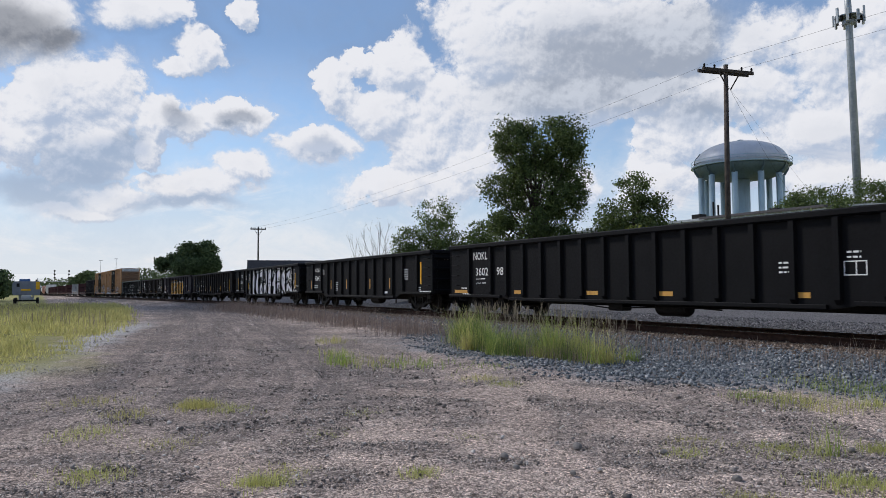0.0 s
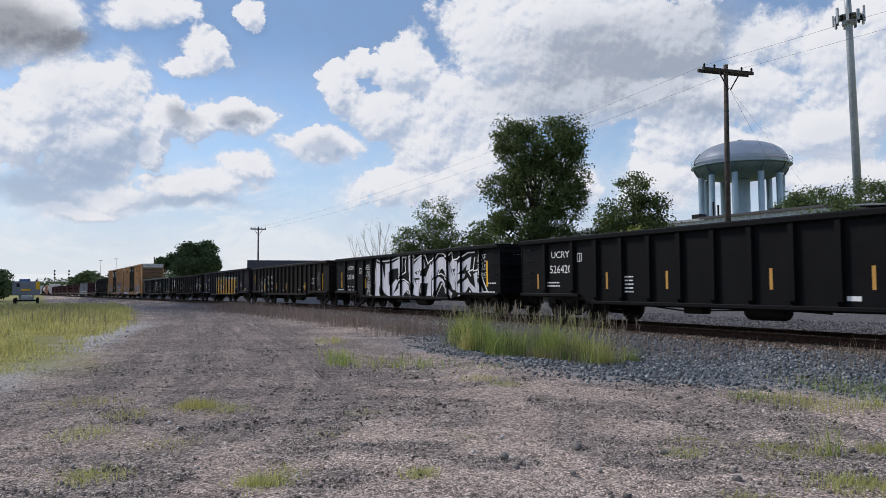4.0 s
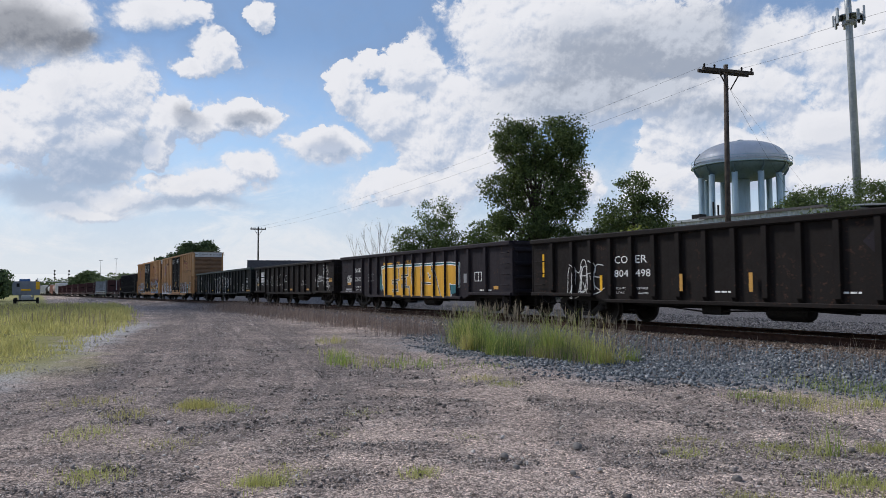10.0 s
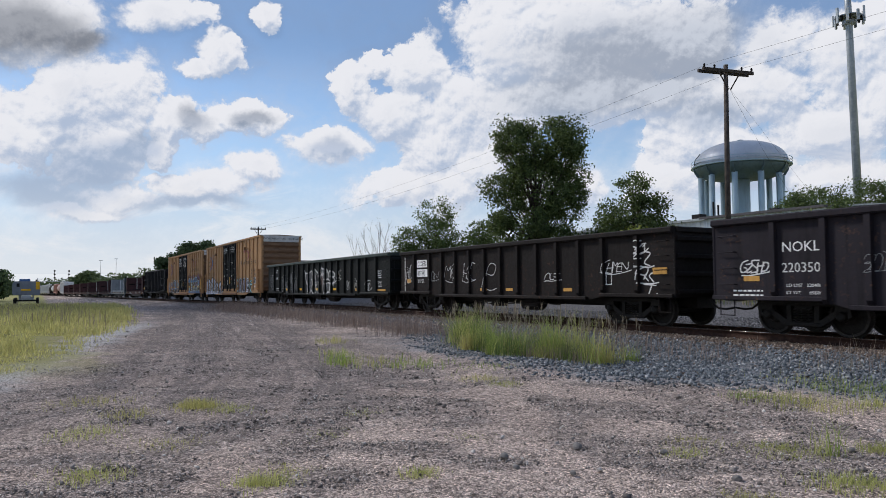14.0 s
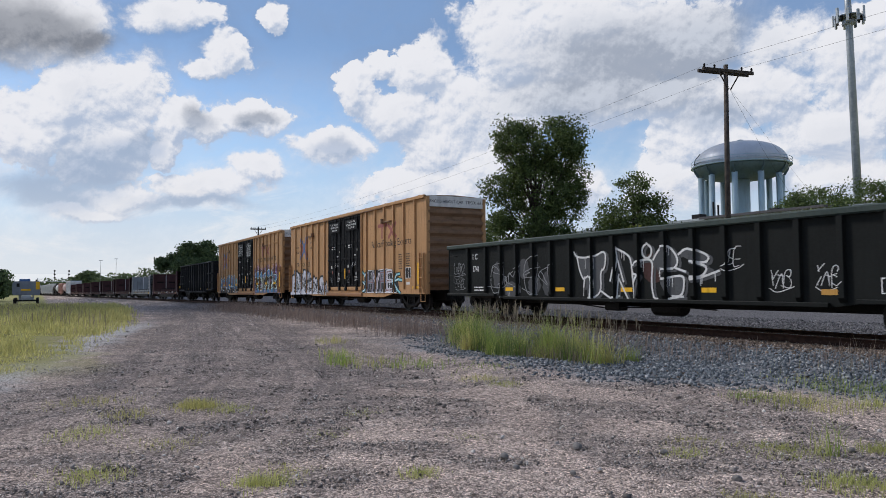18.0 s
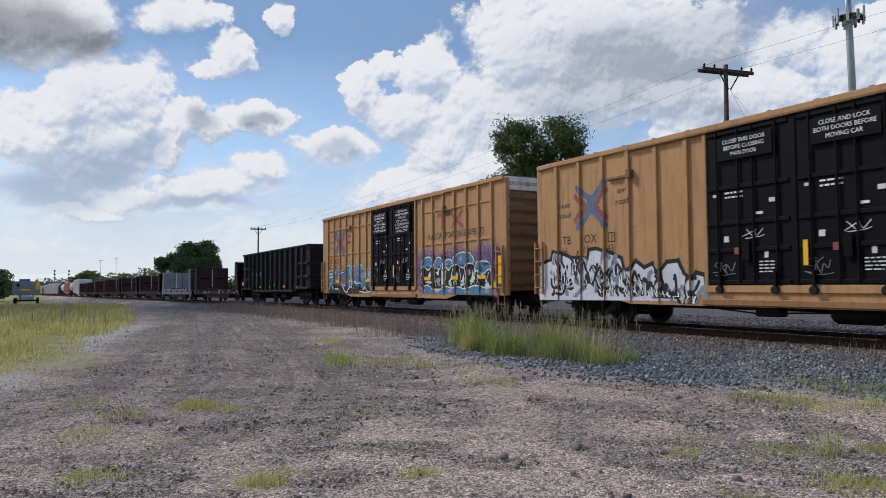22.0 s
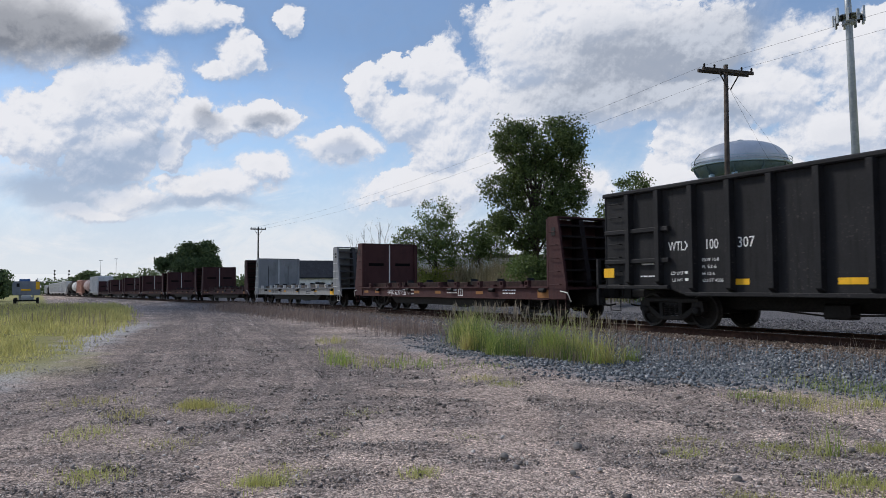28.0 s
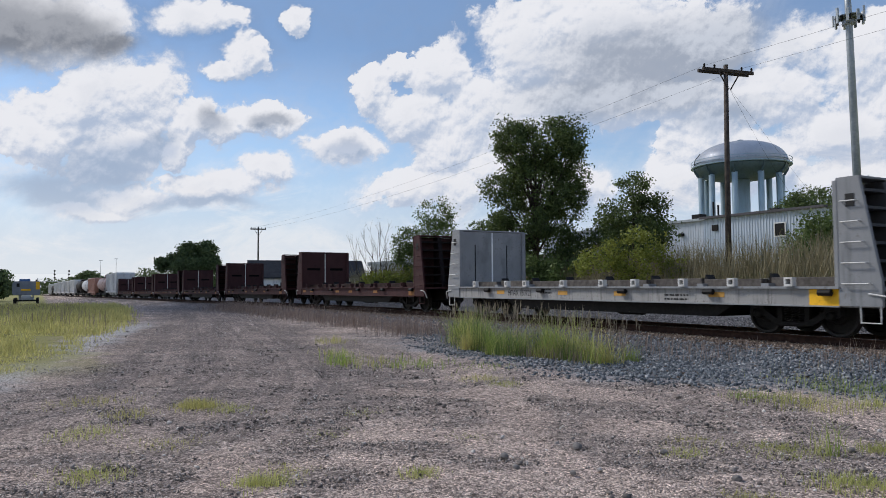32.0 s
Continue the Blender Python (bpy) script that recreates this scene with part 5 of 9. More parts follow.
def car_scrawled():
    car, bands = gondola("worn black gondola with white scrawls and boxed lettering", 16.1, 2.66, BLACK_WORN, 13, 0.70, 0.80, 3.4)
    for x, z, w, h, word in ((-6.5, 1.98, 0.82, 0.30, "COER"), (-6.5, 1.58, 0.88, 0.30, "801943")):
        plate(car, x - 0.05, z - 0.05, w + 0.1, h + 0.02, WHITE, name="stencil_panel")
        letter(car, word, x, z, 0.23, INK, y=-1.511, stretch=0.95 if word == 'COER' else 0.75)
    letter(car, "LD LMT 221100", -6.45, 1.37, 0.062, WHITE, stretch=0.95)
    letter(car, "LT WT     64900", -6.45, 1.27, 0.062, WHITE, stretch=0.95)
    plate(car, -7.75, 0.9, 0.06, 1.5, DIRTY_WHITE, name="light_strip")
    plate(car, -7.5, 1.28, 0.35, 0.16, ORANGE)
    for k, (x0, x1, z0, z1, w) in enumerate(((-7.6, -7.0, 1.3, 2.15, "HIC"), (-4.1, -3.2, 1.25, 2.15, "MY"), (-2.7, -1.7, 1.2, 2.1, "HKC"), (-1.0, -0.3, 0.9, 2.2, "P"), (6.55, 7.15, 2.0, 2.45, "SA"), (6.6, 7.35, 1.6, 2.1, "EZ"), (6.7, 7.5, 1.15, 1.7, "RK"), (6.95, 7.45, 0.82, 1.25, "T"), (5.2, 6.5, 1.45, 1.9, "CHMEN"), (2.5, 3.4, 1.25, 1.6, "DUE"), (-5.3, -4.6, 1.3, 1.8, "ON"))):
        scrawl(car, w, x0, x1, z0, z1, bands, WHITE if k not in (10, 11) else GREY_CAR, 40 + k, w=0.055 if x0 > 6.5 else 0.035)
    plate(car, 7.3, 1.42, 0.5, 0.18, ORANGE)
    for x in (0.3, 3.5, -1.4):
        plate(car, x, 0.95, 0.42, 0.10, ORANGE)
    frame_box(car, 5.2, 1.15, 0.5, 0.34)
    CARS.append((car, -104.15))


def car_long_green():
    car, bands = gondola("long dark green-black gondola with white graffiti and yellow reflectors", 20.0, 2.72, BLACK_GREEN, 18, 0.66, 0.74, 4.0, first=1.5, lead=1.25, edge=painted("dull_green_top_chord", (0.035, 0.050, 0.044), (0.14, 0.09, 0.05), 0.5))
    letter(car, "I C", -8.22, 2.12, 0.22, WHITE)
    letter(car, "3741", -8.22, 1.66, 0.22, WHITE, stretch=0.8)
    small_print(car, -8.1, 1.05, 2, WHITE, w=0.7)
    scrawl(car, "LNOXZ", -9.7, -8.7, 1.5, 2.1, bands, GREY_CAR, 51, w=0.03)
    scrawl(car, "FVZEL", -9.6, -8.6, 0.95, 1.5, bands, GREY_CAR, 52, w=0.03)
    scrawl(car, "KSM", -9.7, -8.9, 1.2, 1.9, bands, GREY_DARK, 50, w=0.05)
    blobs(car, [(-6.5, 1.5, 0.30, 0.5), (-5.6, 1.0, 0.5, 0.28), (-4.3, 1.15, 0.35, 0.3), (-4.9, 1.7, 0.3, 0.35), (-3.6, 1.2, 0.25, 0.4)], GREY_DARK, bands)
    for k, (w, x0, x1) in enumerate((("CAM", -7.0, -5.2), ("EN", -4.9, -3.4))):
        mural(car, w, x0, x1, 0.8, 2.0, 0.028, bands, [(0.0, GREY_CAR)], 53 + k, wob=0.34, bubble=True, gap=-0.1)
        mural(car, "SK", x0, x1, 0.95, 1.9, 0.022, bands, [(0.0, GREY_CAR)], 153 + k, wob=0.36, bubble=True, gap=-0.1)
    lead = [[(-2.23, 2.15), (-2.08, 1.97), (-1.31, 1.97), (-0.79, 2.18), (-0.85, 1.61), (-1.04, 1.57), (-1.01, 0.96), (-1.30, 0.78), (-1.51, 0.77)], [(-2.08, 1.97), (-1.97, 1.56), (-1.79, 1.29), (-1.75, 1.37), (-1.34, 1.43), (-1.44, 0.76)], [(-1.75, 1.37), (-1.79, 1.09)], [(-1.01, 0.96), (-0.62, 0.76)], [(-0.39, 2.21), (-0.32, 1.87), (-0.44, 1.53), (-0.52, 1.27)], [(-0.32, 1.87), (-0.09, 1.24)], [(-0.38, 2.19), (0.17, 1.97), (0.25, 1.65), (0.33, 0.80)], [(-0.28, 1.43), (-0.36, 0.78)], [(-0.28, 1.33), (0.08, 0.76)], [(-0.57, 0.77), (-0.26, 0.83)], [(0.25, 1.68), (0.64, 1.84), (1.06, 1.82), (0.97, 1.27), (1.04, 0.79), (1.18, 0.77)], [(0.31, 1.45), (0.54, 1.43), (0.41, 1.27), (0.31, 0.80)], [(0.82, 2.26), (1.01, 2.14), (0.98, 1.92), (0.81, 1.85), (0.66, 1.95), (0.66, 2.16), (0.82, 2.26)]]
    tail = [[(1.06, 1.82), (1.21, 2.03), (1.42, 2.19), (1.69, 2.11), (1.93, 1.80), (1.83, 1.57), (1.53, 1.56), (1.28, 1.56), (1.30, 1.27), (1.72, 1.36), (2.05, 1.38), (2.12, 1.26), (2.05, 0.85), (1.58, 0.78)], [(1.85, 1.57), (2.15, 1.48)], [(1.94, 1.93), (2.17, 2.08), (2.53, 2.01), (2.93, 1.85), (2.81, 1.67), (2.30, 1.75)], [(2.47, 1.70), (2.89, 1.58), (2.66, 1.32), (2.29, 1.36), (2.29, 1.26), (2.69, 1.33), (3.20, 1.48)], [(2.06, 0.84), (1.71, 0.85)]]
    haze = painted("thin_grey_spray_haze", (0.075, 0.078, 0.082), (0.02, 0.02, 0.02), 0.6, 0.7, bump=0.0)
    for pts in lead + tail:
        draw(car, [rounded(pts)], 0.058, CHALK, bands, 0.010)
        draw(car, [rounded([(px + 0.10, pz - 0.05) for px, pz in pts])], 0.075, haze, bands, 0.008)
    blobs(car, [(1.05, 1.6, 0.40, 0.42)], SPRAY_OXIDE, bands)
    fill(car, [rounded(p + p[:1]) for p in lead[:2] + tail[:1] + tail[2:4]], haze, bands, 0.006, "thin grey spray haze inside letters")
    draw(car, [[(-1.71, 1.91), (-1.71, 1.65)], [(-1.35, 1.94), (-1.35, 1.63)], [(-0.14, 2.09), (-0.14, 1.90)], [(-0.05, 2.06), (-0.05, 1.85)], [(0.61, 1.81), (0.61, 1.63)], [(0.70, 1.81), (0.69, 1.51)], [(1.53, 2.11), (1.53, 1.99)], [(1.61, 2.09), (1.60, 1.92)], [(1.54, 1.30), (1.53, 1.08)], [(1.62, 1.30), (1.61, 1.13)], [(1.72, 1.32), (1.71, 1.09)], [(2.63, 1.33), (2.63, 1.13)], [(2.68, 1.33), (2.67, 1.17)], [(3.08, 1.43), (3.08, 1.23)], [(-1.79, 1.09), (-1.80, 0.83)], [(-1.61, 1.27), (-1.61, 0.92)]], 0.022, CHALK, bands, 0.010)
    for k, (x0, x1, z0, z1, w, mt) in enumerate(((3.2, 3.9, 1.5, 2.1, "USE", WHITE), (4.5, 5.2, 1.0, 1.6, "YAB", WHITE), (5.6, 6.3, 1.0, 1.7, "YAB", WHITE), (7.2, 8.0, 0.95, 1.5, "SZL", WHITE), (8.6, 9.1, 1.1, 1.4, "ZOB", WHITE))):
        scrawl(car, w, x0, x1, z0, z1, bands, mt, 60 + k, w=0.03)
    for x in (-6.0, -3.17, -0.2, 2.65):
        plate(car, x, 0.95, 0.45, 0.12, YELLOW)
    plate(car, 5.8, 0.92, 0.5, 0.12, ORANGE)
    plate(car, 8.3, 0.9, 1.2, 0.10, ORANGE)
    frame_box(car, 7.05, 0.95, 0.5, 0.32)
    small_print(car, 8.65, 1.85, 4, WHITE, w=0.4)
    CARS.append((car, -123.50))


def car_tall():
    car, bands = gondola("tall black steel scrap gondola with deep tapered ribs", 15.5, 3.76, TALL_BLACK, 13, 0.86, 1.03, 3.0, rib_w=0.14, rib_d=0.17, end_ribs=5, chord=0.12, first=1.0, lead=1.1)
    L = 7.75
    letter(car, "WTLX", -5.38, 2.02, 0.25, WHITE, stretch=0.72)
    letter(car, "100", -4.20, 2.02, 0.26, WHITE, stretch=0.78)
    letter(car, "307", -3.24, 2.02, 0.26, WHITE, stretch=0.88)
    letter(car, "LD LMT", -5.30, 1.40, 0.085, WHITE, width=0.42)
    letter(car, "LT WT", -5.26, 1.22, 0.085, WHITE, width=0.34)
    small_print(car, -4.84, 1.42, 1, WHITE, h=0.09, w=0.3)
    small_print(car, -4.84, 1.24, 1, WHITE, h=0.09, w=0.28)
    for k, words in enumerate(("EXW 10-8", "IL 52-6", "H 12-6", "CU FT 4506")):
        letter(car, words, -4.28, 1.72 - 0.17 * k, 0.085, WHITE, width=0.062 * len(words))
    small_print(car, -6.4, 1.35, 1, WHITE, w=0.6)
    plate(car, -6.35, 1.68, 0.45, 0.06, WHITE, name="placard")
    plate(car, -6.35, 1.78, 0.45, 0.06, WHITE, name="placard")
    for x in (-3.55, -0.8, 2.2, 5.2):
        plate(car, x, 1.14, 0.62, 0.14, YELLOW)
    plate(car, -7.7, 1.35, 0.42, 0.26, YELLOW, y=-1.65)
    small_print(car, 0.2, 1.3, 1, WHITE, w=0.6)
    part("side_bolster", Geo().box(-L + 0.05, -5.3, -1.62, -1.5, 2.55, 2.68, 0.02).box(-L + 0.05, -5.3, -1.62, -1.5, 1.72, 1.85, 0.02).box(L - 2.2, L - 0.05, -1.62, -1.5, 2.55, 2.68, 0.02).box(L - 2.2, L - 0.05, -1.62, -1.5, 1.72, 1.85, 0.02), TALL_BLACK, car)
    part("ladder_post", Geo().box(-L - 0.32, -L + 0.1, -1.62, -1.5, 1.05, 1.15).box(-L - 0.32, -L - 0.24, -1.62, -1.5, 0.55, 1.9), TALL_BLACK, car)
    CARS.append((car, -184.72))


# ---- box cars ----
PLAIN = Bands([(-99.0, 99.0, 0.0)])


def box_car(label, grid, number, centre):
    car = tagged(new("box_car"), label, "box car", "freight cars of the train")
    L, H, sill = 9.25, 5.0, 0.78
    for y in (-1.5, 1.47):
        for a, b in ((-L, -2.4), (2.4, L)):
            part("side_panel", Geo().box(a, b, y, y + 0.03, 1.0, H), BUFF, car)
        part("door_header", Geo().box(-2.4, 2.4, y, y + 0.03, 4.87, H), BUFF, car)
        part("door_sill", Geo().box(-2.4, 2.4, y - (0.08 if y < 0 else 0), y + 0.03, 0.95, 1.12, 0.015), BUFF, car)
        part("roof_rail", Geo().box(-L, L, y - (0.09 if y < 0 else -0.03), y + (0.0 if y < 0 else 0.12), H - 0.10, H + 0.05, 0.02), BUFF, car)
    low = Geo().prism([(-L, 0.78), (-L + 3.3, 0.78), (-L + 4.2, 0.62), (L - 4.2, 0.62), (L - 3.3, 0.78), (L, 0.78), (L, 1.0), (-L, 1.0)], 1, -1.53, -1.47)
    part("side_sill", low, BUFF, car)
    roof = Geo().prism([(-1.56, H + 0.03), (0.0, H + 0.09), (1.56, H + 0.03), (1.56, H), (-1.56, H)], 0, -L, L)
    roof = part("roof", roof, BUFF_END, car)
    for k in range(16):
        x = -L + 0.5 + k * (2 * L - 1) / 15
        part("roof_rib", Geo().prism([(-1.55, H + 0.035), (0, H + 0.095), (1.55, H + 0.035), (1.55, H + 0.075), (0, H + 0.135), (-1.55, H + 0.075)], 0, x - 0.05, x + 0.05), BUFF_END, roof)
    posts = [-8.45, -7.55, -6.65, -5.75, -4.85, -3.95, -3.05, 3.05, 3.95, 4.85, 5.75, 6.65, 7.55, 8.45] if grid else [-8.3, -7.2, -6.15, -5.1, -4.05, -3.0, 3.0, 4.05, 5.1, 6.15, 7.2, 8.3]
    pm = Geo().prism([(-0.065, -1.5), (-0.062, -1.57), (0.062, -1.57), (0.065, -1.5)], 2, 1.0, H - 0.10).mesh("side_post", BUFF)
    for x in posts:
        part("side_post", pm, None, car, at=pose(x, 0, 0))
        part("side_post", pm, None, car, at=pose(x, 0, 0, 0, 0, 180))
    if grid:
        for z in (1.32, 2.0, 2.88, 4.26):
            for a, b in ((-L, -2.5), (2.5, L)):
                part("side_stiffener", Geo().prism([(-1.5, z - 0.045), (-1.54, z - 0.03), (-1.54, z + 0.03), (-1.5, z + 0.045)], 0, a + 0.78, b - (0.05 if b < 0 else 0.78)), BUFF, car)
    for s in (-1, 1):
        a, b = sorted((s * (L - 0.05), s * L))
        end = part("end_wall", Geo().box(a, b, -1.47, 1.47, 0.95, 4.55), BUFF_END, car, "weathered corrugated end in shade-darkened buff")
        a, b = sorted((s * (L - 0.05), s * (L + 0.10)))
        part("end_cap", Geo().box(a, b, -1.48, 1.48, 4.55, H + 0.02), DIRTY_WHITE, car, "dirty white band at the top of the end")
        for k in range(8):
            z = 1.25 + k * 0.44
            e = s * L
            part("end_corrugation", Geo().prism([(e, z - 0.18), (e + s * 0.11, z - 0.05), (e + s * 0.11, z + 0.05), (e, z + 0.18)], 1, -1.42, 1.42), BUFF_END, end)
        for y in (-1.42, 1.42):
            part("corner_post", Geo().box(*sorted((s * (L - 0.16), s * (L + 0.11))), y - 0.085, y + 0.085, 0.78, H - 0.02, 0.02), BUFF, car)
        ladder(car, s * (L - 0.14) - 0.28, s * (L - 0.14) + 0.10, 0.85, 2.55, 4, BUFF, -1.58)
        ladder(end, -0.02, 0.02, 0.9, 1.2, 1, BUFF, -1.3)
        step_iron(car, s * (L - 0.25), BUFF, z=0.85)
    letter(car, "EXCESS HEIGHT CAR", 0, 0, 0.13, INK).matrix_local = pose(L + 0.105, -1.35, 4.72, 90, 0, 90)
    letter(car, "TBOX " + number, 0, 0, 0.15, INK).matrix_local = pose(L + 0.105, 0.45, 4.72, 90, 0, 90)
    for x0 in (-2.36, 0.06):
        d = part("plug_door", Geo().box(x0, x0 + 2.3, -1.535, -1.46, 1.14, 4.86), DOOR_BLACK, car, "black plug door with locking bars")
        for a in (0.35, 0.95, 1.35, 1.95):
            part("lock_bar", Geo().tube([(x0 + a, -1.58, 1.2), (x0 + a, -1.58, 4.82)], 0.025, 6), DOOR_BLACK, d)
        for z in (1.2, 1.95, 2.6, 3.45, 4.78):
            part("door_stiffener", Geo().box(x0 + 0.05, x0 + 2.25, -1.575, -1.535, z - 0.05, z + 0.05, 0.012), DOOR_BLACK, d)
        part("door_crank", Geo().box(x0 + 1.05, x0 + 1.25, -1.62, -1.58, 1.7, 2.2, 0.01), DOOR_BLACK, d)
        words = ("CLOSE AND LOCK", "BOTH DOORS BEFORE", "MOVING CAR") if x0 > 0 else ("CLOSE THIS DOOR", "BEFORE CLOSING", "MAIN DOOR")
        if grid:
            words += ("CIERRE Y PONGA", "EL SEGURO EN AMBAS", "PUERTAS ANTES DE", "MOVER EL CARRO") if x0 > 0 else ("CIERRE ESTA PUERTA", "ANTES DE CERRAR", "LA PUERTA PRINCIPAL")
        part("notice_panel", Geo().box(x0 + 0.40, x0 + 1.90, -1.612, -1.575, 4.60 - 0.15 * len(words) - 0.06, 4.64, 0.01), DOOR_BLACK, d)
        for k, wd in enumerate(words):
            wide = 0.078 * len(wd)
            letter(d, wd, x0 + 1.15 - wide / 2, 4.49 - 0.15 * k, 0.10, WHITE, y=-1.616, width=wide)
        for lx, lz, lw, lh in ((0.2, 3.25, 0.12, 0.07), (1.75, 3.0, 0.16, 0.10), (0.5, 2.15, 0.14, 0.14), (1.6, 1.75, 0.10, 0.14)):
            plate(d, x0 + lx, lz, lw, lh, DIRTY_WHITE, y=-1.545, name="placard")
        small_print(d, x0 + 0.55, 3.3, 2, WHITE, y=-1.545, w=0.5)
        small_print(d, x0 + 1.45, 1.65, 4, CHALK, y=-1.545, h=0.04, w=0.4)
        plate(d, x0 + 1.4, 2.75, 0.18, 0.06, WHITE, y=-1.545, name="placard")
        scrawl(d, "XV", x0 + 1.05, x0 + 1.6, 2.2, 2.45, PLAIN, WHITE, 301 + int(x0), y=-1.545, w=0.03)
        scrawl(d, "SKN", x0 + 0.15, x0 + 0.8, 1.35, 1.75, PLAIN, GREY_CAR, 311 + int(x0), y=-1.545, w=0.025)
        plate(d, x0 + 0.85, 1.85, 0.12, 0.16, FADED_RED, y=-1.625, name="placard")
    part("door_post", Geo().box(-0.08, 0.08, -1.56, -1.44, 1.12, 4.87, 0.015), DOOR_BLACK, car)
    plate(car, 0.22, 1.55, 0.11, 0.55, YELLOW, y=-1.59)
    for a in (-2.4, 2.4):
        part("door_post", Geo().box(a - 0.06, a + 0.06, -1.57, -1.5, 1.0, 4.9, 0.015), BUFF, car)
    part("door_track", Geo().box(-5.0, 5.0, -1.61, -1.535, 4.865, 4.90, 0.01), BUFF if grid else BUFF_END, car)
    for x0 in (-2.36, 0.06):
        for k in range(2):
            part("door_roller", Geo().lathe([(0.0, -0.05), (0.09, -0.05), (0.09, 0.05), (0.0, 0.05)], 1, 12, (x0 + 0.4 + 1.5 * k, -1.62, 1.02)), STEEL, car)
            part("roller_arm", Geo().box(x0 + 0.36 + 1.5 * k, x0 + 0.44 + 1.5 * k, -1.64, -1.575, 1.0, 1.45, 0.01), DOOR_BLACK, car)
    part("door_rail", Geo().box(-2.5, 2.5, -1.60, -1.53, 0.64, 0.80, 0.02), painted("rusty_tan_rail_paint", (0.27, 0.135, 0.06), (0.1, 0.05, 0.03), 0.8), car)
    bands = bands_of(posts, 0.13, 0.07, -L, L)
    bands.rows = ((0.0, 1.0, 0.03), (1.0, 1.275, 0.0), (1.275, 1.365, 0.042), (1.365, 1.955, 0.0), (1.955, 2.045, 0.042), (2.045, 2.835, 0.0), (2.835, 2.925, 0.042), (2.925, 9.0, 0.0)) if grid else ((0.0, 1.0, 0.03), (1.0, 9.0, 0.0))
    y = -1.505
    for words, x, z in (("next", -8.22, 3.55), ("load", -8.22, 3.23), ("any", -5.55, 3.75), ("road", -5.62, 3.43)):
        drape(car, words, x, z, 0.19, INK, bands, width=0.145 * len(words))
    for mat, lines in ((FADED_RED, [[(-7.38, 3.85), (-6.85, 3.49), (-7.38, 3.13)], [(-6.03, 3.91), (-6.52, 3.49), (-6.03, 3.13)]]), (FADED_BLUE, [[(-7.31, 4.12), (-6.77, 3.73), (-6.73, 3.37), (-7.29, 2.89)], [(-6.09, 4.15), (-6.61, 3.73), (-6.61, 3.37), (-6.07, 2.89)]])):
        part("cross_emblem", lay(quads(lines, 0.18), bands, -1.5, 0.006 if mat is FADED_RED else 0.008), mat, car, "faded red and blue cross emblem")
    p1, p2, p3 = (-8.30, -7.42, -6.52) if grid else (-8.05, -7.02, -5.98)
    letter(car, "TB", p1, 2.40, 0.27, INK)
    letter(car, "OX", p2, 2.40, 0.27, INK)
    letter(car, number[:2], p1, 2.10, 0.22, INK, y=-1.54)
    letter(car, number[2:4], p2, 2.10, 0.22, INK, y=-1.54)
    letter(car, number[4:], p3, 2.10, 0.22, INK, y=-1.54)
    frame_box(car, -5.95, 2.38, 0.28, 0.28, mat=INK)
    emblem = [[(4.45, 4.05), (5.3, 4.05)], [(4.85, 4.0), (4.85, 3.5)], [(5.55, 4.0), (6.35, 3.45)], [(6.3, 4.05), (5.6, 3.45)]]
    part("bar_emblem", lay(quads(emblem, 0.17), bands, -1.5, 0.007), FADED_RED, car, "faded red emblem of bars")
    if grid:
        drape(car, "RAILCAR POOLING EXPERTS", 3.55, 3.06, 0.27, INK, bands, stretch=0.92)
    else:
        drape(car, "Railcar Pooling Experts", 3.62, 3.02, 0.34, INK, bands, width=4.30)
    part("roof_walk_bracket", Geo().box(-5.9, -4.9, -1.6, -1.5, 4.16, 4.22).box(-5.05, -4.9, -1.66, -1.5, 4.12, 4.35, 0.01).box(4.9, 5.9, -1.6, -1.5, 4.16, 4.22).box(4.95, 5.1, -1.66, -1.5, 4.12, 4.35, 0.01), BUFF_END, car)
    part("floor", Geo().box(-L + 0.1, L - 0.1, -1.4, 1.4, 0.9, 1.0), STEEL, car)
    running_gear(car, 2 * L, 14.1)
    CARS.append((car, centre))
    return car, bands


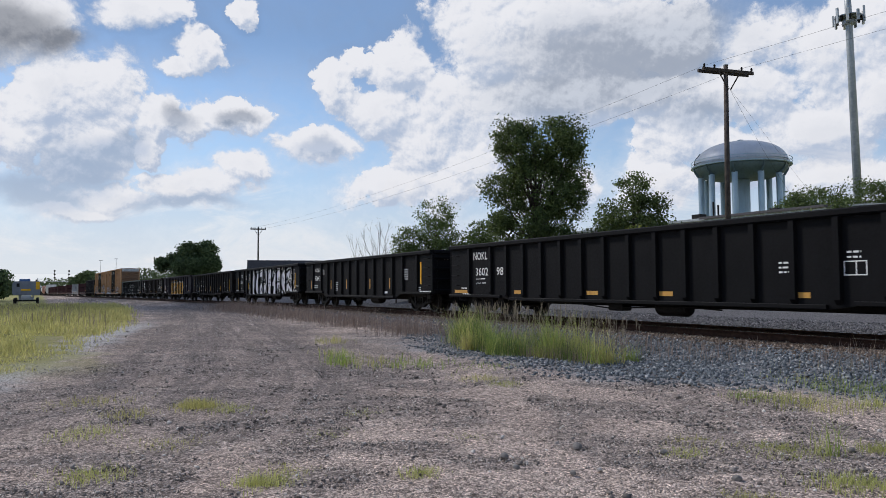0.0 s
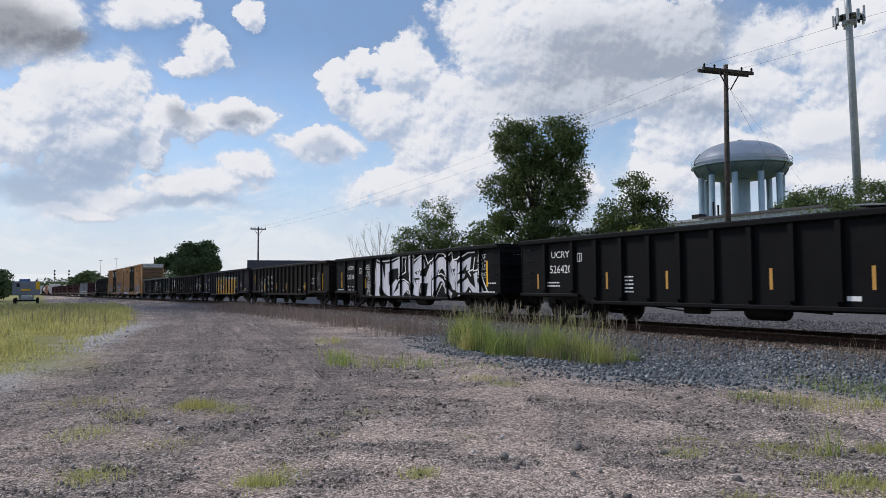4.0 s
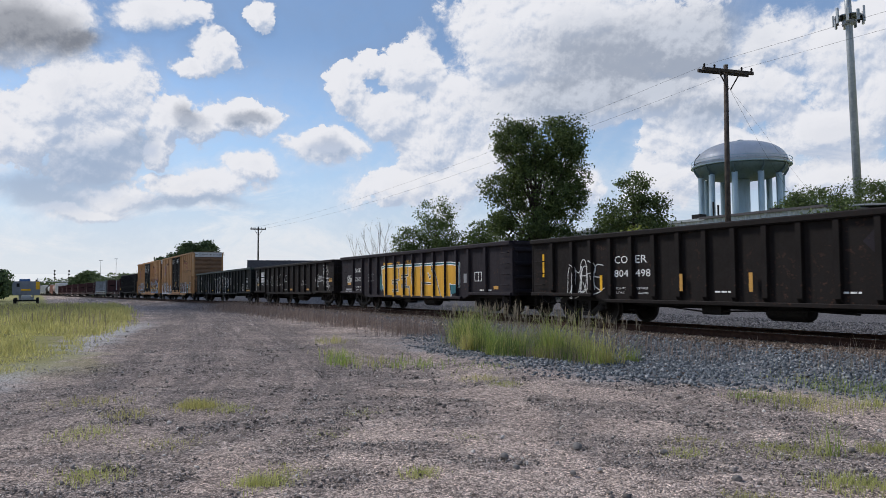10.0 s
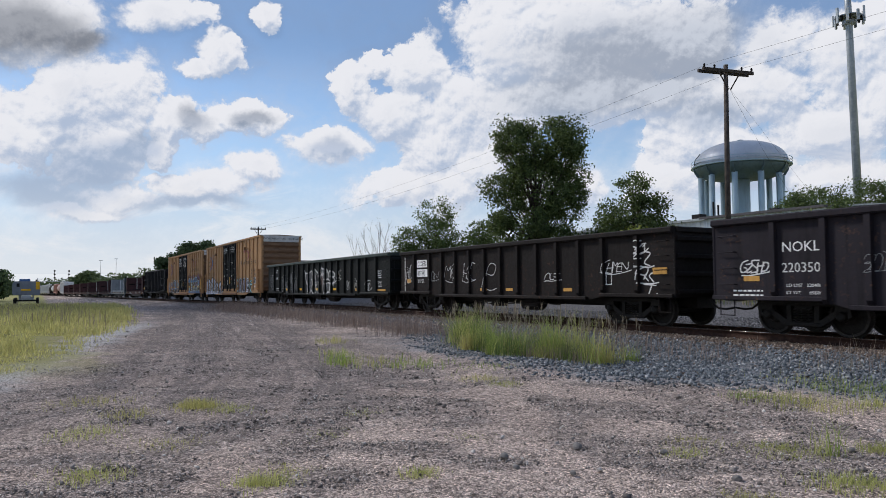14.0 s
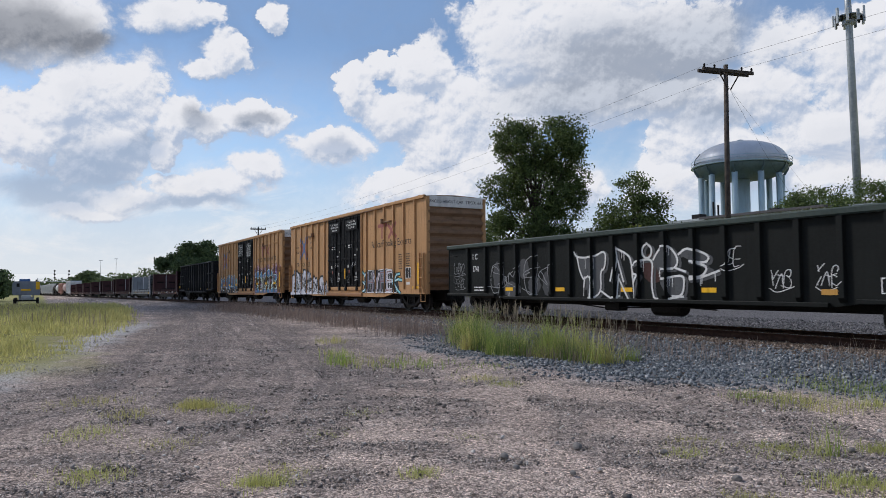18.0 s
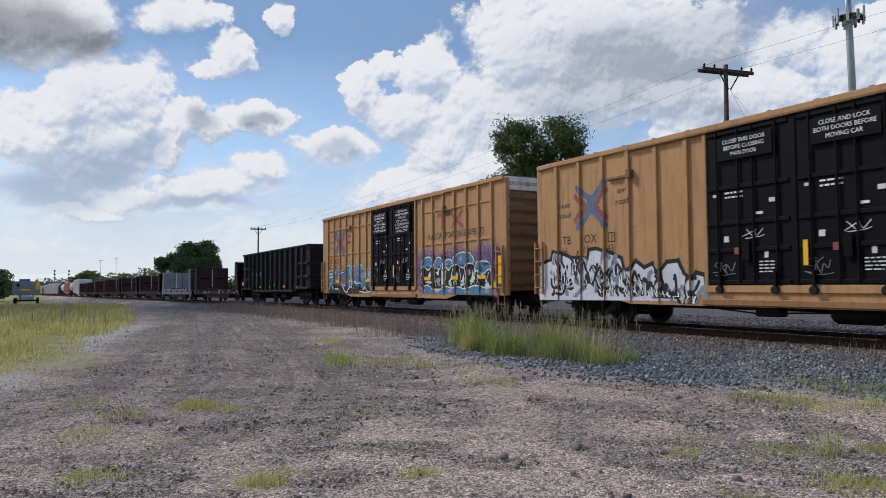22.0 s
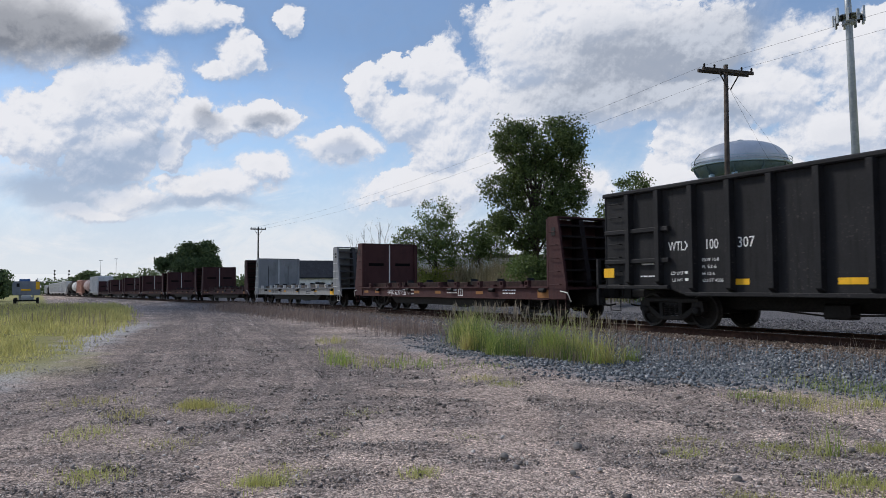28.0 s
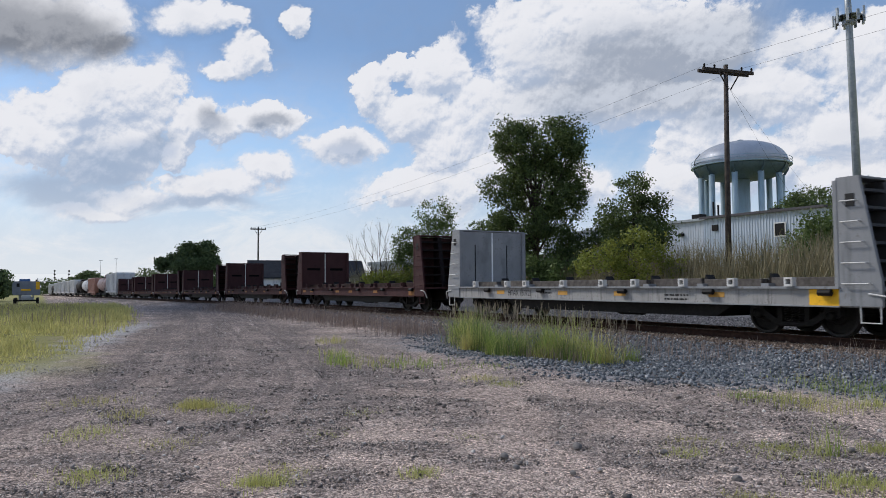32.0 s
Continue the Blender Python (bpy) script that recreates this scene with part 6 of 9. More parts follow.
def car_box_first():
    car, bands = box_car("buff yellow box car with black doors and silver graffiti", False, "661243", -144.80)
    skyline = [[(-9.23, 0.64), (-9.26, 1.82), (-8.65, 1.96), (-8.56, 2.21), (-8.16, 2.16), (-7.66, 2.00), (-6.87, 1.94), (-6.81, 2.20), (-6.48, 2.22), (-5.76, 2.04), (-5.42, 1.90), (-5.31, 1.55), (-5.08, 1.58), (-4.86, 1.81), (-4.54, 1.62), (-4.23, 1.72), (-4.03, 1.46), (-3.73, 1.74), (-3.34, 1.77), (-3.16, 1.45), (-2.89, 1.31), (-2.76, 1.45), (-2.48, 1.38), (-2.45, 0.92), (-3.36, 0.73)]]
    fill(car, skyline, SILVER, bands, 0.006, "silver and black sprayed lettering")
    draw(car, [skyline[0][1:-1]], 0.11, INK, bands, 0.0075)
    rng = random.Random(72)
    curls, greys, gleams = [], [], []
    for k in range(92):
        x = -8.55 + 0.0625 * k + rng.uniform(-0.1, 0.1)
        z = rng.uniform(0.95, 1.95 - 0.055 * max(0, k - 36) / 2)
        pts = [(x, z)]
        for _ in range(3):
            pts.append((pts[-1][0] + rng.uniform(-0.22, 0.22), max(0.84, pts[-1][1] + rng.uniform(-0.36, 0.30))))
        (curls if k % 3 else greys).append(rounded(pts))
        gleams.append([(x + 0.06, z + 0.02), (x + 0.06 + rng.uniform(-0.05, 0.12), max(0.84, z - rng.uniform(0.1, 0.3)))])
    draw(car, greys, 0.13, SPRAY_GREY, bands, 0.0085)
    draw(car, curls, 0.085, INK, bands, 0.010)
    draw(car, gleams, 0.03, WHITE, bands, 0.012)
    panel = [[(2.62, 0.80), (2.70, 1.55), (3.05, 1.95), (6.05, 1.95), (6.45, 1.60), (6.80, 0.80)]]
    fill(car, panel, SPRAY_CHAR, bands, 0.005, "grey and black sprayed letters")
    for k, (ch, x0, x1) in enumerate((("H", 3.0, 3.9), ("Y", 3.85, 4.6), ("P", 4.55, 5.3), ("E", 5.25, 6.1))):
        mural(car, ch, x0, x1, 0.92, 1.84, 0.17, bands, [(0.08, INK), (0.0, SILVER if k % 2 else SPRAY_GREY), (-0.11, SPRAY_ROSE)], 75 + k, wob=0.05, gap=0.34)
    draw(car, [[(2.85, 1.0), (2.9, 1.6), (3.2, 1.92), (4.1, 1.88)], [(4.4, 1.92), (5.4, 1.95), (6.1, 1.86), (6.2, 1.3), (6.5, 0.86)], [(3.5, 0.95), (3.6, 1.8)], [(4.2, 0.9), (4.15, 1.5)], [(4.95, 0.9), (4.9, 1.7)], [(5.7, 0.9), (5.65, 1.7)], [(2.95, 0.84), (4.6, 0.86), (6.4, 0.84)]], 0.035, WHITE, bands, 0.016)
    rays = [[(6.15, 1.40), (6.45, 1.66), (6.75, 1.70)], [(6.15, 1.36), (6.6, 1.45), (7.05, 1.40)], [(6.2, 1.26), (6.5, 1.0), (6.85, 0.84)], [(2.95, 1.4), (2.7, 1.75), (2.5, 1.85)], [(2.9, 1.2), (2.55, 1.35)], [(2.95, 1.0), (2.6, 0.9)]]
    draw(car, rays, 0.19, INK, bands, 0.017)
    draw(car, rays, 0.10, SPRAY_CYAN, bands, 0.019)
    draw(car, [r[:2] for r in rays], 0.03, WHITE, bands, 0.021)
    plate(car, 6.66, 1.42, 0.10, 0.42, YELLOW)
    plate(car, 8.50, 1.20, 0.16, 0.95, YELLOW)
    plate(car, 8.02, 0.86, 0.62, 0.26, YELLOW, name="placard")
    small_print(car, 8.07, 1.02, 2, INK, y=-1.511, h=0.05, w=0.5)
    plate(car, 2.75, 1.3, 0.10, 0.9, YELLOW)
    for k in range(2):
        small_print(car, 6.65 + 0.75 * k, 2.55, 7, INK, w=0.4)
    plate(car, 7.36, 1.50, 0.50, 0.44, INK, name="placard")
    frame_box(car, 7.34, 1.48, 0.54, 0.48, y=-1.510)
    plate(car, 7.42, 1.20, 0.34, 0.12, DIRTY_WHITE, name="placard")


def car_box_second():
    car, bands = box_car("buff yellow grid-ribbed box car with blue graffiti", True, "640007", -165.35)
    # lilac haze, dark letters with blue caps, and a blue wave along the sill
    for r in range(4):
        grow = 1.15 - 0.22 * r
        for k in range(10):
            blobs(car, [(2.9 + 0.62 * k, 2.05 + 0.16 * math.sin(k * 1.7), 0.62 * grow, 0.58 * grow)], LILAC_MIST, bands, lift=0.0015 + 0.0004 * r + 0.00004 * k)
        blobs(car, [(2.85, 1.35, 0.40 * grow, 0.65 * grow)], LILAC_MIST, bands, lift=0.0031 + 0.0004 * r)
        blobs(car, [(8.75, 1.5, 0.35 * grow, 0.75 * grow)], LILAC_MIST, bands, lift=0.0033 + 0.0004 * r)
    caps = ((2.95, 4.08, 2.36, 1.90), (4.10, 4.78, 2.32, 1.88), (4.86, 5.62, 2.20, 1.86), (5.60, 7.20, 2.44, 1.92), (7.20, 8.45, 2.06, 1.66))
    fill(car, [[(2.98, 1.10), (2.92, 1.6), (3.0, 2.0), (4.7, 1.98), (5.6, 2.0), (7.1, 2.0), (8.4, 1.75), (8.45, 1.0), (5.0, 1.02)]], INK, bands, 0.005, "black sprayed letters with blue caps")
    tops, feet = [], []
    for x0, x1, zt, zb in caps:
        w = x1 - x0
        tops.append([(x0, zb - 0.05), (x0 + 0.04 * w, zb + 0.5 * (zt - zb)), (x0 + 0.22 * w, zt - 0.04), (x0 + 0.5 * w, zt), (x0 + 0.8 * w, zt - 0.05), (x0 + 0.97 * w, zb + 0.5 * (zt - zb)), (x1, zb)])
        feet.append(rounded([(x1, zb), (x0 + 0.78 * w, zb + 0.10), (x0 + 0.58 * w, zb - 0.10), (x0 + 0.40 * w, zb - 0.08), (x0 + 0.18 * w, zb + 0.08), (x0, zb - 0.05)]))
    fill(car, [t + f for t, f in zip(tops, feet)], SPRAY_STEEL, bands, 0.008)
    wave = rounded([(2.95, 1.0), (3.3, 1.2), (3.7, 1.12), (4.0, 0.98), (4.6, 0.95), (5.0, 1.15), (5.5, 1.02), (6.0, 1.12), (6.5, 0.98), (7.0, 1.12), (7.5, 1.16), (8.0, 1.02), (8.5, 1.1)])
    fill(car, [wave + [(8.5, 0.80), (3.1, 0.80)]], SPRAY_STEEL, bands, 0.008)
    gaps = [[(3.45, 1.5), (3.7, 1.75), (3.75, 1.55), (3.55, 1.4)], [(3.3, 1.3), (3.7, 1.38), (4.0, 1.28), (3.6, 1.2)], [(4.15, 1.7), (4.45, 1.75), (4.4, 1.55)], [(4.3, 1.3), (4.6, 1.42), (4.5, 1.2)], [(4.75, 1.2), (4.85, 1.75), (5.0, 1.75), (4.95, 1.15)], [(5.25, 1.2), (5.5, 1.6), (5.6, 1.5), (5.4, 1.1)], [(5.75, 1.2), (5.85, 1.7), (6.0, 1.6), (5.9, 1.15)], [(6.2, 1.1), (6.4, 1.6), (6.55, 1.2)], [(6.9, 1.15), (7.1, 1.75), (7.25, 1.3)], [(7.5, 1.5), (7.9, 1.65), (7.7, 1.35)], [(7.9, 1.05), (8.1, 1.45), (8.25, 1.1)]]
    fill(car, gaps, SPRAY_MINT, bands, 0.010)
    blobs(car, [(3.75, 1.42, 0.12, 0.10), (4.42, 1.38, 0.14, 0.09), (5.15, 1.95, 0.12, 0.11), (6.2, 2.18, 0.12, 0.1), (6.8, 1.65, 0.14, 0.12), (4.35, 0.92, 0.2, 0.06), (5.4, 0.93, 0.2, 0.08), (6.7, 0.9, 0.14, 0.07), (7.7, 1.9, 0.14, 0.07), (8.1, 0.93, 0.16, 0.08), (3.2, 0.95, 0.1, 0.06)], SPRAY_LILAC, bands, lift=0.012)
    draw(car, tops + feet + [wave], 0.045, SPRAY_MINT, bands, 0.014)
    draw(car, [rounded(p) for p in ([(3.1, 1.75), (2.95, 1.45), (3.15, 1.15)], [(4.08, 1.85), (4.05, 1.5), (4.2, 1.1)], [(4.2, 1.45), (4.3, 1.2), (4.55, 1.15)], [(4.8, 1.8), (4.82, 1.1)], [(5.05, 1.85), (5.0, 1.3), (5.1, 1.05)], [(5.6, 1.9), (5.45, 1.4), (5.5, 1.1)], [(6.1, 1.8), (6.25, 1.3), (6.15, 1.05)], [(6.6, 1.85), (6.7, 1.4), (6.6, 1.05)], [(7.3, 1.75), (7.2, 1.3), (7.3, 1.1)], [(7.6, 1.7), (7.5, 1.2)], [(8.2, 1.6), (8.0, 1.3), (8.3, 1.1)])], 0.03, WHITE, bands, 0.014)
    scrawl(car, "CLOFR", 4.55, 5.1, 2.24, 2.42, bands, INK, 97, w=0.035)
    for x in (3.3, 5.6, 7.6):
        plate(car, x, 1.38, 0.5, 0.14, YELLOW, y=-1.58)
    plate(car, 8.5, 1.05, 0.28, 0.26, YELLOW, y=-1.52, name="placard")
    plate(car, 8.95, 1.2, 0.2, 1.0, YELLOW, y=-1.59)
    blobs(car, [(-5.15, 2.02, 0.34, 0.36), (-3.75, 1.95, 0.38, 0.36), (-2.85, 1.75, 0.3, 0.22), (-2.72, 1.2, 0.2, 0.36)], SPRAY_CYAN, bands, lift=0.004)
    base = [[(-8.39, 1.50), (-8.28, 1.99), (-7.83, 2.05), (-7.30, 1.88), (-6.89, 2.21), (-6.70, 1.86), (-6.03, 1.92), (-5.93, 2.17), (-5.23, 2.28), (-5.28, 1.82), (-5.07, 1.53), (-4.94, 2.02), (-4.57, 2.25), (-4.18, 1.99), (-4.15, 1.52), (-4.03, 2.05), (-3.66, 2.26), (-3.24, 2.02), (-3.18, 1.63), (-2.65, 1.50), (-2.58, 1.26), (-2.45, 0.92), (-8.40, 0.88)]]
    fill(car, base, SPRAY_STEEL, bands, 0.006, "blue and black sprayed letters")
    fill(car, [[(-4.92, 1.71), (-4.90, 2.07), (-4.57, 2.23), (-4.24, 2.03), (-4.21, 1.69), (-4.50, 1.59)], [(-4.05, 1.62), (-3.98, 2.10), (-3.62, 2.24), (-3.29, 2.04), (-3.24, 1.62), (-3.60, 1.45)]], SPRAY_GREY, bands, 0.008)
    fill(car, [[(-8.35, 0.78), (-8.04, 1.32), (-6.71, 1.18), (-5.68, 1.10), (-4.51, 1.19), (-3.47, 1.05), (-2.47, 1.12), (-2.41, 0.80), (-5.34, 0.76)]], INK, bands, 0.009)
    fill(car, [[(-7.46, 1.73), (-6.88, 1.73), (-6.88, 1.24), (-7.43, 1.21)], [(-6.58, 1.74), (-5.80, 1.70), (-5.86, 1.28), (-6.56, 1.31)]], SPRAY_ROSE, bands, 0.010)
    draw(car, [base[0]], 0.13, INK, bands, 0.0085)
    for pts in [[(-6.41, 1.24), (-6.09, 1.00), (-5.53, 0.78), (-5.44, 1.08), (-4.99, 1.16), (-4.67, 1.05)], [(-8.29, 0.99), (-8.04, 1.40), (-7.79, 1.05), (-6.91, 0.99), (-6.85, 1.10)], [(-4.82, 1.53), (-4.91, 1.19), (-4.58, 1.46), (-4.27, 1.25), (-3.90, 1.35), (-3.54, 1.22)], [(-3.83, 0.89), (-3.06, 0.82), (-2.45, 0.89)], [(-3.47, 1.00), (-3.12, 1.13), (-2.86, 0.91)], [(-6.60, 1.86), (-6.70, 1.25), (-5.77, 1.22)], [(-5.07, 1.53), (-5.25, 1.18)], [(-8.28, 1.66), (-7.62, 1.69), (-7.89, 1.89), (-8.22, 1.82)]]:
        draw(car, [rounded(pts)], 0.060, WHITE, bands, 0.012)
    draw(car, [base[0][:-2]], 0.050, WHITE, bands, 0.012)
    for x in (-7.1, -5.2, -3.0):
        plate(car, x, 1.36, 0.5, 0.14, YELLOW, y=-1.58)
    plate(car, -7.75, 1.1, 0.28, 0.26, YELLOW, y=-1.52, name="placard")


# ---- bulkhead flat cars ----
def bulkhead_flat(name_label, mat, inner, light):
    car = tagged(new("flat_car"), name_label, "flat car", "bulkhead flat cars")
    L = 8.5
    part("deck", Geo().box(-L, L, -1.4, 1.4, 1.0, 1.08), mat, car)
    for y0, y1 in ((-1.52, -1.40), (1.40, 1.52)):
        sill = part("side_sill", Geo().box(-L, L, y0, y1, 0.67, 1.10, 0.015), GREY_SILL if light else mat, car)
        f = -1 if y0 < 0 else 1
        g0, g1 = sorted((f * 1.52, f * 1.60))
        part("sill_flange", Geo().box(-L + 0.8, L - 0.8, g0, g1, 1.05, 1.10).box(-L + 0.8, L - 0.8, g0, g1, 0.67, 0.70), mat, sill)
    pocket = Geo().box(-0.10, -0.06, -1.66, -1.52, 1.10, 1.30).box(0.06, 0.10, -1.66, -1.52, 1.10, 1.30).box(-0.06, 0.06, -1.66, -1.52, 1.26, 1.30).box(-0.06, 0.06, -1.66, -1.52, 1.10, 1.15).box(-0.06, 0.06, -1.55, -1.52, 1.15, 1.26).mesh("stake_pocket", DIRTY_WHITE if light else mat)
    # black plate: the shade inside the hollow pocket is put into its colour
    hole = Geo().box(-0.06, 0.06, -1.556, -1.551, 1.15, 1.26).mesh("pocket_slot", INK)
    winch = Geo().lathe([(0.0, -0.16), (0.07, -0.14), (0.07, 0.14), (0.0, 0.16)], 0, 10, (0, -1.60, 0.97)).mesh("strap_winch", STEEL)
    xs = [-6.4, -4.3, -3.2, -1.2, 0.6, 1.9, 3.6, 5.1, 6.6]
    for k, x in enumerate(xs):
        part("pocket_slot", hole, None, part("stake_pocket", pocket, None, car, at=pose(x, 0, 0)))
        part("stake_pocket", pocket, None, car, at=pose(x, 0, 0, 0, 0, 180))
        if k % 2 == 0:
            part("strap_winch", winch, None, car, at=pose(x + 0.8, 0, 0))
    for k in range(8):
        x = -6.6 + 1.88 * k
        part("timber_riser", Geo().box(x - 0.86, x + 0.80, -1.05 + 0.07 * (k % 3), -0.80 + 0.07 * (k % 3), 1.08, 1.28 + 0.025 * (k % 2), 0.012), TIMBER if light else RISER, car, "weathered timber riser" if light else "rust-brown steel riser")
        part("stop_lug", Geo().prism([(x + 0.82, 1.08), (x + 1.06, 1.08), (x + 1.02, 1.26), (x + 0.92, 1.40), (x + 0.88, 1.24)], 1, -0.9, -0.6), STEEL, car)
        part("cross_bearer", Geo().box(x + 0.9, x + 1.1, -1.2, 1.2, 1.08, 1.17), mat, car)
    for s in (-1, 1):
        e, i = s * (L + 0.05), s * (L - 0.80)
        bulk = part("bulkhead", Geo().box(*sorted((i, i + s * 0.06)), -1.45, 1.45, 1.08, 3.26), inner, car, "tall steel bulkhead")
        for y0, y1 in ((-1.56, -1.47), (1.47, 1.56)):
            part("side_plate", Geo().prism([(i - s * 0.02, 0.70), (e, 0.70), (e, 1.2), (i + s * 0.46, 3.28), (i - s * 0.02, 3.28)], 1, y0, y1), mat, bulk)
        for y0, y1 in ((-1.57, -1.40), (1.40, 1.57)):
            part("front_flange", Geo().box(*sorted((i - s * 0.10, i)), y0, y1, 1.08, 3.28, 0.01), mat, bulk)
        # back shelves and posts are darker than the rest of the bulkhead
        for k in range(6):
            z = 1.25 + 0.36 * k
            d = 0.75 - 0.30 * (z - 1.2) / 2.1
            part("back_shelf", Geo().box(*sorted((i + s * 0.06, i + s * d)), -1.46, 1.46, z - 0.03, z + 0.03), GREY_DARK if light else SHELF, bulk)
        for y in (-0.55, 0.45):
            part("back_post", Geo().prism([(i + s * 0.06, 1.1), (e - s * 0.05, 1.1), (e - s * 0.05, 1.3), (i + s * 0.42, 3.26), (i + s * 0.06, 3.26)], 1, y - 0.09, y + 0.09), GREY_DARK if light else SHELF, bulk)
        part("top_cap", Geo().box(*sorted((i - s * 0.02, i + s * 0.47)), -1.56, 1.56, 3.28, 3.33, 0.01), mat, bulk)
        part("panel_seam", Geo().box(*sorted((i - s * 0.012, i - s * 0.002)), -0.03, 0.03, 1.1, 3.25), DIRTY_WHITE if not light else WHITE, bulk)
        if not light:
            for y in (-0.75, 0.75):
                part("panel_slot_hook", Geo().box(*sorted((i - s * 0.012, i - s * 0.002)), y - 0.42, y + 0.42, 2.18, 2.32), SLOT, bulk)
        else:
            # on the grey car these thin dark bars stand for rusty hooks
            for y in (-0.8, 0.7):
                part("panel_slot_hook", Geo().box(*sorted((i - s * 0.012, i - s * 0.002)), y - 0.02, y + 0.02, 1.2, 2.75), STEEL, bulk)
        x0 = i + s * 0.10
        for k in range(5):
            z = 1.15 + 0.42 * k
            x1 = x0 + s * (0.55 - 0.06 * k)
            part("grab_iron", Geo().tube([(x0, -1.56, z), (x0, -1.65, z), (x1, -1.65, z), (x1, -1.56, z)], 0.014, 6), DIRTY_WHITE if light else mat, bulk)
        part("shackle_plate", Geo().box(*sorted((x0 + s * 0.08, x0 + s * 0.26)), -1.575, -1.56, 2.72, 2.98), INK, bulk)
        part("lift_bar", Geo().tube([(e - s * 0.25, -1.58, 0.95), (e + s * 0.1, -1.58, 0.9), (e + s * 0.18, -1.5, 0.62)], 0.018, 6), DIRTY_WHITE, car)
        step_iron(car, s * (L - 0.2), DIRTY_WHITE if light else mat, -1.52, 0.75)
    part("under_beam", Geo().prism([(-4.9, 0.68), (-4.3, 0.36), (4.3, 0.36), (4.9, 0.68)], 1, -1.25, 1.25), STEEL, car)
    return car


def flat_cars():
    brown = "oxide brown bulkhead flat car with an empty deck"
    car = bulkhead_flat(brown, MAROON, MAROON, False)
    letter(car, "HPJX 52371", -4.62, 0.75, 0.23, WHITE, y=-1.524, width=1.42)
    frame_box(car, -3.02, 0.75, 0.28, 0.25, y=-1.524)
    letter(car, "LD LMT", -2.62, 0.93, 0.075, WHITE, y=-1.524, width=0.34)
    letter(car, "LT WT", -2.62, 0.77, 0.075, WHITE, y=-1.524, width=0.28)
    small_print(car, -2.22, 0.935, 1, WHITE, y=-1.524, h=0.08, w=0.3)
    small_print(car, -2.22, 0.775, 1, WHITE, y=-1.524, h=0.08, w=0.26)
    frame_box(car, 1.9, 0.75, 0.34, 0.27, y=-1.524)
    small_print(car, 5.0, 0.95, 2, WHITE, y=-1.524, w=0.8)
    small_print(car, 1.0, 0.95, 2, WHITE, y=-1.524, w=0.8)
    for x in (-7.4, -6.1, -1.9, 0.0, 3.2, 7.05):
        plate(car, x, 0.82 if x < 7 else 0.72, 0.48 if x < 7 else 0.6, 0.12 if x < 7 else 0.26, ORANGE_OLD, y=-1.524)
    grey = bulkhead_flat("light grey bulkhead flat car with timber risers on its deck", GREY_CAR, GREY_CAR, True)
    letter(grey, "HTAX 150721", -4.35, 0.79, 0.21, INK, y=-1.524, stretch=0.8)
    small_print(grey, -2.5, 0.98, 2, INK, y=-1.524, w=0.6)
    small_print(grey, 2.9, 0.86, 2, INK, y=-1.524, w=0.8)
    for x in (-5.05, -1.55, 1.0, 4.35):
        plate(grey, x, 0.84, 0.46, 0.13, ORANGE, y=-1.524)
    plate(grey, 7.0, 0.70, 0.72, 0.34, YELLOW, y=-1.524)
    for k, s in enumerate((-202.85, -241.35, -260.75, -280.2, -299.0, -317.0, -335.4)):
        c = car if k == 0 else copy_thing(car, pose(0, 0, 0))
        if k:
            for o in list(c.children):
                if o.name.startswith(("lettering", "stencilled")):
                    bpy.data.objects.remove(o)
        CARS.append((c, s))
    CARS.append((grey, -222.15))
    running_gear(grey, 17.0, 12.6)
    for c, s in CARS:
        if c.name.startswith("flat_car") and c is not grey:
            running_gear(c, 17.0, 12.6, spin=s > -270)


# ---- far end of the train ----
def hopper_car(label, mat, centre, length=15.0, top=4.5, slope=True):
    car = tagged(new("hopper_car"), label, "hopper car", "freight cars of the train")
    L = length / 2
    part("body", Geo().prism([(-L, 2.6), (-L + 1.6, 1.2), (L - 1.6, 1.2), (L, 2.6), (L, top - 0.3), (L - 0.2, top), (-L + 0.2, top), (-L, top - 0.3)], 1, -1.5, 1.5), mat, car)
    for k in range(9):
        x = -L + 0.6 + k * (length - 1.2) / 8
        part("side_rib", Geo().box(x - 0.06, x + 0.06, -1.58, -1.5, 1.9 if abs(x) > L - 1.5 else 1.2, top - 0.2, 0.01), mat, car)
    for k in range(3):
        x = (k - 1) * length * 0.25
        part("hopper_chute", Geo().prism([(x - 1.6, 1.25), (x + 1.6, 1.25), (x + 0.4, 0.45), (x - 0.4, 0.45)], 1, -1.2, 1.2), mat, car)
    part("side_sill", Geo().box(-L - 0.4, L + 0.4, -1.5, -1.38, 0.95, 1.2, 0.02).box(-L - 0.4, L + 0.4, 1.38, 1.5, 0.95, 1.2, 0.02), mat, car)
    for s in (-1, 1):
        ladder(car, s * (L + 0.1) - 0.2, s * (L + 0.1) + 0.2, 1.0, 2.9, 5, mat, -1.5)
        part("end_post", Geo().box(*sorted((s * L, s * (L + 0.12))), -1.3, -1.2, 1.0, top - 0.4).box(*sorted((s * L, s * (L + 0.12))), 1.2, 1.3, 1.0, top - 0.4), mat, car)
    running_gear(car, length + 1.2, length - 2.4, spin=False)
    CARS.append((car, centre))


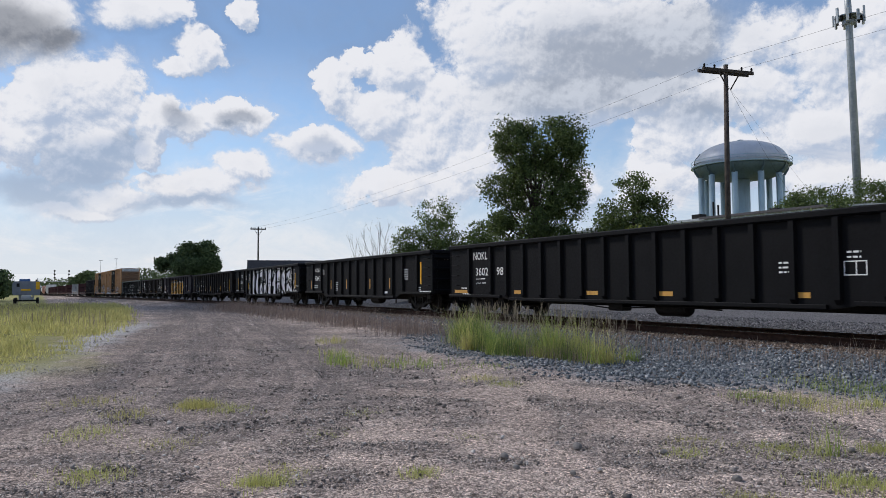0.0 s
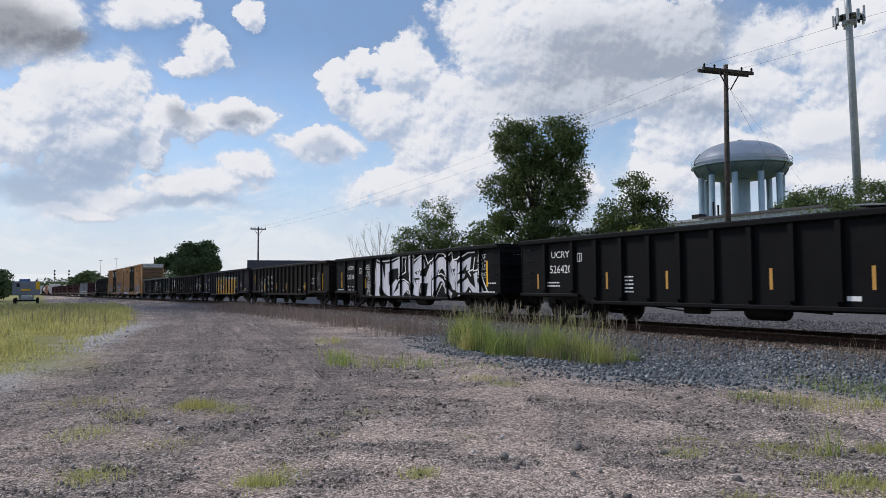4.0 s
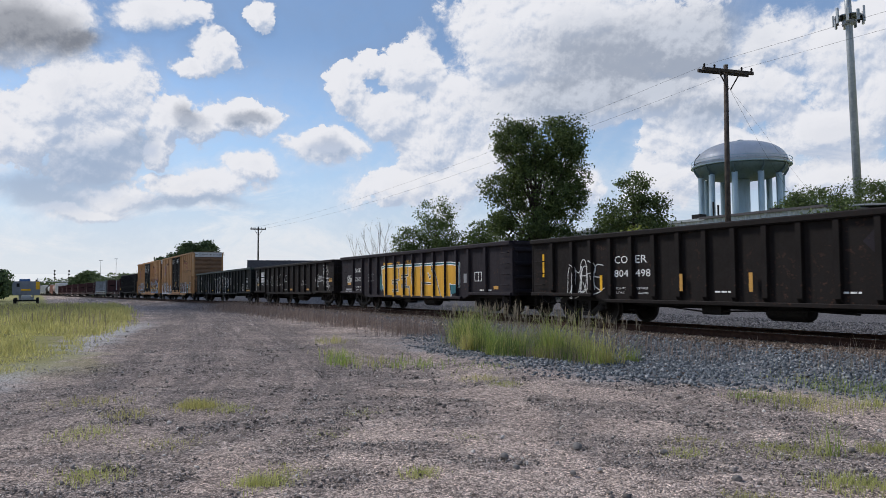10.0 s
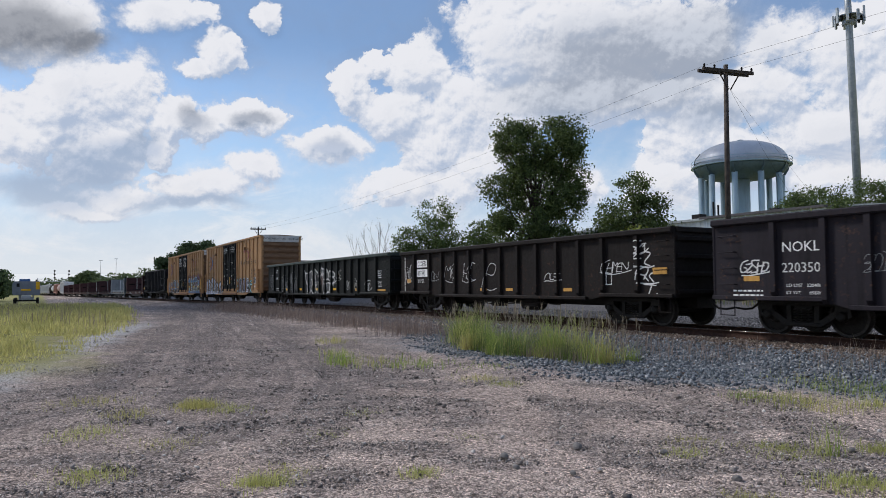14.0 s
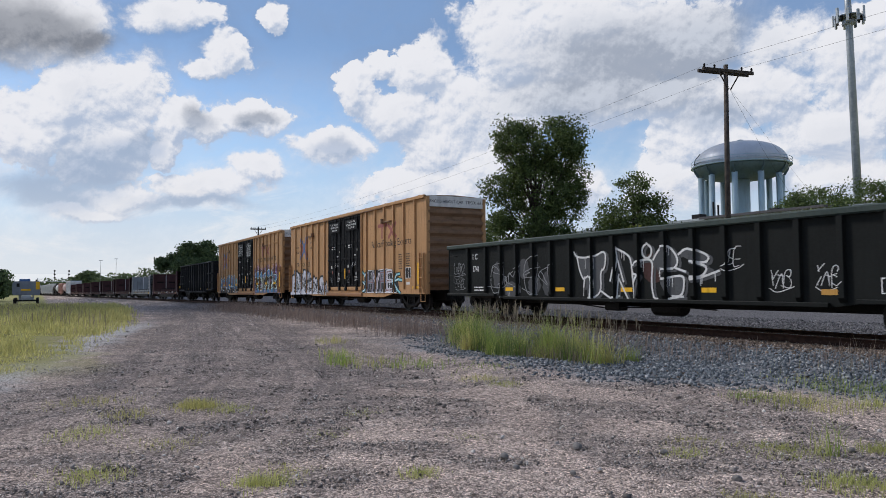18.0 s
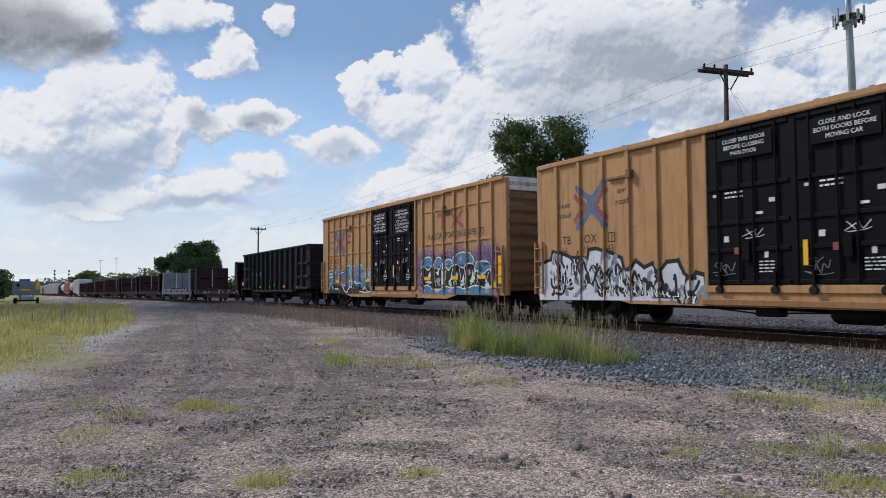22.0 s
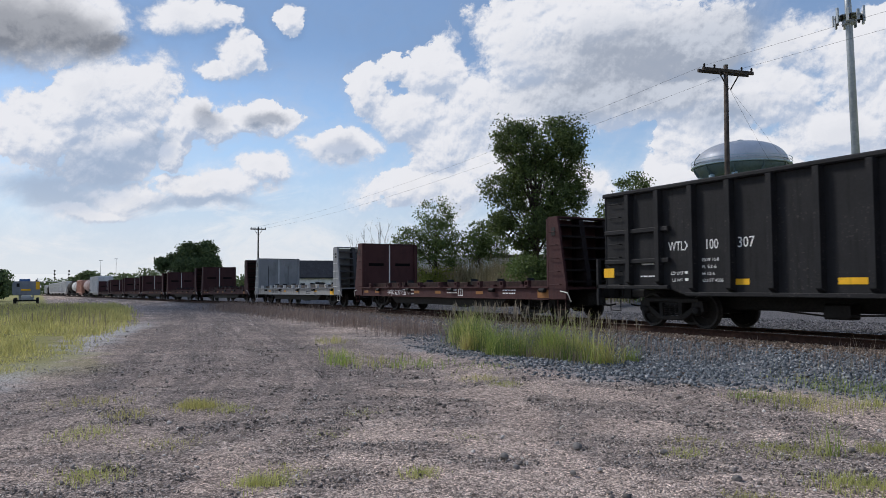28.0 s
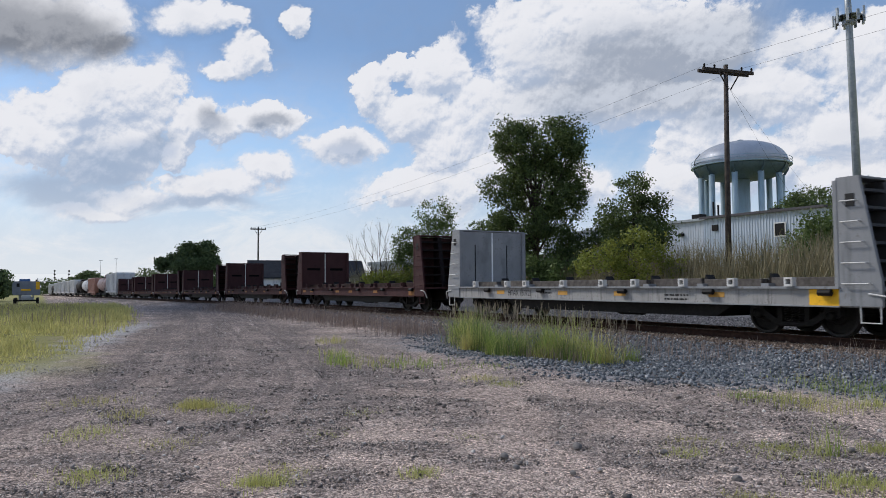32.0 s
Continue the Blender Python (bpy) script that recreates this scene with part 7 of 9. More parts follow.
def tank_car(label, mat, centre, length=14.0):
    car = tagged(new("tank_car"), label, "tank car", "freight cars of the train")
    L = length / 2
    part("tank", Geo().lathe([(0.0, -L), (0.8, -L + 0.1), (1.25, -L + 0.4), (1.45, -L + 0.8), (1.45, L - 0.8), (1.25, L - 0.4), (0.8, L - 0.1), (0.0, L)], 0, 24, (0, 0, 2.65)), mat, car, smooth=True)
    part("dome", Geo().lathe([(0.7, 4.0), (0.7, 4.35), (0.5, 4.5), (0.0, 4.52)], 2, 16), mat, car)
    part("walkway", Geo().box(-1.6, 1.6, -1.3, -0.7, 4.0, 4.05).box(-1.6, 1.6, 0.7, 1.3, 4.0, 4.05), STEEL, car)
    part("band", Geo().lathe([(1.46, -0.1), (1.47, 0.0), (1.46, 0.1)], 0, 24, (L * 0.45, 0, 2.65)), STEEL, car)
    for s in (-1, 1):
        part("saddle", Geo().box(s * (L - 1.6) - 0.5, s * (L - 1.6) + 0.5, -1.2, 1.2, 0.95, 1.9), STEEL, car)
    running_gear(car, length + 1.0, length - 2.6, spin=False)
    CARS.append((car, centre))


def far_cars():
    tan = painted("pale_rust_car_paint", (0.40, 0.22, 0.17), (0.2, 0.1, 0.08), 0.5)
    pale = painted("pale_grey_hopper_paint", (0.50, 0.51, 0.52), (0.25, 0.2, 0.17), 0.5)
    pink = painted("faded_pink_tank_paint", (0.42, 0.30, 0.28), (0.2, 0.12, 0.1), 0.5)
    black = BLACK_WORN
    hopper_car("pale grey covered hopper car", pale, -353.5)
    tank_car("faded pink tank car", pink, -370.5, 13.0)
    hopper_car("rusty red hopper car", tan, -387.0, 14.0, 4.2)
    tank_car("grey tank car with a pink band", pale, -403.5)
    tank_car("black tank car with steel walkway", black, -419.5)
    for k in range(5):
        hopper_car("pale grey covered hopper car", pale, -437.0 - 18.0 * k, 15.0, 4.6)
    tank_car("black tank car with steel walkway", black, -526.0)
    hopper_car("pale grey covered hopper car", pale, -543.0)


for build in (car_plain_long, car_ucry, car_mural, car_coer, car_yellow, car_scrawled, car_long_green, car_box_first, car_box_second, car_tall, flat_cars, far_cars):
    build()


# ---- plants ----
def leaf_material(name, dark, light, glow=0.25):
    m, n, b = material(name)
    r = n.island()
    big = n.noise(n.pos(), 0.6, 3, 0.6)
    col = n.mix(r, dark, light)
    col = n.mix(n.ramp(big, 0.4, 0.65, 0.0, 0.45), col, tuple(v * 0.6 for v in dark))
    m.node_tree.links.new(col, b.inputs["Base Color"])
    b.inputs["Roughness"].default_value = 0.6
    b.inputs["Specular IOR Level"].default_value = 0.25
    t = m.node_tree.nodes.new("ShaderNodeBsdfTranslucent")
    n.put(t.inputs["Color"], n.mix(0.5, col, light))
    mx = m.node_tree.nodes.new("ShaderNodeMixShader")
    mx.inputs[0].default_value = glow
    out = m.node_tree.nodes["Material Output"]
    m.node_tree.links.new(b.outputs[0], mx.inputs[1])
    m.node_tree.links.new(t.outputs[0], mx.inputs[2])
    m.node_tree.links.new(mx.outputs[0], out.inputs["Surface"])
    return m


LEAF_DARK = leaf_material("dark_green_leaves", (0.046, 0.072, 0.026), (0.165, 0.215, 0.066), 0.25)
LEAF_MID = leaf_material("mid_green_leaves", (0.066, 0.104, 0.034), (0.20, 0.265, 0.082))
LEAF_LIME = leaf_material("yellow_green_leaves", (0.13, 0.165, 0.028), (0.36, 0.38, 0.075))
LEAF_FAR = leaf_material("far_green_leaves", (0.065, 0.098, 0.046), (0.18, 0.235, 0.10))
GRASS_GREEN = leaf_material("fresh_grass_blades", (0.170, 0.255, 0.055), (0.48, 0.56, 0.17), 0.4)
GRASS_FIELD = leaf_material("yellowing_grass_blades", (0.28, 0.285, 0.080), (0.72, 0.66, 0.27), 0.45)
GRASS_DRY = leaf_material("dry_brown_weeds", (0.1607, 0.1193, 0.1033), (0.4246, 0.3328, 0.2754), 0.15)
GRASS_REED = leaf_material("pale_reed_grass", (0.130, 0.120, 0.062), (0.40, 0.34, 0.205))
GRASS_GOLD = leaf_material("yellow_green_grass_blades", (0.27, 0.305, 0.080), (0.66, 0.65, 0.25), 0.4)
GRASS_DEEP = leaf_material("deep_green_grass_blades", (0.075, 0.130, 0.034), (0.23, 0.32, 0.085))
STRAW = leaf_material("straw_stalks", (0.20, 0.16, 0.11), (0.42, 0.36, 0.27), 0.15)


def leaves(centres, spread_r, per, size, rng):
    """Small bent leaves in clumps round the given centres."""
    c = np.repeat(np.asarray(centres), per, 0)
    c = c + np.clip(rng.normal(0, 1, c.shape), -1.6, 1.6) * np.repeat(np.asarray(spread_r), per)[:, None] * np.array([1, 1, 0.8])
    n = len(c)
    u = rng.normal(0, 1, (n, 3))
    u /= np.linalg.norm(u, axis=1)[:, None]
    w = np.cross(u, rng.normal(0, 1, (n, 3)))
    w /= np.linalg.norm(w, axis=1)[:, None]
    s = size * rng.uniform(0.6, 1.4, (n, 1))
    V = np.stack([c - u * s, c + w * s * 0.55, c + u * s, c - w * s * 0.55], 1).reshape(-1, 3)
    return V, np.arange(4 * n).reshape(-1, 4)


def tree(name, label, x, y, lobes, clumps, per, size, mat, trunk_r, seed, base=None, clump_r=0.45, limbs=18, turn=YAW):
    """A tree; its lobes are (across, up, half width, half height) seen square to the lot."""
    rng = np.random.default_rng(seed)
    rnd = random.Random(seed)
    z0 = float(ground_z(x, y)) if base is None else base
    root = tagged(new(name), label, name.replace("_", " "))
    root.matrix_world = pose(x, y, z0)
    c, s = math.cos(turn), math.sin(turn)
    area = np.array([a[2] * a[3] for a in lobes])
    pick = rng.choice(len(lobes), clumps, p=area / area.sum())
    cen = []
    for k in pick:
        a, h, rw, rh = lobes[k]
        d = rng.normal(0, 1, 3)
        d /= np.linalg.norm(d)
        q = rng.uniform(0.35, 1.0) ** 0.5
        a2, dep, hh = a + d[0] * rw * q, d[1] * rw * q, h + d[2] * rh * q
        cen.append((c * a2 - s * dep, s * a2 + c * dep, hh))
    cen = np.array(cen)
    V, F = leaves(cen, rng.uniform(0.6, 1.3, clumps) * clump_r, per, size, rng)
    part("crown", sheet("crown", V, F, mat), None, root)
    top = max(h + rh * 0.6 for a, h, rw, rh in lobes)
    g = Geo().tube([(0, 0, -0.2), (0.05, 0.02, top * 0.3), (-0.04, 0.05, top * 0.6), (0.03, 0, top * 0.9)], trunk_r, 8, trunk_r * 0.25)
    part("trunk", g, BARK, root, smooth=True)
    for k in range(limbs):
        e = Vector(cen[rnd.randrange(clumps)])
        zs = min(e.z * 0.75, top * 0.8) * rnd.uniform(0.5, 0.95)
        mid = Vector((e.x * 0.5, e.y * 0.5, (zs + e.z) / 2 + 0.15))
        part("limb", Geo().tube([(0, 0, zs), mid, e], trunk_r * 0.32, 5, trunk_r * 0.06), BARK, root)
    return root


def woods(name, label, spots, mat, per, size, seed, kind="stuff"):
    """A far mass of foliage: spots are (x, y, z, radius)."""
    rng = np.random.default_rng(seed)
    sp = np.array(spots)
    V, F = leaves(sp[:, :3], sp[:, 3], per, size, rng)
    ob = new(name, sheet(name, V, F, mat))
    return tagged(ob, label, "trees", kind=kind)


def blades(x, y, h, w, bend, rng, z=None):
    """Bent grass blades, as arrays."""
    n = len(x)
    z = ground_z(x, y) if z is None else z
    a = rng.uniform(0, 2 * math.pi, n)
    lean = rng.uniform(0, 1, n) * bend * h
    b = a + rng.uniform(-0.6, 0.6, n)
    dx, dy = np.cos(b) * lean, np.sin(b) * lean
    sx, sy = -np.sin(a) * w / 2, np.cos(a) * w / 2
    P = []
    for k, f, wf in ((0.0, 0.0, 1.0), (0.55, 0.30, 0.85), (1.0, 1.0, 0.12)):
        cx, cy, cz = x + dx * f, y + dy * f, z - 0.02 + h * k * (1 - 0.15 * k * bend)
        P += [np.stack([cx - sx * wf, cy - sy * wf, cz], -1), np.stack([cx + sx * wf, cy + sy * wf, cz], -1)]
    V = np.stack(P, 1).reshape(-1, 3)
    i = np.arange(n)[:, None] * 6
    F = np.concatenate([i + np.array([[0, 1, 3, 2]]), i + np.array([[2, 3, 5, 4]])])
    return V, F


def grass(name, label, x, y, h, w, bend, mat, seed, category="grass"):
    rng = np.random.default_rng(seed)
    V, F = blades(np.asarray(x), np.asarray(y), np.asarray(h), w, bend, rng)
    return tagged(new(name, sheet(name, V, F, mat)), label, category, kind="stuff")


# ---- behind the line ----
def build_trees():
    tree("broadleaf_tree", "tall dark green broadleaf tree behind the track", -40.2, 13.8,
         [(-1.1, 9.8, 1.9, 2.0), (0.9, 10.0, 2.2, 2.1), (2.0, 9.2, 1.3, 1.9), (-2.2, 7.0, 1.5, 1.3), (0.4, 7.0, 2.7, 2.2), (2.2, 6.2, 1.4, 1.9), (-1.0, 4.6, 2.5, 1.6), (1.0, 3.2, 2.2, 1.6), (-2.3, 4.6, 1.0, 0.8), (2.5, 10.7, 1.1, 1.2), (-1.7, 10.6, 1.2, 1.2), (2.9, 8.0, 0.8, 1.4)],
         680, 78, 0.088, LEAF_DARK, 0.26, 3, clump_r=0.30, limbs=40)
    tree("young_tree", "young open-crowned tree with thin green leaves", -52.7, 12.8,
         [(0.0, 6.6, 1.5, 1.3), (0.3, 5.0, 1.7, 1.3), (-1.6, 4.2, 1.0, 1.2), (0.6, 3.4, 1.7, 1.3), (-2.6, 4.4, 0.8, 0.9), (-2.2, 2.9, 1.2, 1.0)], 230, 60, 0.085, LEAF_MID, 0.12, 4, clump_r=0.33)
    tree("young_tree", "low spreading tree with sparse pale leaves", -52.0, 16.6,
         [(0.3, 4.6, 1.3, 1.0), (-0.4, 3.4, 1.6, 1.0), (1.2, 3.2, 1.2, 0.9)], 110, 46, 0.10, LEAF_MID, 0.10, 5, clump_r=0.38)
    tree("young_tree", "small bushy tree with dark green leaves", -33.1, 16.0,
         [(0.1, 5.9, 1.0, 1.2), (0.9, 4.8, 1.2, 0.9), (-1.0, 4.4, 1.3, 0.9), (0.2, 3.2, 2.0, 1.3), (1.4, 3.4, 0.9, 0.9)], 190, 62, 0.085, LEAF_DARK, 0.10, 6, clump_r=0.30)
    tree("bush", "yellow-green leafy bush among the reeds", -29.2, 12.2, [(0.2, 3.3, 0.5, 0.8), (-0.9, 2.5, 0.7, 0.9), (1.1, 2.7, 0.6, 1.0), (-2.2, 1.9, 0.8, 0.8), (2.1, 1.8, 0.8, 0.8), (0.1, 1.8, 1.0, 0.9)], 95, 50, 0.085, LEAF_LIME, 0.06, 7, clump_r=0.28, limbs=8)
    tree("bush", "low green bush at the foot of the tall tree", -37.0, 13.0, [(0.0, 1.3, 1.6, 1.0), (-2.0, 1.5, 1.3, 1.0), (1.6, 1.4, 1.0, 0.9)], 90, 60, 0.10, LEAF_MID, 0.06, 8, clump_r=0.3, limbs=8)
    tree("bush", "tall dark bush beside the metal building", -24.6, 25.0, [(0.0, 3.0, 1.5, 1.2), (-2.2, 2.2, 1.4, 1.1), (2.0, 2.6, 1.6, 1.3), (-1.0, 4.0, 0.8, 0.9)], 170, 60, 0.085, LEAF_DARK, 0.08, 9, clump_r=0.34, limbs=10)
    tree("bush", "round green bush under the bare tree", -53.5, 9.5, [(0.0, 1.8, 1.3, 1.0), (1.8, 1.6, 1.2, 0.9), (3.4, 1.9, 1.0, 0.9), (-2.0, 1.5, 1.0, 0.8)], 90, 60, 0.10, LEAF_LIME, 0.06, 10, clump_r=0.32, limbs=8)
    tree("bush", "dark green thicket between the trees", -38.3, 17.5, [(0.0, 2.6, 1.6, 1.6), (-1.8, 2.2, 1.4, 1.4), (1.9, 2.8, 1.3, 1.5), (0.8, 4.0, 0.9, 0.9)], 120, 55, 0.11, LEAF_DARK, 0.07, 12, clump_r=0.4, limbs=8)
    tree("bush", "tangled green bush standing in the reeds", -24.2, 21.0, [(0.0, 2.6, 1.1, 1.2), (-1.5, 1.9, 0.9, 0.9), (1.6, 2.6, 1.0, 1.3), (2.4, 1.8, 0.9, 0.9)], 100, 55, 0.09, LEAF_MID, 0.06, 11, clump_r=0.34, limbs=10)
    for k, (x, y, w, h) in enumerate(((-48.2, 66.0, 3.6, 12.0), (-52.5, 63.6, 3.2, 11.6), (-43.0, 68.0, 3.6, 12.0), (-46.0, 50.5, 1.8, 9.6))):
        tree("broadleaf_tree", "dark green tree behind the metal building", x, y, [(0, h - 2.4, w, 2.2), (w * 0.6, h - 4.2, w, 2.0), (-w * 0.6, h - 4.6, w, 2.0)], 210, 60, 0.13, LEAF_DARK, 0.2, 20 + k, clump_r=0.55, limbs=8)
    # left distance
    tree("broadleaf_tree", "wide dark green tree beyond the yard", -167.0, 13.5, [(-0.8, 9.0, 2.2, 1.3), (2.8, 9.2, 1.9, 1.4), (-3.4, 7.0, 2.0, 1.5), (0.0, 5.6, 4.6, 2.4), (4.2, 6.2, 1.5, 2.0), (-6.6, 6.0, 1.3, 1.2)], 420, 60, 0.26, LEAF_FAR, 0.5, 30, clump_r=0.6, limbs=10)
    tree("broadleaf_tree", "round dark tree far along the line", -299.7, -0.6, [(0, 6.2, 3.6, 2.4), (3.0, 4.5, 3.6, 2.2), (-3.2, 4.2, 3.4, 2.2)], 150, 45, 0.55, LEAF_FAR, 0.5, 31, clump_r=0.8, limbs=4)
    tree("broadleaf_tree", "dark tree at the edge of the grass lot", -150.0, -24.0, [(0, 4.4, 2.6, 1.4), (-3.5, 4.2, 3.0, 1.6), (1.0, 2.4, 3.0, 1.6), (2.0, 3.4, 1.4, 1.2)], 150, 45, 0.35, LEAF_FAR, 0.3, 32, clump_r=0.55, limbs=4)
    # a dead tree of bare branches
    root = tagged(new("bare_tree"), "leafless grey dead tree with thin branches", "tree")
    root.matrix_world = pose(-54.9, 8.4, float(ground_z(-54.9, 8.4)))
    rnd = random.Random(7)
    c, s = math.cos(YAW), math.sin(YAW)

    def twig(p, d, length, r, depth):
        pts, q = [p], p
        for k in range(3):
            d = (d + Vector((rnd.uniform(-0.22, 0.22), rnd.uniform(-0.22, 0.22), rnd.uniform(-0.05, 0.16)))).normalized()
            q = q + d * length / 3
            pts.append(q)
        part("branch", Geo().tube(pts, r, 5, r * 0.45), BARK, root)
        if depth:
            for k in range(3 if depth > 1 else 4):
                a = rnd.randrange(1, 4)
                twig(pts[a], (d + Vector((rnd.uniform(-0.6, 0.6), rnd.uniform(-0.6, 0.6), rnd.uniform(0.1, 0.7)))).normalized(), length * rnd.uniform(0.5, 0.75), r * 0.5, depth - 1)
    for lx, up, ln in ((-0.42, 1.0, 3.6), (0.22, 1.0, 4.3), (0.42, 0.9, 3.4), (-0.12, 1.0, 4.1), (0.08, 1.0, 3.8), (-0.28, 1.0, 3.2)):
        twig(Vector((0, 0, -0.1)), Vector((c * lx, s * lx, up)).normalized(), ln * 0.86, 0.05, 3)
    # distance all round
    rng = np.random.default_rng(41)
    spots = []
    for a in np.linspace(-0.75, 0.85, 420):
        r = 520 + 120 * math.sin(a * 9) + rng.uniform(-40, 40)
        ang = YAW - a
        x, y = EYE[0] - math.sin(ang) * r, EYE[1] + math.cos(ang) * r
        z = float(ground_z(x, y))
        hi = 6 + 3 * math.sin(a * 23) + rng.uniform(-1, 1.5)
        spots += [(x, y, z + hi * f, 2.6) for f in (0.2, 0.5, 0.8)]
    woods("backdrop_woods", "far line of dark green woods", spots, LEAF_FAR, 26, 1.3, 42, "structure")
    hedge = [(-235 + rng.uniform(-6, 6), -3 + k * 0.55, float(ground_z(-235, -3 + k * 0.55)) + rng.uniform(1, 5.5), 1.4) for k in range(70)]
    woods("hedge", "dark hedge of bushes beyond the yard", hedge, LEAF_FAR, 110, 0.40, 43)


build_trees()


def build_reeds():
    rng = np.random.default_rng(51)
    n = 32000
    x = rng.uniform(-75, -12, n)
    y = track_y(x) + 11.3 + rng.gamma(2.0, 2.9, n)
    keep = rng.uniform(0, 1, n) < 0.35 + 0.65 * (np.sin(x * 0.7 + 2 * np.sin(y)) > -0.3)
    x, y = x[keep], y[keep]
    h = rng.uniform(0.8, 2.5, len(x)) * np.clip(0.5 + (y - track_y(x) - 11.3) / 5, 0.5, 1.25)
    grass("reeds", "tall pale reed grass on the bank behind the track", x, y, h, 0.035, 0.45, GRASS_REED, 52, "reeds")
    n = 9000
    x = rng.uniform(-75, -12, n)
    y = track_y(x) + 11.5 + rng.uniform(0, 9, n)
    grass("bank_grass", "green grass under the reeds on the bank", x, y, rng.uniform(0.4, 1.0, n), 0.04, 0.5, LEAF_MID, 53)


build_reeds()


def guy_wire():
    """A stay wire of the pole with its yellow guard."""
    g = tagged(new("guy_wire"), "steel stay wire with a yellow plastic guard", "guy wire")
    foot, head = Vector((-16.6, 13.0, 0.75)), Vector((-26.6, 16.6, 12.2))
    part("cable", Geo().tube([foot, Vector((-17.9, 13.06, 3.0)), head], 0.004, 5), STEEL, g)
    part("guard", Geo().tube([Vector((-16.75, 13.0, 1.25)), Vector((-17.72, 13.05, 2.75))], 0.045, 8), YELLOW, g, "yellow plastic guard")


def utility_pole(label, x, y, height, arm, z0, lean=0.0):
    p = tagged(new("utility_pole"), label, "utility pole", "poles along the line")
    p.matrix_world = pose(x, y, z0, 0, lean, 0)
    part("pole", Geo().tube([(0, 0, -0.3), (0, 0, height)], 0.17, 10, 0.115), POLE_WOOD, p, smooth=True)
    a = part("crossarm", Geo().box(-arm / 2, arm / 2, -0.26, -0.13, height - 0.46, height - 0.28, 0.012), POLE_WOOD, p, at=pose(0, 0, 0, 0, 0, 78))
    part("crossarm", Geo().box(-arm / 2, arm / 2, 0.13, 0.26, height - 0.46, height - 0.28, 0.012), POLE_WOOD, p, at=pose(0, 0, 0, 0, 0, 78))
    part("pole_cap", Geo().lathe([(0.13, height - 0.02), (0.13, height + 0.03), (0.0, height + 0.09)], 2, 10), GALV, p)
    for e in (-1, 1):
        part("arm_brace", Geo().box(-0.03, 0.03, -0.30, -0.26, 0, 1.15), POLE_WOOD, a, at=pose(e * 0.06, 0, height - 1.42, 0, e * 33, 0))
        part("insulator", Geo().lathe([(0.03, 0), (0.06, 0.05), (0.045, 0.09), (0.065, 0.14), (0.03, 0.2), (0.0, 0.21)], 2, 10, (e * (arm / 2 - 0.1), -0.195, height - 0.28)), STEEL, a)
        part("insulator", Geo().lathe([(0.03, 0), (0.06, 0.05), (0.045, 0.09), (0.065, 0.14), (0.03, 0.2), (0.0, 0.21)], 2, 10, (e * (arm / 2 - 0.75), -0.195, height - 0.28)), STEEL, a)
    return p


def wire(label, a, b, sag, r=0.006):
    a, b = Vector(a), Vector(b)
    pts = [a.lerp(b, k / 14) - Vector((0, 0, sag * 4 * (k / 14) * (1 - k / 14))) for k in range(15)]
    ob = new("power_line", Geo().tube(pts, r, 5).mesh("power_line", STEEL))
    return tagged(ob, label, "power line", "overhead wires")


def build_utilities():
    guy_wire()
    utility_pole("brown wooden utility pole with a crossarm behind the track", -26.6, 16.6, 12.3, 3.25, 0.75, 0.6)
    utility_pole("thin wooden utility pole with one crossarm", -123.5, 16.6, 12.6, 2.6, -1.4)
    for dy in (-1.15, 1.15):
        wire("thin overhead power line along the track", (-26.6 + dy * 0.2, 16.6 + dy, 13.0), (-123.5 + dy * 0.2, 16.6 + dy, 11.0), 1.1)
        wire("thin overhead power line along the track", (-26.6 + dy * 0.2, 16.6 + dy, 13.0), (45.0, 16.6 + dy, 13.0), 0.6)
    wire("thin service wire from the pole to the building", (-26.6, 16.6, 12.4), (-41.0, 44.0, 7.9), 0.5, 0.007)
    # telecommunications mast
    m = tagged(new("cell_tower"), "tall grey steel monopole with antenna panels", "cell tower")
    m.matrix_world = pose(-51.2, 70.0, 1.0, 0, -1.1, 0)
    part("pole", Geo().tube([(0, 0, -0.5), (0, 0, 33.5), (0, 0, 37.5)], 0.52, 14, 0.28), GALV, m, smooth=True)
    part("collar", Geo().lathe([(0.45, 31.6), (0.7, 31.7), (0.7, 32.2), (0.45, 32.3)], 2, 14), GALV, m)
    part("ring_frame", Geo().lathe([(1.35, 32.6), (1.45, 32.6), (1.45, 32.72), (1.35, 32.72)], 2, 12), GALV, m)
    for k in range(9):
        a = k * 2 * math.pi / 9 + 0.3
        r = 1.7
        part("antenna_panel", Geo().box(-0.17, 0.17, -0.10, 0.10, 31.7, 33.6 - 0.3 * (k % 3), 0.03), DIRTY_WHITE if k % 2 else GALV, m, at=pose(r * math.cos(a), r * math.sin(a), 0, 0, 0, math.degrees(a) + 90))
        part("support_arm", Geo().tube([(0.4 * math.cos(a), 0.4 * math.sin(a), 32.4), (r * math.cos(a), r * math.sin(a), 32.6)], 0.05, 6), GALV, m)
        part("radio_unit", Geo().box(-0.14, 0.14, -0.1, 0.1, 32.0, 32.6, 0.02), STEEL, m, at=pose(1.35 * math.cos(a + 0.2), 1.35 * math.sin(a + 0.2), 0, 0, 0, math.degrees(a)))


build_utilities()


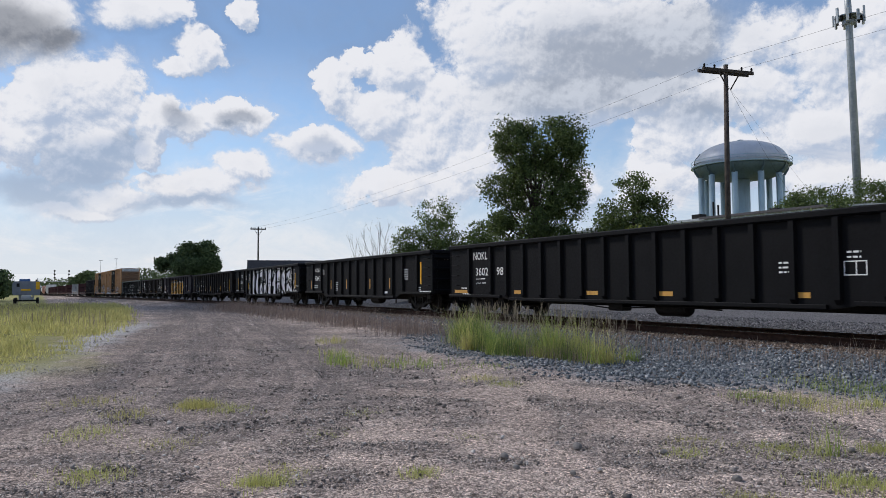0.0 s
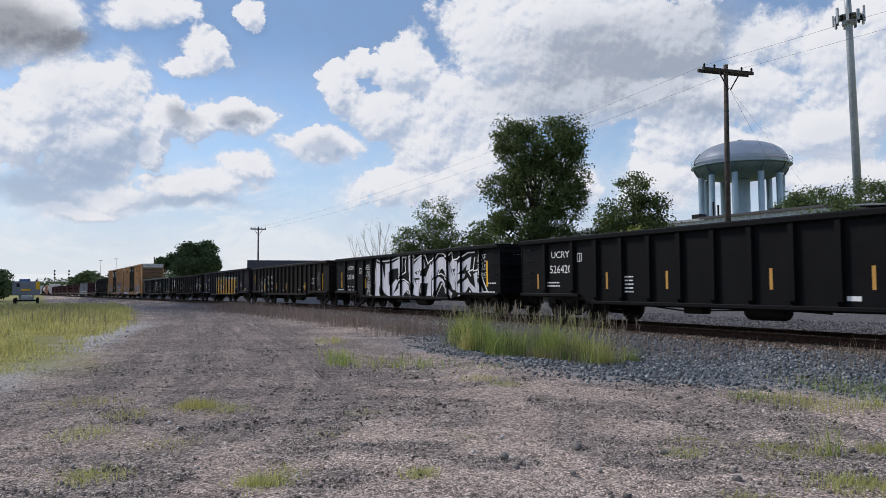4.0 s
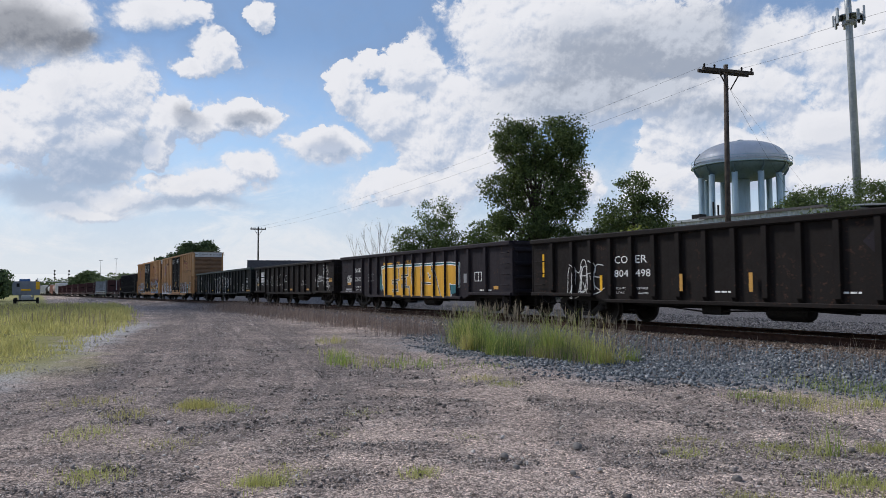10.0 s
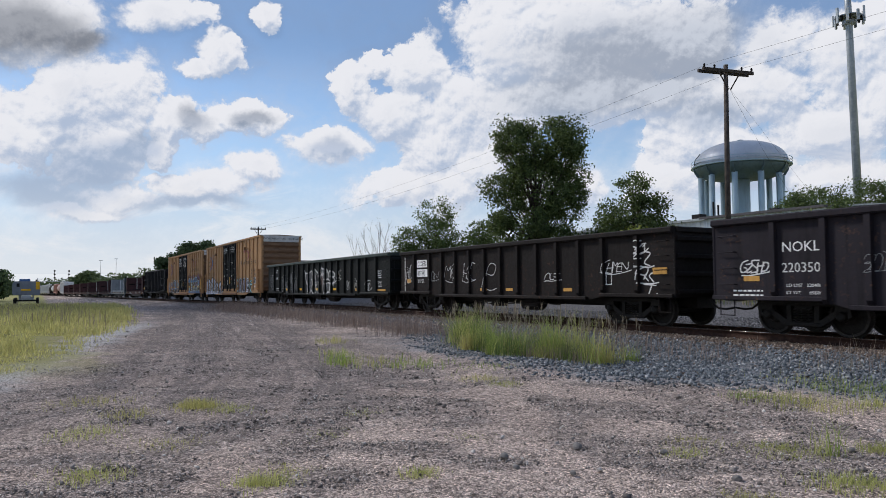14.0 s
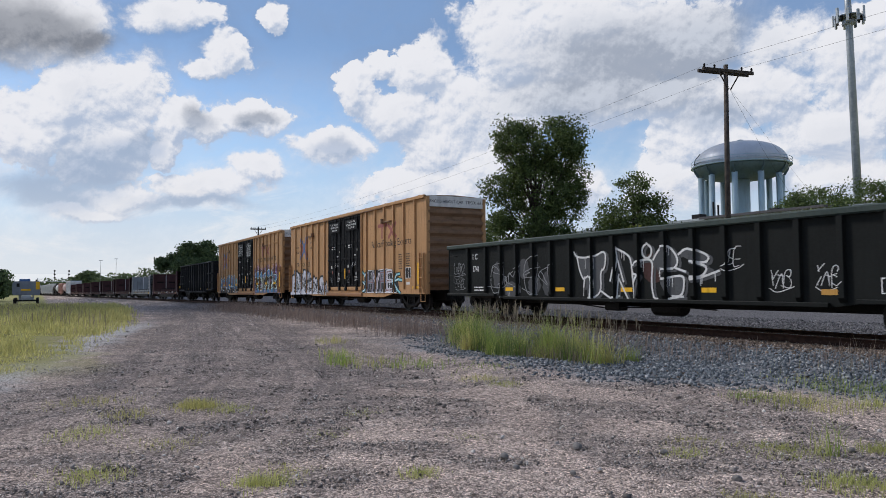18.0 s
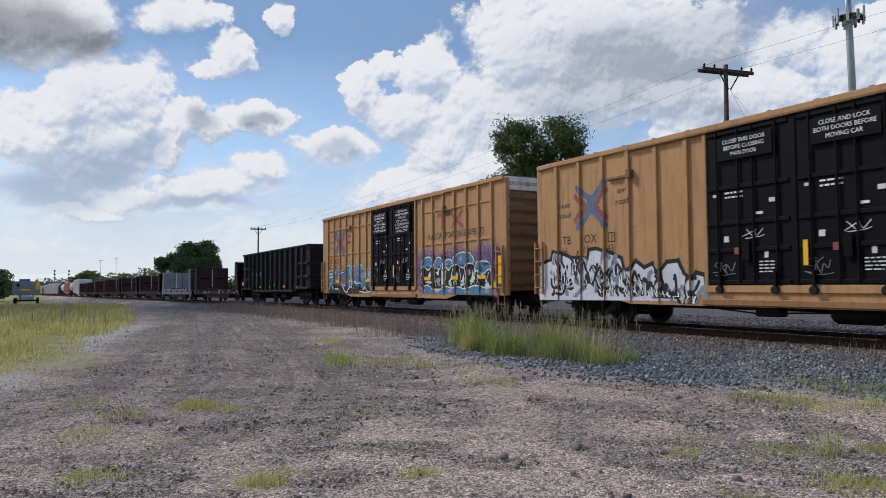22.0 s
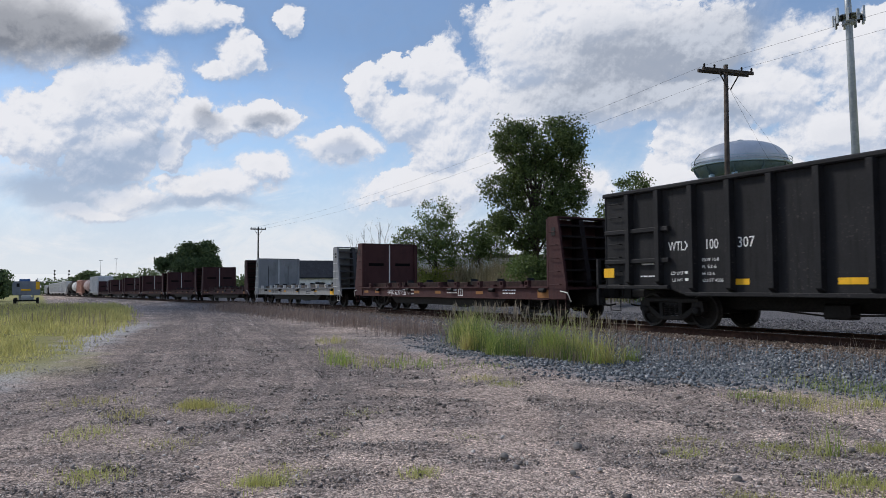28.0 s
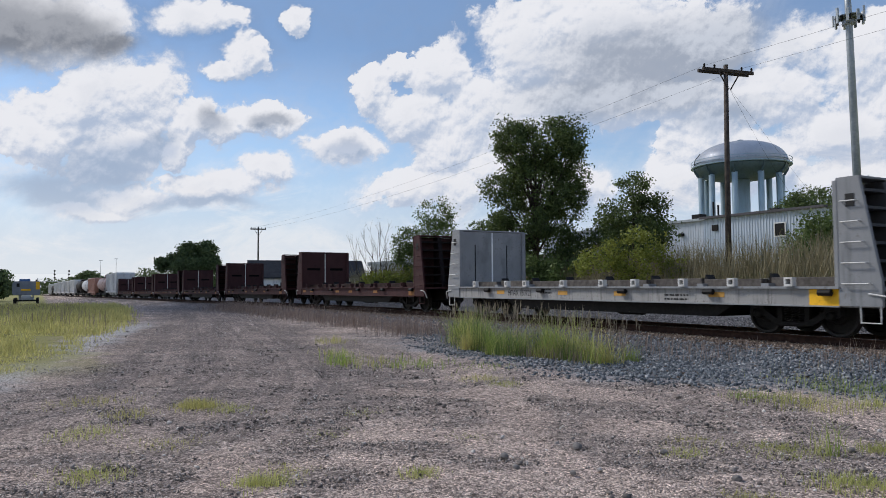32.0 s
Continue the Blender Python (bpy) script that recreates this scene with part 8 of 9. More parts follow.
def build_water_tower():
    t = tagged(new("water_tower"), "silver-blue water tower with a wide bowl on round legs", "water tower")
    t.matrix_world = pose(-93.1, 101.8, 1.0)
    R, rim = 8.5, 22.55
    dome = [(R * math.cos(k * math.pi / 28) ** 0.80, rim + 4.75 * math.sin(k * math.pi / 28) ** 0.92) for k in range(14)] + [(0.0, rim + 4.76)]
    part("dome", Geo().lathe(dome, 2, 56), TOWER_PAINT, t, smooth=True)
    bowl = [(R * math.cos(k * math.pi / 20) ** 0.55, rim - 2.55 * math.sin(k * math.pi / 20)) for k in range(10)] + [(0.0, rim - 2.55)]
    part("bowl", Geo().lathe(bowl, 2, 56), BOWL_SHADE_PAINT, t, smooth=True)
    part("dome_seam", Geo().lathe([(R * 1.002, rim + 0.62), (R * 1.006, rim + 0.66), (R * 1.002, rim + 0.70)], 2, 56), STEEL, t)
    for z in (rim + 0.05, rim + 0.55, rim + 1.05):
        part("balcony_rail", Geo().tube([((R + 0.55) * math.cos(k * math.pi / 24), (R + 0.55) * math.sin(k * math.pi / 24), z) for k in range(49)], 0.05, 5), TOWER_LEG, t)
    part("balcony", Geo().lathe([(R - 0.05, rim - 0.1), (R + 0.6, rim - 0.1), (R + 0.6, rim + 0.02), (R - 0.05, rim + 0.02)], 2, 48), TOWER_LEG, t)
    for k in range(10):
        a = k * 2 * math.pi / 10 + 0.21
        x, y = (R - 1.2) * math.cos(a), (R - 1.2) * math.sin(a)
        part("leg", Geo().tube([(x, y, -0.5), (x, y, rim - 1.9)], 0.55, 14), TOWER_LEG, t, smooth=True)
        part("leg_fin", Geo().prism([(R * 0.80, rim - 2.35), (R * 0.93, rim - 1.95), (R * 1.0, rim - 1.0), (R + 0.25, rim - 0.1), (R * 0.97, rim - 0.1), (R * 0.9, rim - 1.6)], 1, -0.13, 0.13), BOWL_SHADE_PAINT, t, at=pose(0, 0, 0, 0, 0, math.degrees(a)))
    part("riser_pipe", Geo().tube([(0, 0, -0.5), (0, 0, rim - 2.4)], 1.6, 18), TOWER_LEG, t, smooth=True)
    part("vent", Geo().lathe([(0.3, rim + 4.6), (0.3, rim + 5.1), (0.6, rim + 5.2), (0.0, rim + 5.35)], 2, 12), TOWER_LEG, t)
    a = math.pi + 0.55
    part("dome_ladder", Geo().tube([((R + 0.1) * math.cos(a), (R + 0.1) * math.sin(a), rim + 0.8), (R * 0.99 * math.cos(a), R * 0.99 * math.sin(a), rim + 2.0), (R * 0.87 * math.cos(a), R * 0.87 * math.sin(a), rim + 3.2)], 0.09, 6), STEEL, t)


build_water_tower()


def metal_building(label, x0, x1, y0, y1, z0, z1, mat, trim, n):
    b = tagged(new("metal_building"), label, "building")
    b.matrix_world = pose(0, 0, 0)
    part("wall", Geo().box(x0, x1, y0, y0 + 0.2, z0, z1), mat, b)
    part("wall", Geo().box(x1 - 0.2, x1, y0 + 0.2, y1, z0, z1), mat, b)
    part("wall", Geo().box(x0, x0 + 0.2, y0 + 0.2, y1, z0, z1), mat, b)
    part("wall", Geo().box(x0 + 0.2, x1 - 0.2, y1 - 0.2, y1, z0, z1), mat, b)
    part("roof", Geo().prism([(y0 - 0.3, z1), ((y0 + y1) / 2, z1 + 1.1), (y1 + 0.3, z1), (y1 + 0.3, z1 + 0.15), ((y0 + y1) / 2, z1 + 1.25), (y0 - 0.3, z1 + 0.15)], 0, x0 - 0.3, x1 + 0.3), GALV, b)
    part("eave_trim", Geo().box(x0 - 0.3, x1 + 0.3, y0 - 0.36, y0 - 0.30, z1 - 0.02, z1 + 0.22, 0.01), trim, b)
    part("verge_trim", Geo().box(x1 + 0.3, x1 + 0.36, y0 - 0.3, y1, z1 - 0.02, z1 + 0.22, 0.01), trim, b)
    w = (x1 - x0) / n
    g = Geo()
    for k in range(3):
        u = w * (k + 0.5) / 3
        g.prism([(u - 0.09, 0.0), (u - 0.04, -0.06), (u + 0.04, -0.06), (u + 0.09, 0.0)], 2, z0, z1)
    g.box(0.005, w - 0.005, -0.012, 0.0, z0, z1)
    me = g.mesh("siding_panel", mat)
    for k in range(n):
        part("siding_panel", me, None, b, at=pose(x0 + k * w, y0 - 0.002, 0))
    m = max(4, int((y1 - y0) / w))
    for k in range(m):
        part("siding_panel", me, None, b, at=pose(x1 + 0.002, y0 + k * w, 0, 0, 0, 90))
    return b


def build_buildings():
    b = metal_building("pale blue-grey corrugated metal building with dark trim", -50.3, -37.6, 42.0, 72.0, 0.8, 7.55, WALL_METAL, ROOF_TRIM, 14)
    pale = painted("pale_grey_metal_siding", (0.50, 0.53, 0.57), (0.3, 0.3, 0.3), 0.4, 0.55, 0.0, 0.4, 0.35, 0.05)
    c = metal_building("pale grey corrugated metal building with light trim", -78.0, -50.8, 43.0, 70.0, 0.8, 7.55, pale, GALV, 28)
    part("wall_lamp", Geo().box(-54.2, -53.7, 42.6, 42.98, 6.1, 6.4, 0.03), STEEL, c)
    part("roof_vent", Geo().box(-54.5, -53.4, 45, 46, 7.9, 8.5, 0.05), STEEL, c)
    for x, h in ((-51.6, 9.6), (-51.0, 9.2)):
        part("roof_pipe", Geo().tube([(x, 45, 7.6), (x, 45, h)], 0.10, 8), STEEL, c)
    part("wall_vent", Geo().box(-49.2, -48.5, 41.85, 41.97, 6.3, 6.9, 0.02), STEEL, b)
    win = part("window", Geo().box(-42.2, -41.2, 41.86, 41.93, 5.4, 6.5), STEEL, b)
    part("window_frame", Geo().box(-42.3, -41.1, 41.82, 41.86, 5.3, 5.4).box(-42.3, -41.1, 41.82, 41.86, 6.5, 6.6).box(-42.3, -42.2, 41.82, 41.86, 5.4, 6.5).box(-41.2, -41.1, 41.82, 41.86, 5.4, 6.5), DIRTY_WHITE, win)
    part("roof_unit", Geo().box(-45.0, -44.2, 45, 45.8, 7.9, 8.3, 0.05), STEEL, b)
    # low house with a gable
    h = tagged(new("house"), "white gabled house with a dark shingle roof", "house")
    h.matrix_world = pose(-105.5, 17.0, -0.9, 0, 0, -12)
    part("wall", Geo().box(-3.5, 3.5, -6.0, 10.0, -0.3, 3.4), SIDING, h)
    part("gable", Geo().prism([(-3.5, 3.4), (3.5, 3.4), (0, 5.5)], 1, -5.98, 9.98), SIDING, h)
    for s in (-1, 1):
        part("roof", Geo().prism([(s * 4.0, 3.05), (0, 5.6), (0, 5.8), (s * 4.0, 3.25)], 1, -6.5, 10.5), SHINGLE, h)
    win = part("window", Geo().box(3.5, 3.53, -2.0, -0.8, 1.2, 2.5), STEEL, h)
    part("window", Geo().box(3.5, 3.53, 3.0, 4.2, 1.2, 2.5), STEEL, h)
    low = tagged(new("warehouse"), "long low grey warehouse with a flat dark roof", "building")
    low.matrix_world = pose(-112, 42, -0.5)
    part("wall", Geo().box(-22, 22, 0, 20, 0, 5.6), pale, low)
    part("roof", Geo().box(-22.4, 22.4, -0.4, 20.4, 5.6, 6.1), SHINGLE, low)
    part("fascia", Geo().box(-22.4, 22.4, -0.5, -0.4, 5.5, 6.2), GALV, low)
    for k in range(6):
        part("window", Geo().box(-18 + 7 * k, -16 + 7 * k, -0.05, 0.0, 2.0, 3.4), STEEL, low)


build_buildings()


def build_left_distance():
    # signal gantry over the line
    g = tagged(new("signal_gantry"), "steel signal gantry over the line with two signals", "signal gantry")
    gx = -450.0
    gz = float(track_z(gx))
    g.matrix_world = pose(gx, 0, gz)
    y0, y1 = -17.5, 11.5
    for z in (7.2, 8.6):
        part("truss_chord", Geo().box(-0.12, 0.12, y0, y1, z - 0.10, z + 0.10), GALV, g)
    for k in range(14):
        a = y0 + k * (y1 - y0) / 14
        part("truss_web", Geo().tube([(0, a, 7.2), (0, a + (y1 - y0) / 14, 8.6)], 0.06, 5), GALV, g)
    for y in (y0, y1):
        part("post", Geo().box(-0.25, 0.25, y - 0.25, y + 0.25, -0.5, 9.0), GALV, g)
    for y in (-9.4, -2.4):
        s = part("signal_mast", Geo().box(-0.1, 0.1, y - 0.1, y + 0.1, 7.2, 13.6), STEEL, g)
        for z in (9.3, 11.2, 13.0):
            part("signal_head", Geo().lathe([(0.0, 0.0), (0.5, 0.0), (0.5, 0.25), (0.0, 0.25)], 0, 14, (0.1, y, z)), STEEL, s)
    for y, h in ((1.0, 11.6), (5.6, 11.4)):
        m = tagged(new("light_mast"), "slender steel yard lighting mast", "mast")
        m.matrix_world = pose(-259, y, float(ground_z(-259, y)))
        part("pole", Geo().tube([(0, 0, -0.3), (0, 0, h)], 0.08, 8, 0.05), GALV, m)
        part("lamp_head", Geo().box(-0.12, 0.12, -0.5, 0.5, h - 0.15, h), GALV, m)
    # parked works truck
    t = tagged(new("works_truck"), "grey and yellow track works truck parked in grass", "truck")
    x, y = -100.0, -17.3
    t.matrix_world = pose(x, y, float(ground_z(x, y)) - 0.1)
    grey = painted("dull_grey_truck_paint", (0.20, 0.215, 0.25), (0.1, 0.08, 0.07), 0.5)
    part("body", Geo().prism([(-1.35, 1.35), (1.35, 1.35), (1.42, 1.6), (1.42, 2.7), (1.25, 2.95), (-1.25, 2.95), (-1.42, 2.7), (-1.42, 1.6)], 0, -2.8, 2.8), grey, t)
    part("chassis", Geo().box(-3.0, 3.0, -0.75, 0.75, 0.75, 1.05, 0.04), GALV, t)
    for px in (-2.2, -0.8, 0.8, 2.4):
        for py in (-0.7, 0.7):
            part("support_post", Geo().box(px - 0.08, px + 0.08, py - 0.08, py + 0.08, 1.0, 1.4), GALV, t)
    part("tool_box", Geo().box(2.3, 2.9, -0.5, 0.5, 0.9, 1.32, 0.04), painted("pale_grey_locker_paint", (0.42, 0.44, 0.47), (0.2, 0.17, 0.15), 0.4), t)
    part("bumper", Geo().box(2.95, 3.1, -1.3, 1.3, 0.62, 0.82, 0.03), STEEL, t)
    part("roof_hatch", Geo().box(0.6, 2.5, -0.75, 0.35, 2.95, 3.22, 0.06), painted("blue_hatch_paint", (0.06, 0.14, 0.33), (0.05, 0.07, 0.1), 0.3), t)
    part("corner_panel", Geo().box(2.8, 2.84, 0.95, 1.35, 2.0, 2.9), YELLOW, t)
    part("tail_stripe", Geo().box(2.8, 2.84, -0.55, 0.45, 1.85, 2.05), YELLOW, t)
    part("work_lamp", Geo().box(2.3, 2.5, 0.9, 1.05, 2.95, 3.15), STEEL, t)
    part("cab_window", Geo().box(2.8, 2.83, -1.0, -0.7, 2.3, 2.7), STEEL, t)
    for px in (-1.9, 2.0):
        for py in (-1.15, 1.15):
            w = part("wheel", Geo().lathe([(0.0, -0.16), (0.42, -0.16), (0.52, -0.1), (0.52, 0.1), (0.42, 0.16), (0.0, 0.16)], 1, 18, (px, py, 0.5)), STEEL, t)
            part("rim", Geo().lathe([(0.0, -0.17), (0.26, -0.17), (0.26, 0.17), (0.0, 0.17)], 1, 14, (px, py, 0.5)), GALV, w)


build_left_distance()


# ---- loose stone and weeds in front ----
def stones(name, label, x, y, size, mat, seed, sink=0.25, z=None):
    """Small broken stones: squashed, jittered octahedra."""
    rng = np.random.default_rng(seed)
    n = len(x)
    o = np.array([(1, 0, 0), (-1, 0, 0), (0, 1, 0), (0, -1, 0), (0, 0, 1), (0, 0, -1)], float)
    t = np.array([(0, 2, 4), (2, 1, 4), (1, 3, 4), (3, 0, 4), (2, 0, 5), (1, 2, 5), (3, 1, 5), (0, 3, 5)])
    sc = size[:, None] * rng.uniform(0.55, 1.25, (n, 3)) * np.array([1, 1, 0.75])
    V = o[None] * sc[:, None, :] + rng.normal(0, 0.22, (n, 6, 3)) * size[:, None, None]
    a = rng.uniform(0, 2 * math.pi, n)
    b = rng.uniform(-0.6, 0.6, n)
    ca, sa, cb, sb = np.cos(a)[:, None], np.sin(a)[:, None], np.cos(b)[:, None], np.sin(b)[:, None]
    X, Y, Z = V[..., 0], V[..., 1] * cb - V[..., 2] * sb, V[..., 1] * sb + V[..., 2] * cb
    gz = ground_z(x, y) if z is None else z
    P = np.stack([X * ca - Y * sa + x[:, None], X * sa + Y * ca + y[:, None], Z + (gz + size * (0.5 - sink))[:, None]], -1)
    F = (np.arange(n)[:, None, None] * 6 + t[None]).reshape(-1, 3)
    return tagged(new(name, sheet(name, P.reshape(-1, 3), F, mat)), label, "stones", kind="stuff")


def bed_z(s, d):
    """Top of the ballast at distance d across the track."""
    top = np.interp(d, [-4.6, -2.1, -1.5, 1.5, 2.6, 5.0], [-0.52, -0.35, -0.20, -0.20, -0.34, -0.5])
    return np.maximum(track_z(s) + top, ground_z(s, track_y(s) + d))


def build_stones():
    rng = np.random.default_rng(61)
    # gravel of the lot, thinner with distance
    n = 150000
    r = 3.2 + 22 * rng.uniform(0, 1, n) ** 1.8
    a = rng.uniform(-0.60, 0.60, n)
    ang = YAW - a
    x, y = EYE[0] - np.sin(ang) * r, EYE[1] + np.cos(ang) * r
    ok = (y < -4.2) & (gravel_lie(x, y) + rng.normal(0, 0.75, n) > 0.15)
    x, y = x[ok], y[ok]
    size = rng.gamma(2.4, 0.0025, len(x)) + 0.0025
    stones("gravel", "loose grey-brown gravel on the dirt lot", x, y, size, PEBBLE, 62)
    n = 900
    r = 3.5 + 16 * rng.uniform(0, 1, n)
    ang = YAW - rng.uniform(-0.6, 0.6, n)
    x, y = EYE[0] - np.sin(ang) * r, EYE[1] + np.cos(ang) * r
    ok = y < -5
    stones("cobbles", "scattered larger stones on the dirt lot", x[ok], y[ok], rng.gamma(3.0, 0.0045, ok.sum()) + 0.006, PEBBLE, 63)
    n = 16000
    r = 9 + 30 * rng.uniform(0, 1, n) ** 1.3
    ang = YAW - rng.uniform(-0.45, 0.60, n)
    x, y = EYE[0] - np.sin(ang) * r, EYE[1] + np.cos(ang) * r
    ok = (y < track_y(x) - 4.2) & (gravel_lie(x, y) + rng.normal(0, 0.9, n) > 0.2) & (y > -15.4 - 0.235 * (x + 25.9))
    stones("coarse_gravel", "coarse grey gravel on the far part of the lot", x[ok], y[ok], rng.gamma(3.0, 0.0042, ok.sum()) + 0.005, PEBBLE, 66)
    # ballast shoulder: rusty beside the rail, blue-grey below
    n = 92000
    s = -2 - 48 * rng.uniform(0, 1, n) ** 1.5
    d = rng.uniform(-7.9, -0.85, n)
    brown = rng.uniform(0, 1, n) < np.clip((d + 2.9) / 1.2, 0.02, 0.95)
    thin = rng.uniform(0, 1, n) < np.clip((d + np.interp(-s, [7, 10.5, 17, 24], [5.8, 8.0, 7.6, 4.6])) / 2.6, 0.0, 1.0) * np.clip(1.15 + s / 70, 0.3, 1)
    for sel, mat, nm, lb in ((brown & thin, BALLAST_BROWN, "ballast", "rust-stained ballast stones beside the rail"), (~brown & thin, BALLAST, "ballast", "blue-grey crushed stone below the track")):
        stones(nm, lb, s[sel], track_y(s[sel]) + d[sel], rng.uniform(0.022, 0.048, sel.sum()), mat, 64, 0.3, bed_z(s[sel], d[sel]))
    n = 34000
    s = -4 - 55 * rng.uniform(0, 1, n) ** 1.4
    d = -0.65 + 9.5 * rng.uniform(0, 1, n) ** 1.3
    stones("ballast", "grey ballast stones between and beyond the rails", s, track_y(s) + d, rng.uniform(0.025, 0.05, n), BALLAST_DARK, 65, 0.3, bed_z(s, d))
    for k, (px, py, sz) in enumerate(((-5.95, -10.95, 0.062), (-5.94, -11.86, 0.048), (-5.52, -12.0, 0.040), (-5.13, -11.68, 0.034), (-5.28, -10.40, 0.045), (-4.19, -10.68, 0.050), (-6.32, -10.70, 0.036), (-4.37, -8.79, 0.042))):
        bm = bmesh.new()
        bmesh.ops.create_icosphere(bm, subdivisions=2, radius=sz)
        for v in bm.verts:
            v.co *= 0.8 + 0.45 * noise.noise(v.co * 14 + Vector((k * 3.1, 0, 0)))
            v.co.z *= 0.8
        me = bpy.data.meshes.new("rock")
        bm.to_mesh(me)
        bm.free()
        me.materials.append(ROCK_GREY)
        ob = tagged(new("rock", me), "fist-sized grey rock lying on the gravel", "rock", "rocks on the lot")
        ob.matrix_world = pose(px, py, float(ground_z(px, py)) + sz * 0.45, 0, 0, 50 * k)


build_stones()


def strip(rng, n, x0, y0, x1, y1, w):
    k = rng.uniform(0, 1, n)
    return x0 + (x1 - x0) * k + rng.normal(0, w * 0.4, n), y0 + (y1 - y0) * k + rng.normal(0, w, n)


SWAY = []


def build_weeds():
    rng = np.random.default_rng(71)
    # the tall green stand beside the ballast, tussock by tussock
    for k in range(38):
        f = min(1.0, max(0.0, (k + rng.uniform(-1.2, 1.2)) / 37))
        cx, cy = -17.9 + 6.4 * f, -5.45 + rng.normal(0, 0.22) - 0.40 * math.sin(f * 3.1)
        n = int(rng.uniform(70, 250))
        sp = rng.uniform(0.10, 0.24)
        x, y = rng.normal(cx, sp, n), rng.normal(cy, sp * 0.9, n)
        tall = (1.0 - 0.45 * max(0.0, f - 0.30)) * rng.choice([0.55, 0.75, 0.95, 1.15], p=[0.2, 0.3, 0.3, 0.2])
        h = rng.gamma(6.0, 0.135, n) * tall
        mat = (GRASS_GREEN, GRASS_GOLD, GRASS_DEEP, GRASS_GREEN, GRASS_GOLD, GRASS_FIELD)[(k * 5 + k // 3) % 6]
        SWAY.append((grass("grass_clump", "tall fresh green grass clump beside the ballast", x, y, np.clip(h, 0.1, 1.3), 0.010, 0.85, mat, 72 + k), cx, cy, k))
    x, y = strip(rng, 900, -17.6, -5.75, -11.6, -5.95, 0.22)
    grass("dry_blades", "dry straw blades at the foot of the green grass", x, y, rng.uniform(0.15, 0.5, 900), 0.010, 0.8, STRAW, 89)
    x, y = strip(rng, 170, -18.2, -5.3, -11.2, -5.3, 0.38)
    h = rng.uniform(0.95, 1.4, 170) * np.interp(x, [-18, -14.5, -11], [0.9, 1.0, 0.72])
    grass("seed_stalks", "thin straw seed stalks in the green grass", x, y, h, 0.008, 0.10, STRAW, 90)
    for e in range(5):
        V, F = blades(x + 0.02 * h, y, np.full(170, 0.20), 0.010, 0.5, rng, ground_z(x, y) + h * (0.86 - 0.03 * e))
        tagged(new("seed_heads", sheet("seed_heads", V, F, STRAW)), "pale feathery seed heads above the grass", "grass", kind="stuff")
    # thinner stand nearer the lot
    for k, (cx, cy, n, h0, sp) in enumerate(((-14.6, -10.2, 130, 0.5, 0.25), (-14.2, -9.6, 90, 0.28, 0.5), (-13.6, -8.9, 160, 0.25, 0.55), (-16.3, -9.7, 60, 0.22, 0.35), (-12.4, -8.0, 70, 0.16, 0.4), (-20.0, -8.4, 120, 0.3, 0.35))):
        x, y = rng.normal(cx, sp, n), rng.normal(cy, sp * 0.7, n)
        grass("grass_tuft", "sparse yellow-green grass tuft on the gravel", x, y, rng.uniform(0.4, 1.0, n) * h0, 0.012, 0.7, GRASS_GREEN if k % 2 == 0 else GRASS_FIELD, 92 + k)
    # small tufts over the lot
    for k, (cx, cy, n, h0, sp) in enumerate(((-10.3, -13.95, 420, 0.13, 0.14), (-9.9, -13.6, 120, 0.10, 0.16), (-9.2, -15.3, 170, 0.09, 0.22), (-10.1, -14.8, 140, 0.09, 0.2), (-7.2, -15.4, 260, 0.08, 0.16), (-6.2, -14.15, 320, 0.09, 0.13), (-6.5, -13.9, 150, 0.06, 0.15), (-5.75, -12.85, 240, 0.06, 0.10), (-5.2, -10.2, 170, 0.07, 0.12), (-8.3, -14.6, 120, 0.07, 0.2), (-4.6, -9.3, 120, 0.08, 0.2), (-3.56, -10.03, 330, 0.10, 0.17), (-3.83, -11.04, 160, 0.06, 0.12), (-4.85, -9.31, 150, 0.07, 0.16), (-4.25, -8.54, 150, 0.11, 0.12), (-5.53, -9.69, 130, 0.06, 0.13), (-7.9, -12.9, 90, 0.05, 0.18), (-6.9, -11.6, 70, 0.04, 0.15), (-10.78, -9.07, 150, 0.11, 0.22), (-10.0, -9.13, 110, 0.09, 0.16), (-8.8, -12.1, 70, 0.06, 0.15), (-11.4, -15.2, 160, 0.09, 0.3))):
        n = int(n * 1.5)
        x, y = rng.normal(cx, sp, n), rng.normal(cy, sp, n)
        grass("grass_tuft", "small green and straw grass tuft in the dirt", x, y, rng.uniform(0.4, 1.0, n) * h0 * 1.35, 0.0065, 0.9, GRASS_GOLD if k % 3 else GRASS_FIELD, 120 + k)
    # right side weeds
    for k, (cx, cy, n, h0, sp, mat) in enumerate(((-7.17, -6.73, 93, 0.19, 0.18, GRASS_GREEN), (-6.57, -6.75, 181, 0.26, 0.30, GRASS_GOLD), (-6.04, -6.85, 143, 0.24, 0.27, GRASS_FIELD), (-6.89, -4.75, 231, 0.24, 0.39, GRASS_GREEN), (-6.2, -4.5, 165, 0.24, 0.45, GRASS_GREEN), (-7.9, -4.4, 88, 0.21, 0.45, GRASS_GOLD), (-5.66, -6.16, 132, 0.26, 0.21, GRASS_GOLD), (-5.3, -5.4, 143, 0.22, 0.45, GRASS_FIELD), (-4.44, -9.18, 25, 0.42, 0.05, GRASS_GOLD), (-4.38, -9.05, 22, 0.50, 0.04, GRASS_GREEN), (-6.9, -7.35, 14, 0.22, 0.07, GRASS_DRY))):
        x, y = rng.normal(cx, sp, n), rng.normal(cy, sp, n)
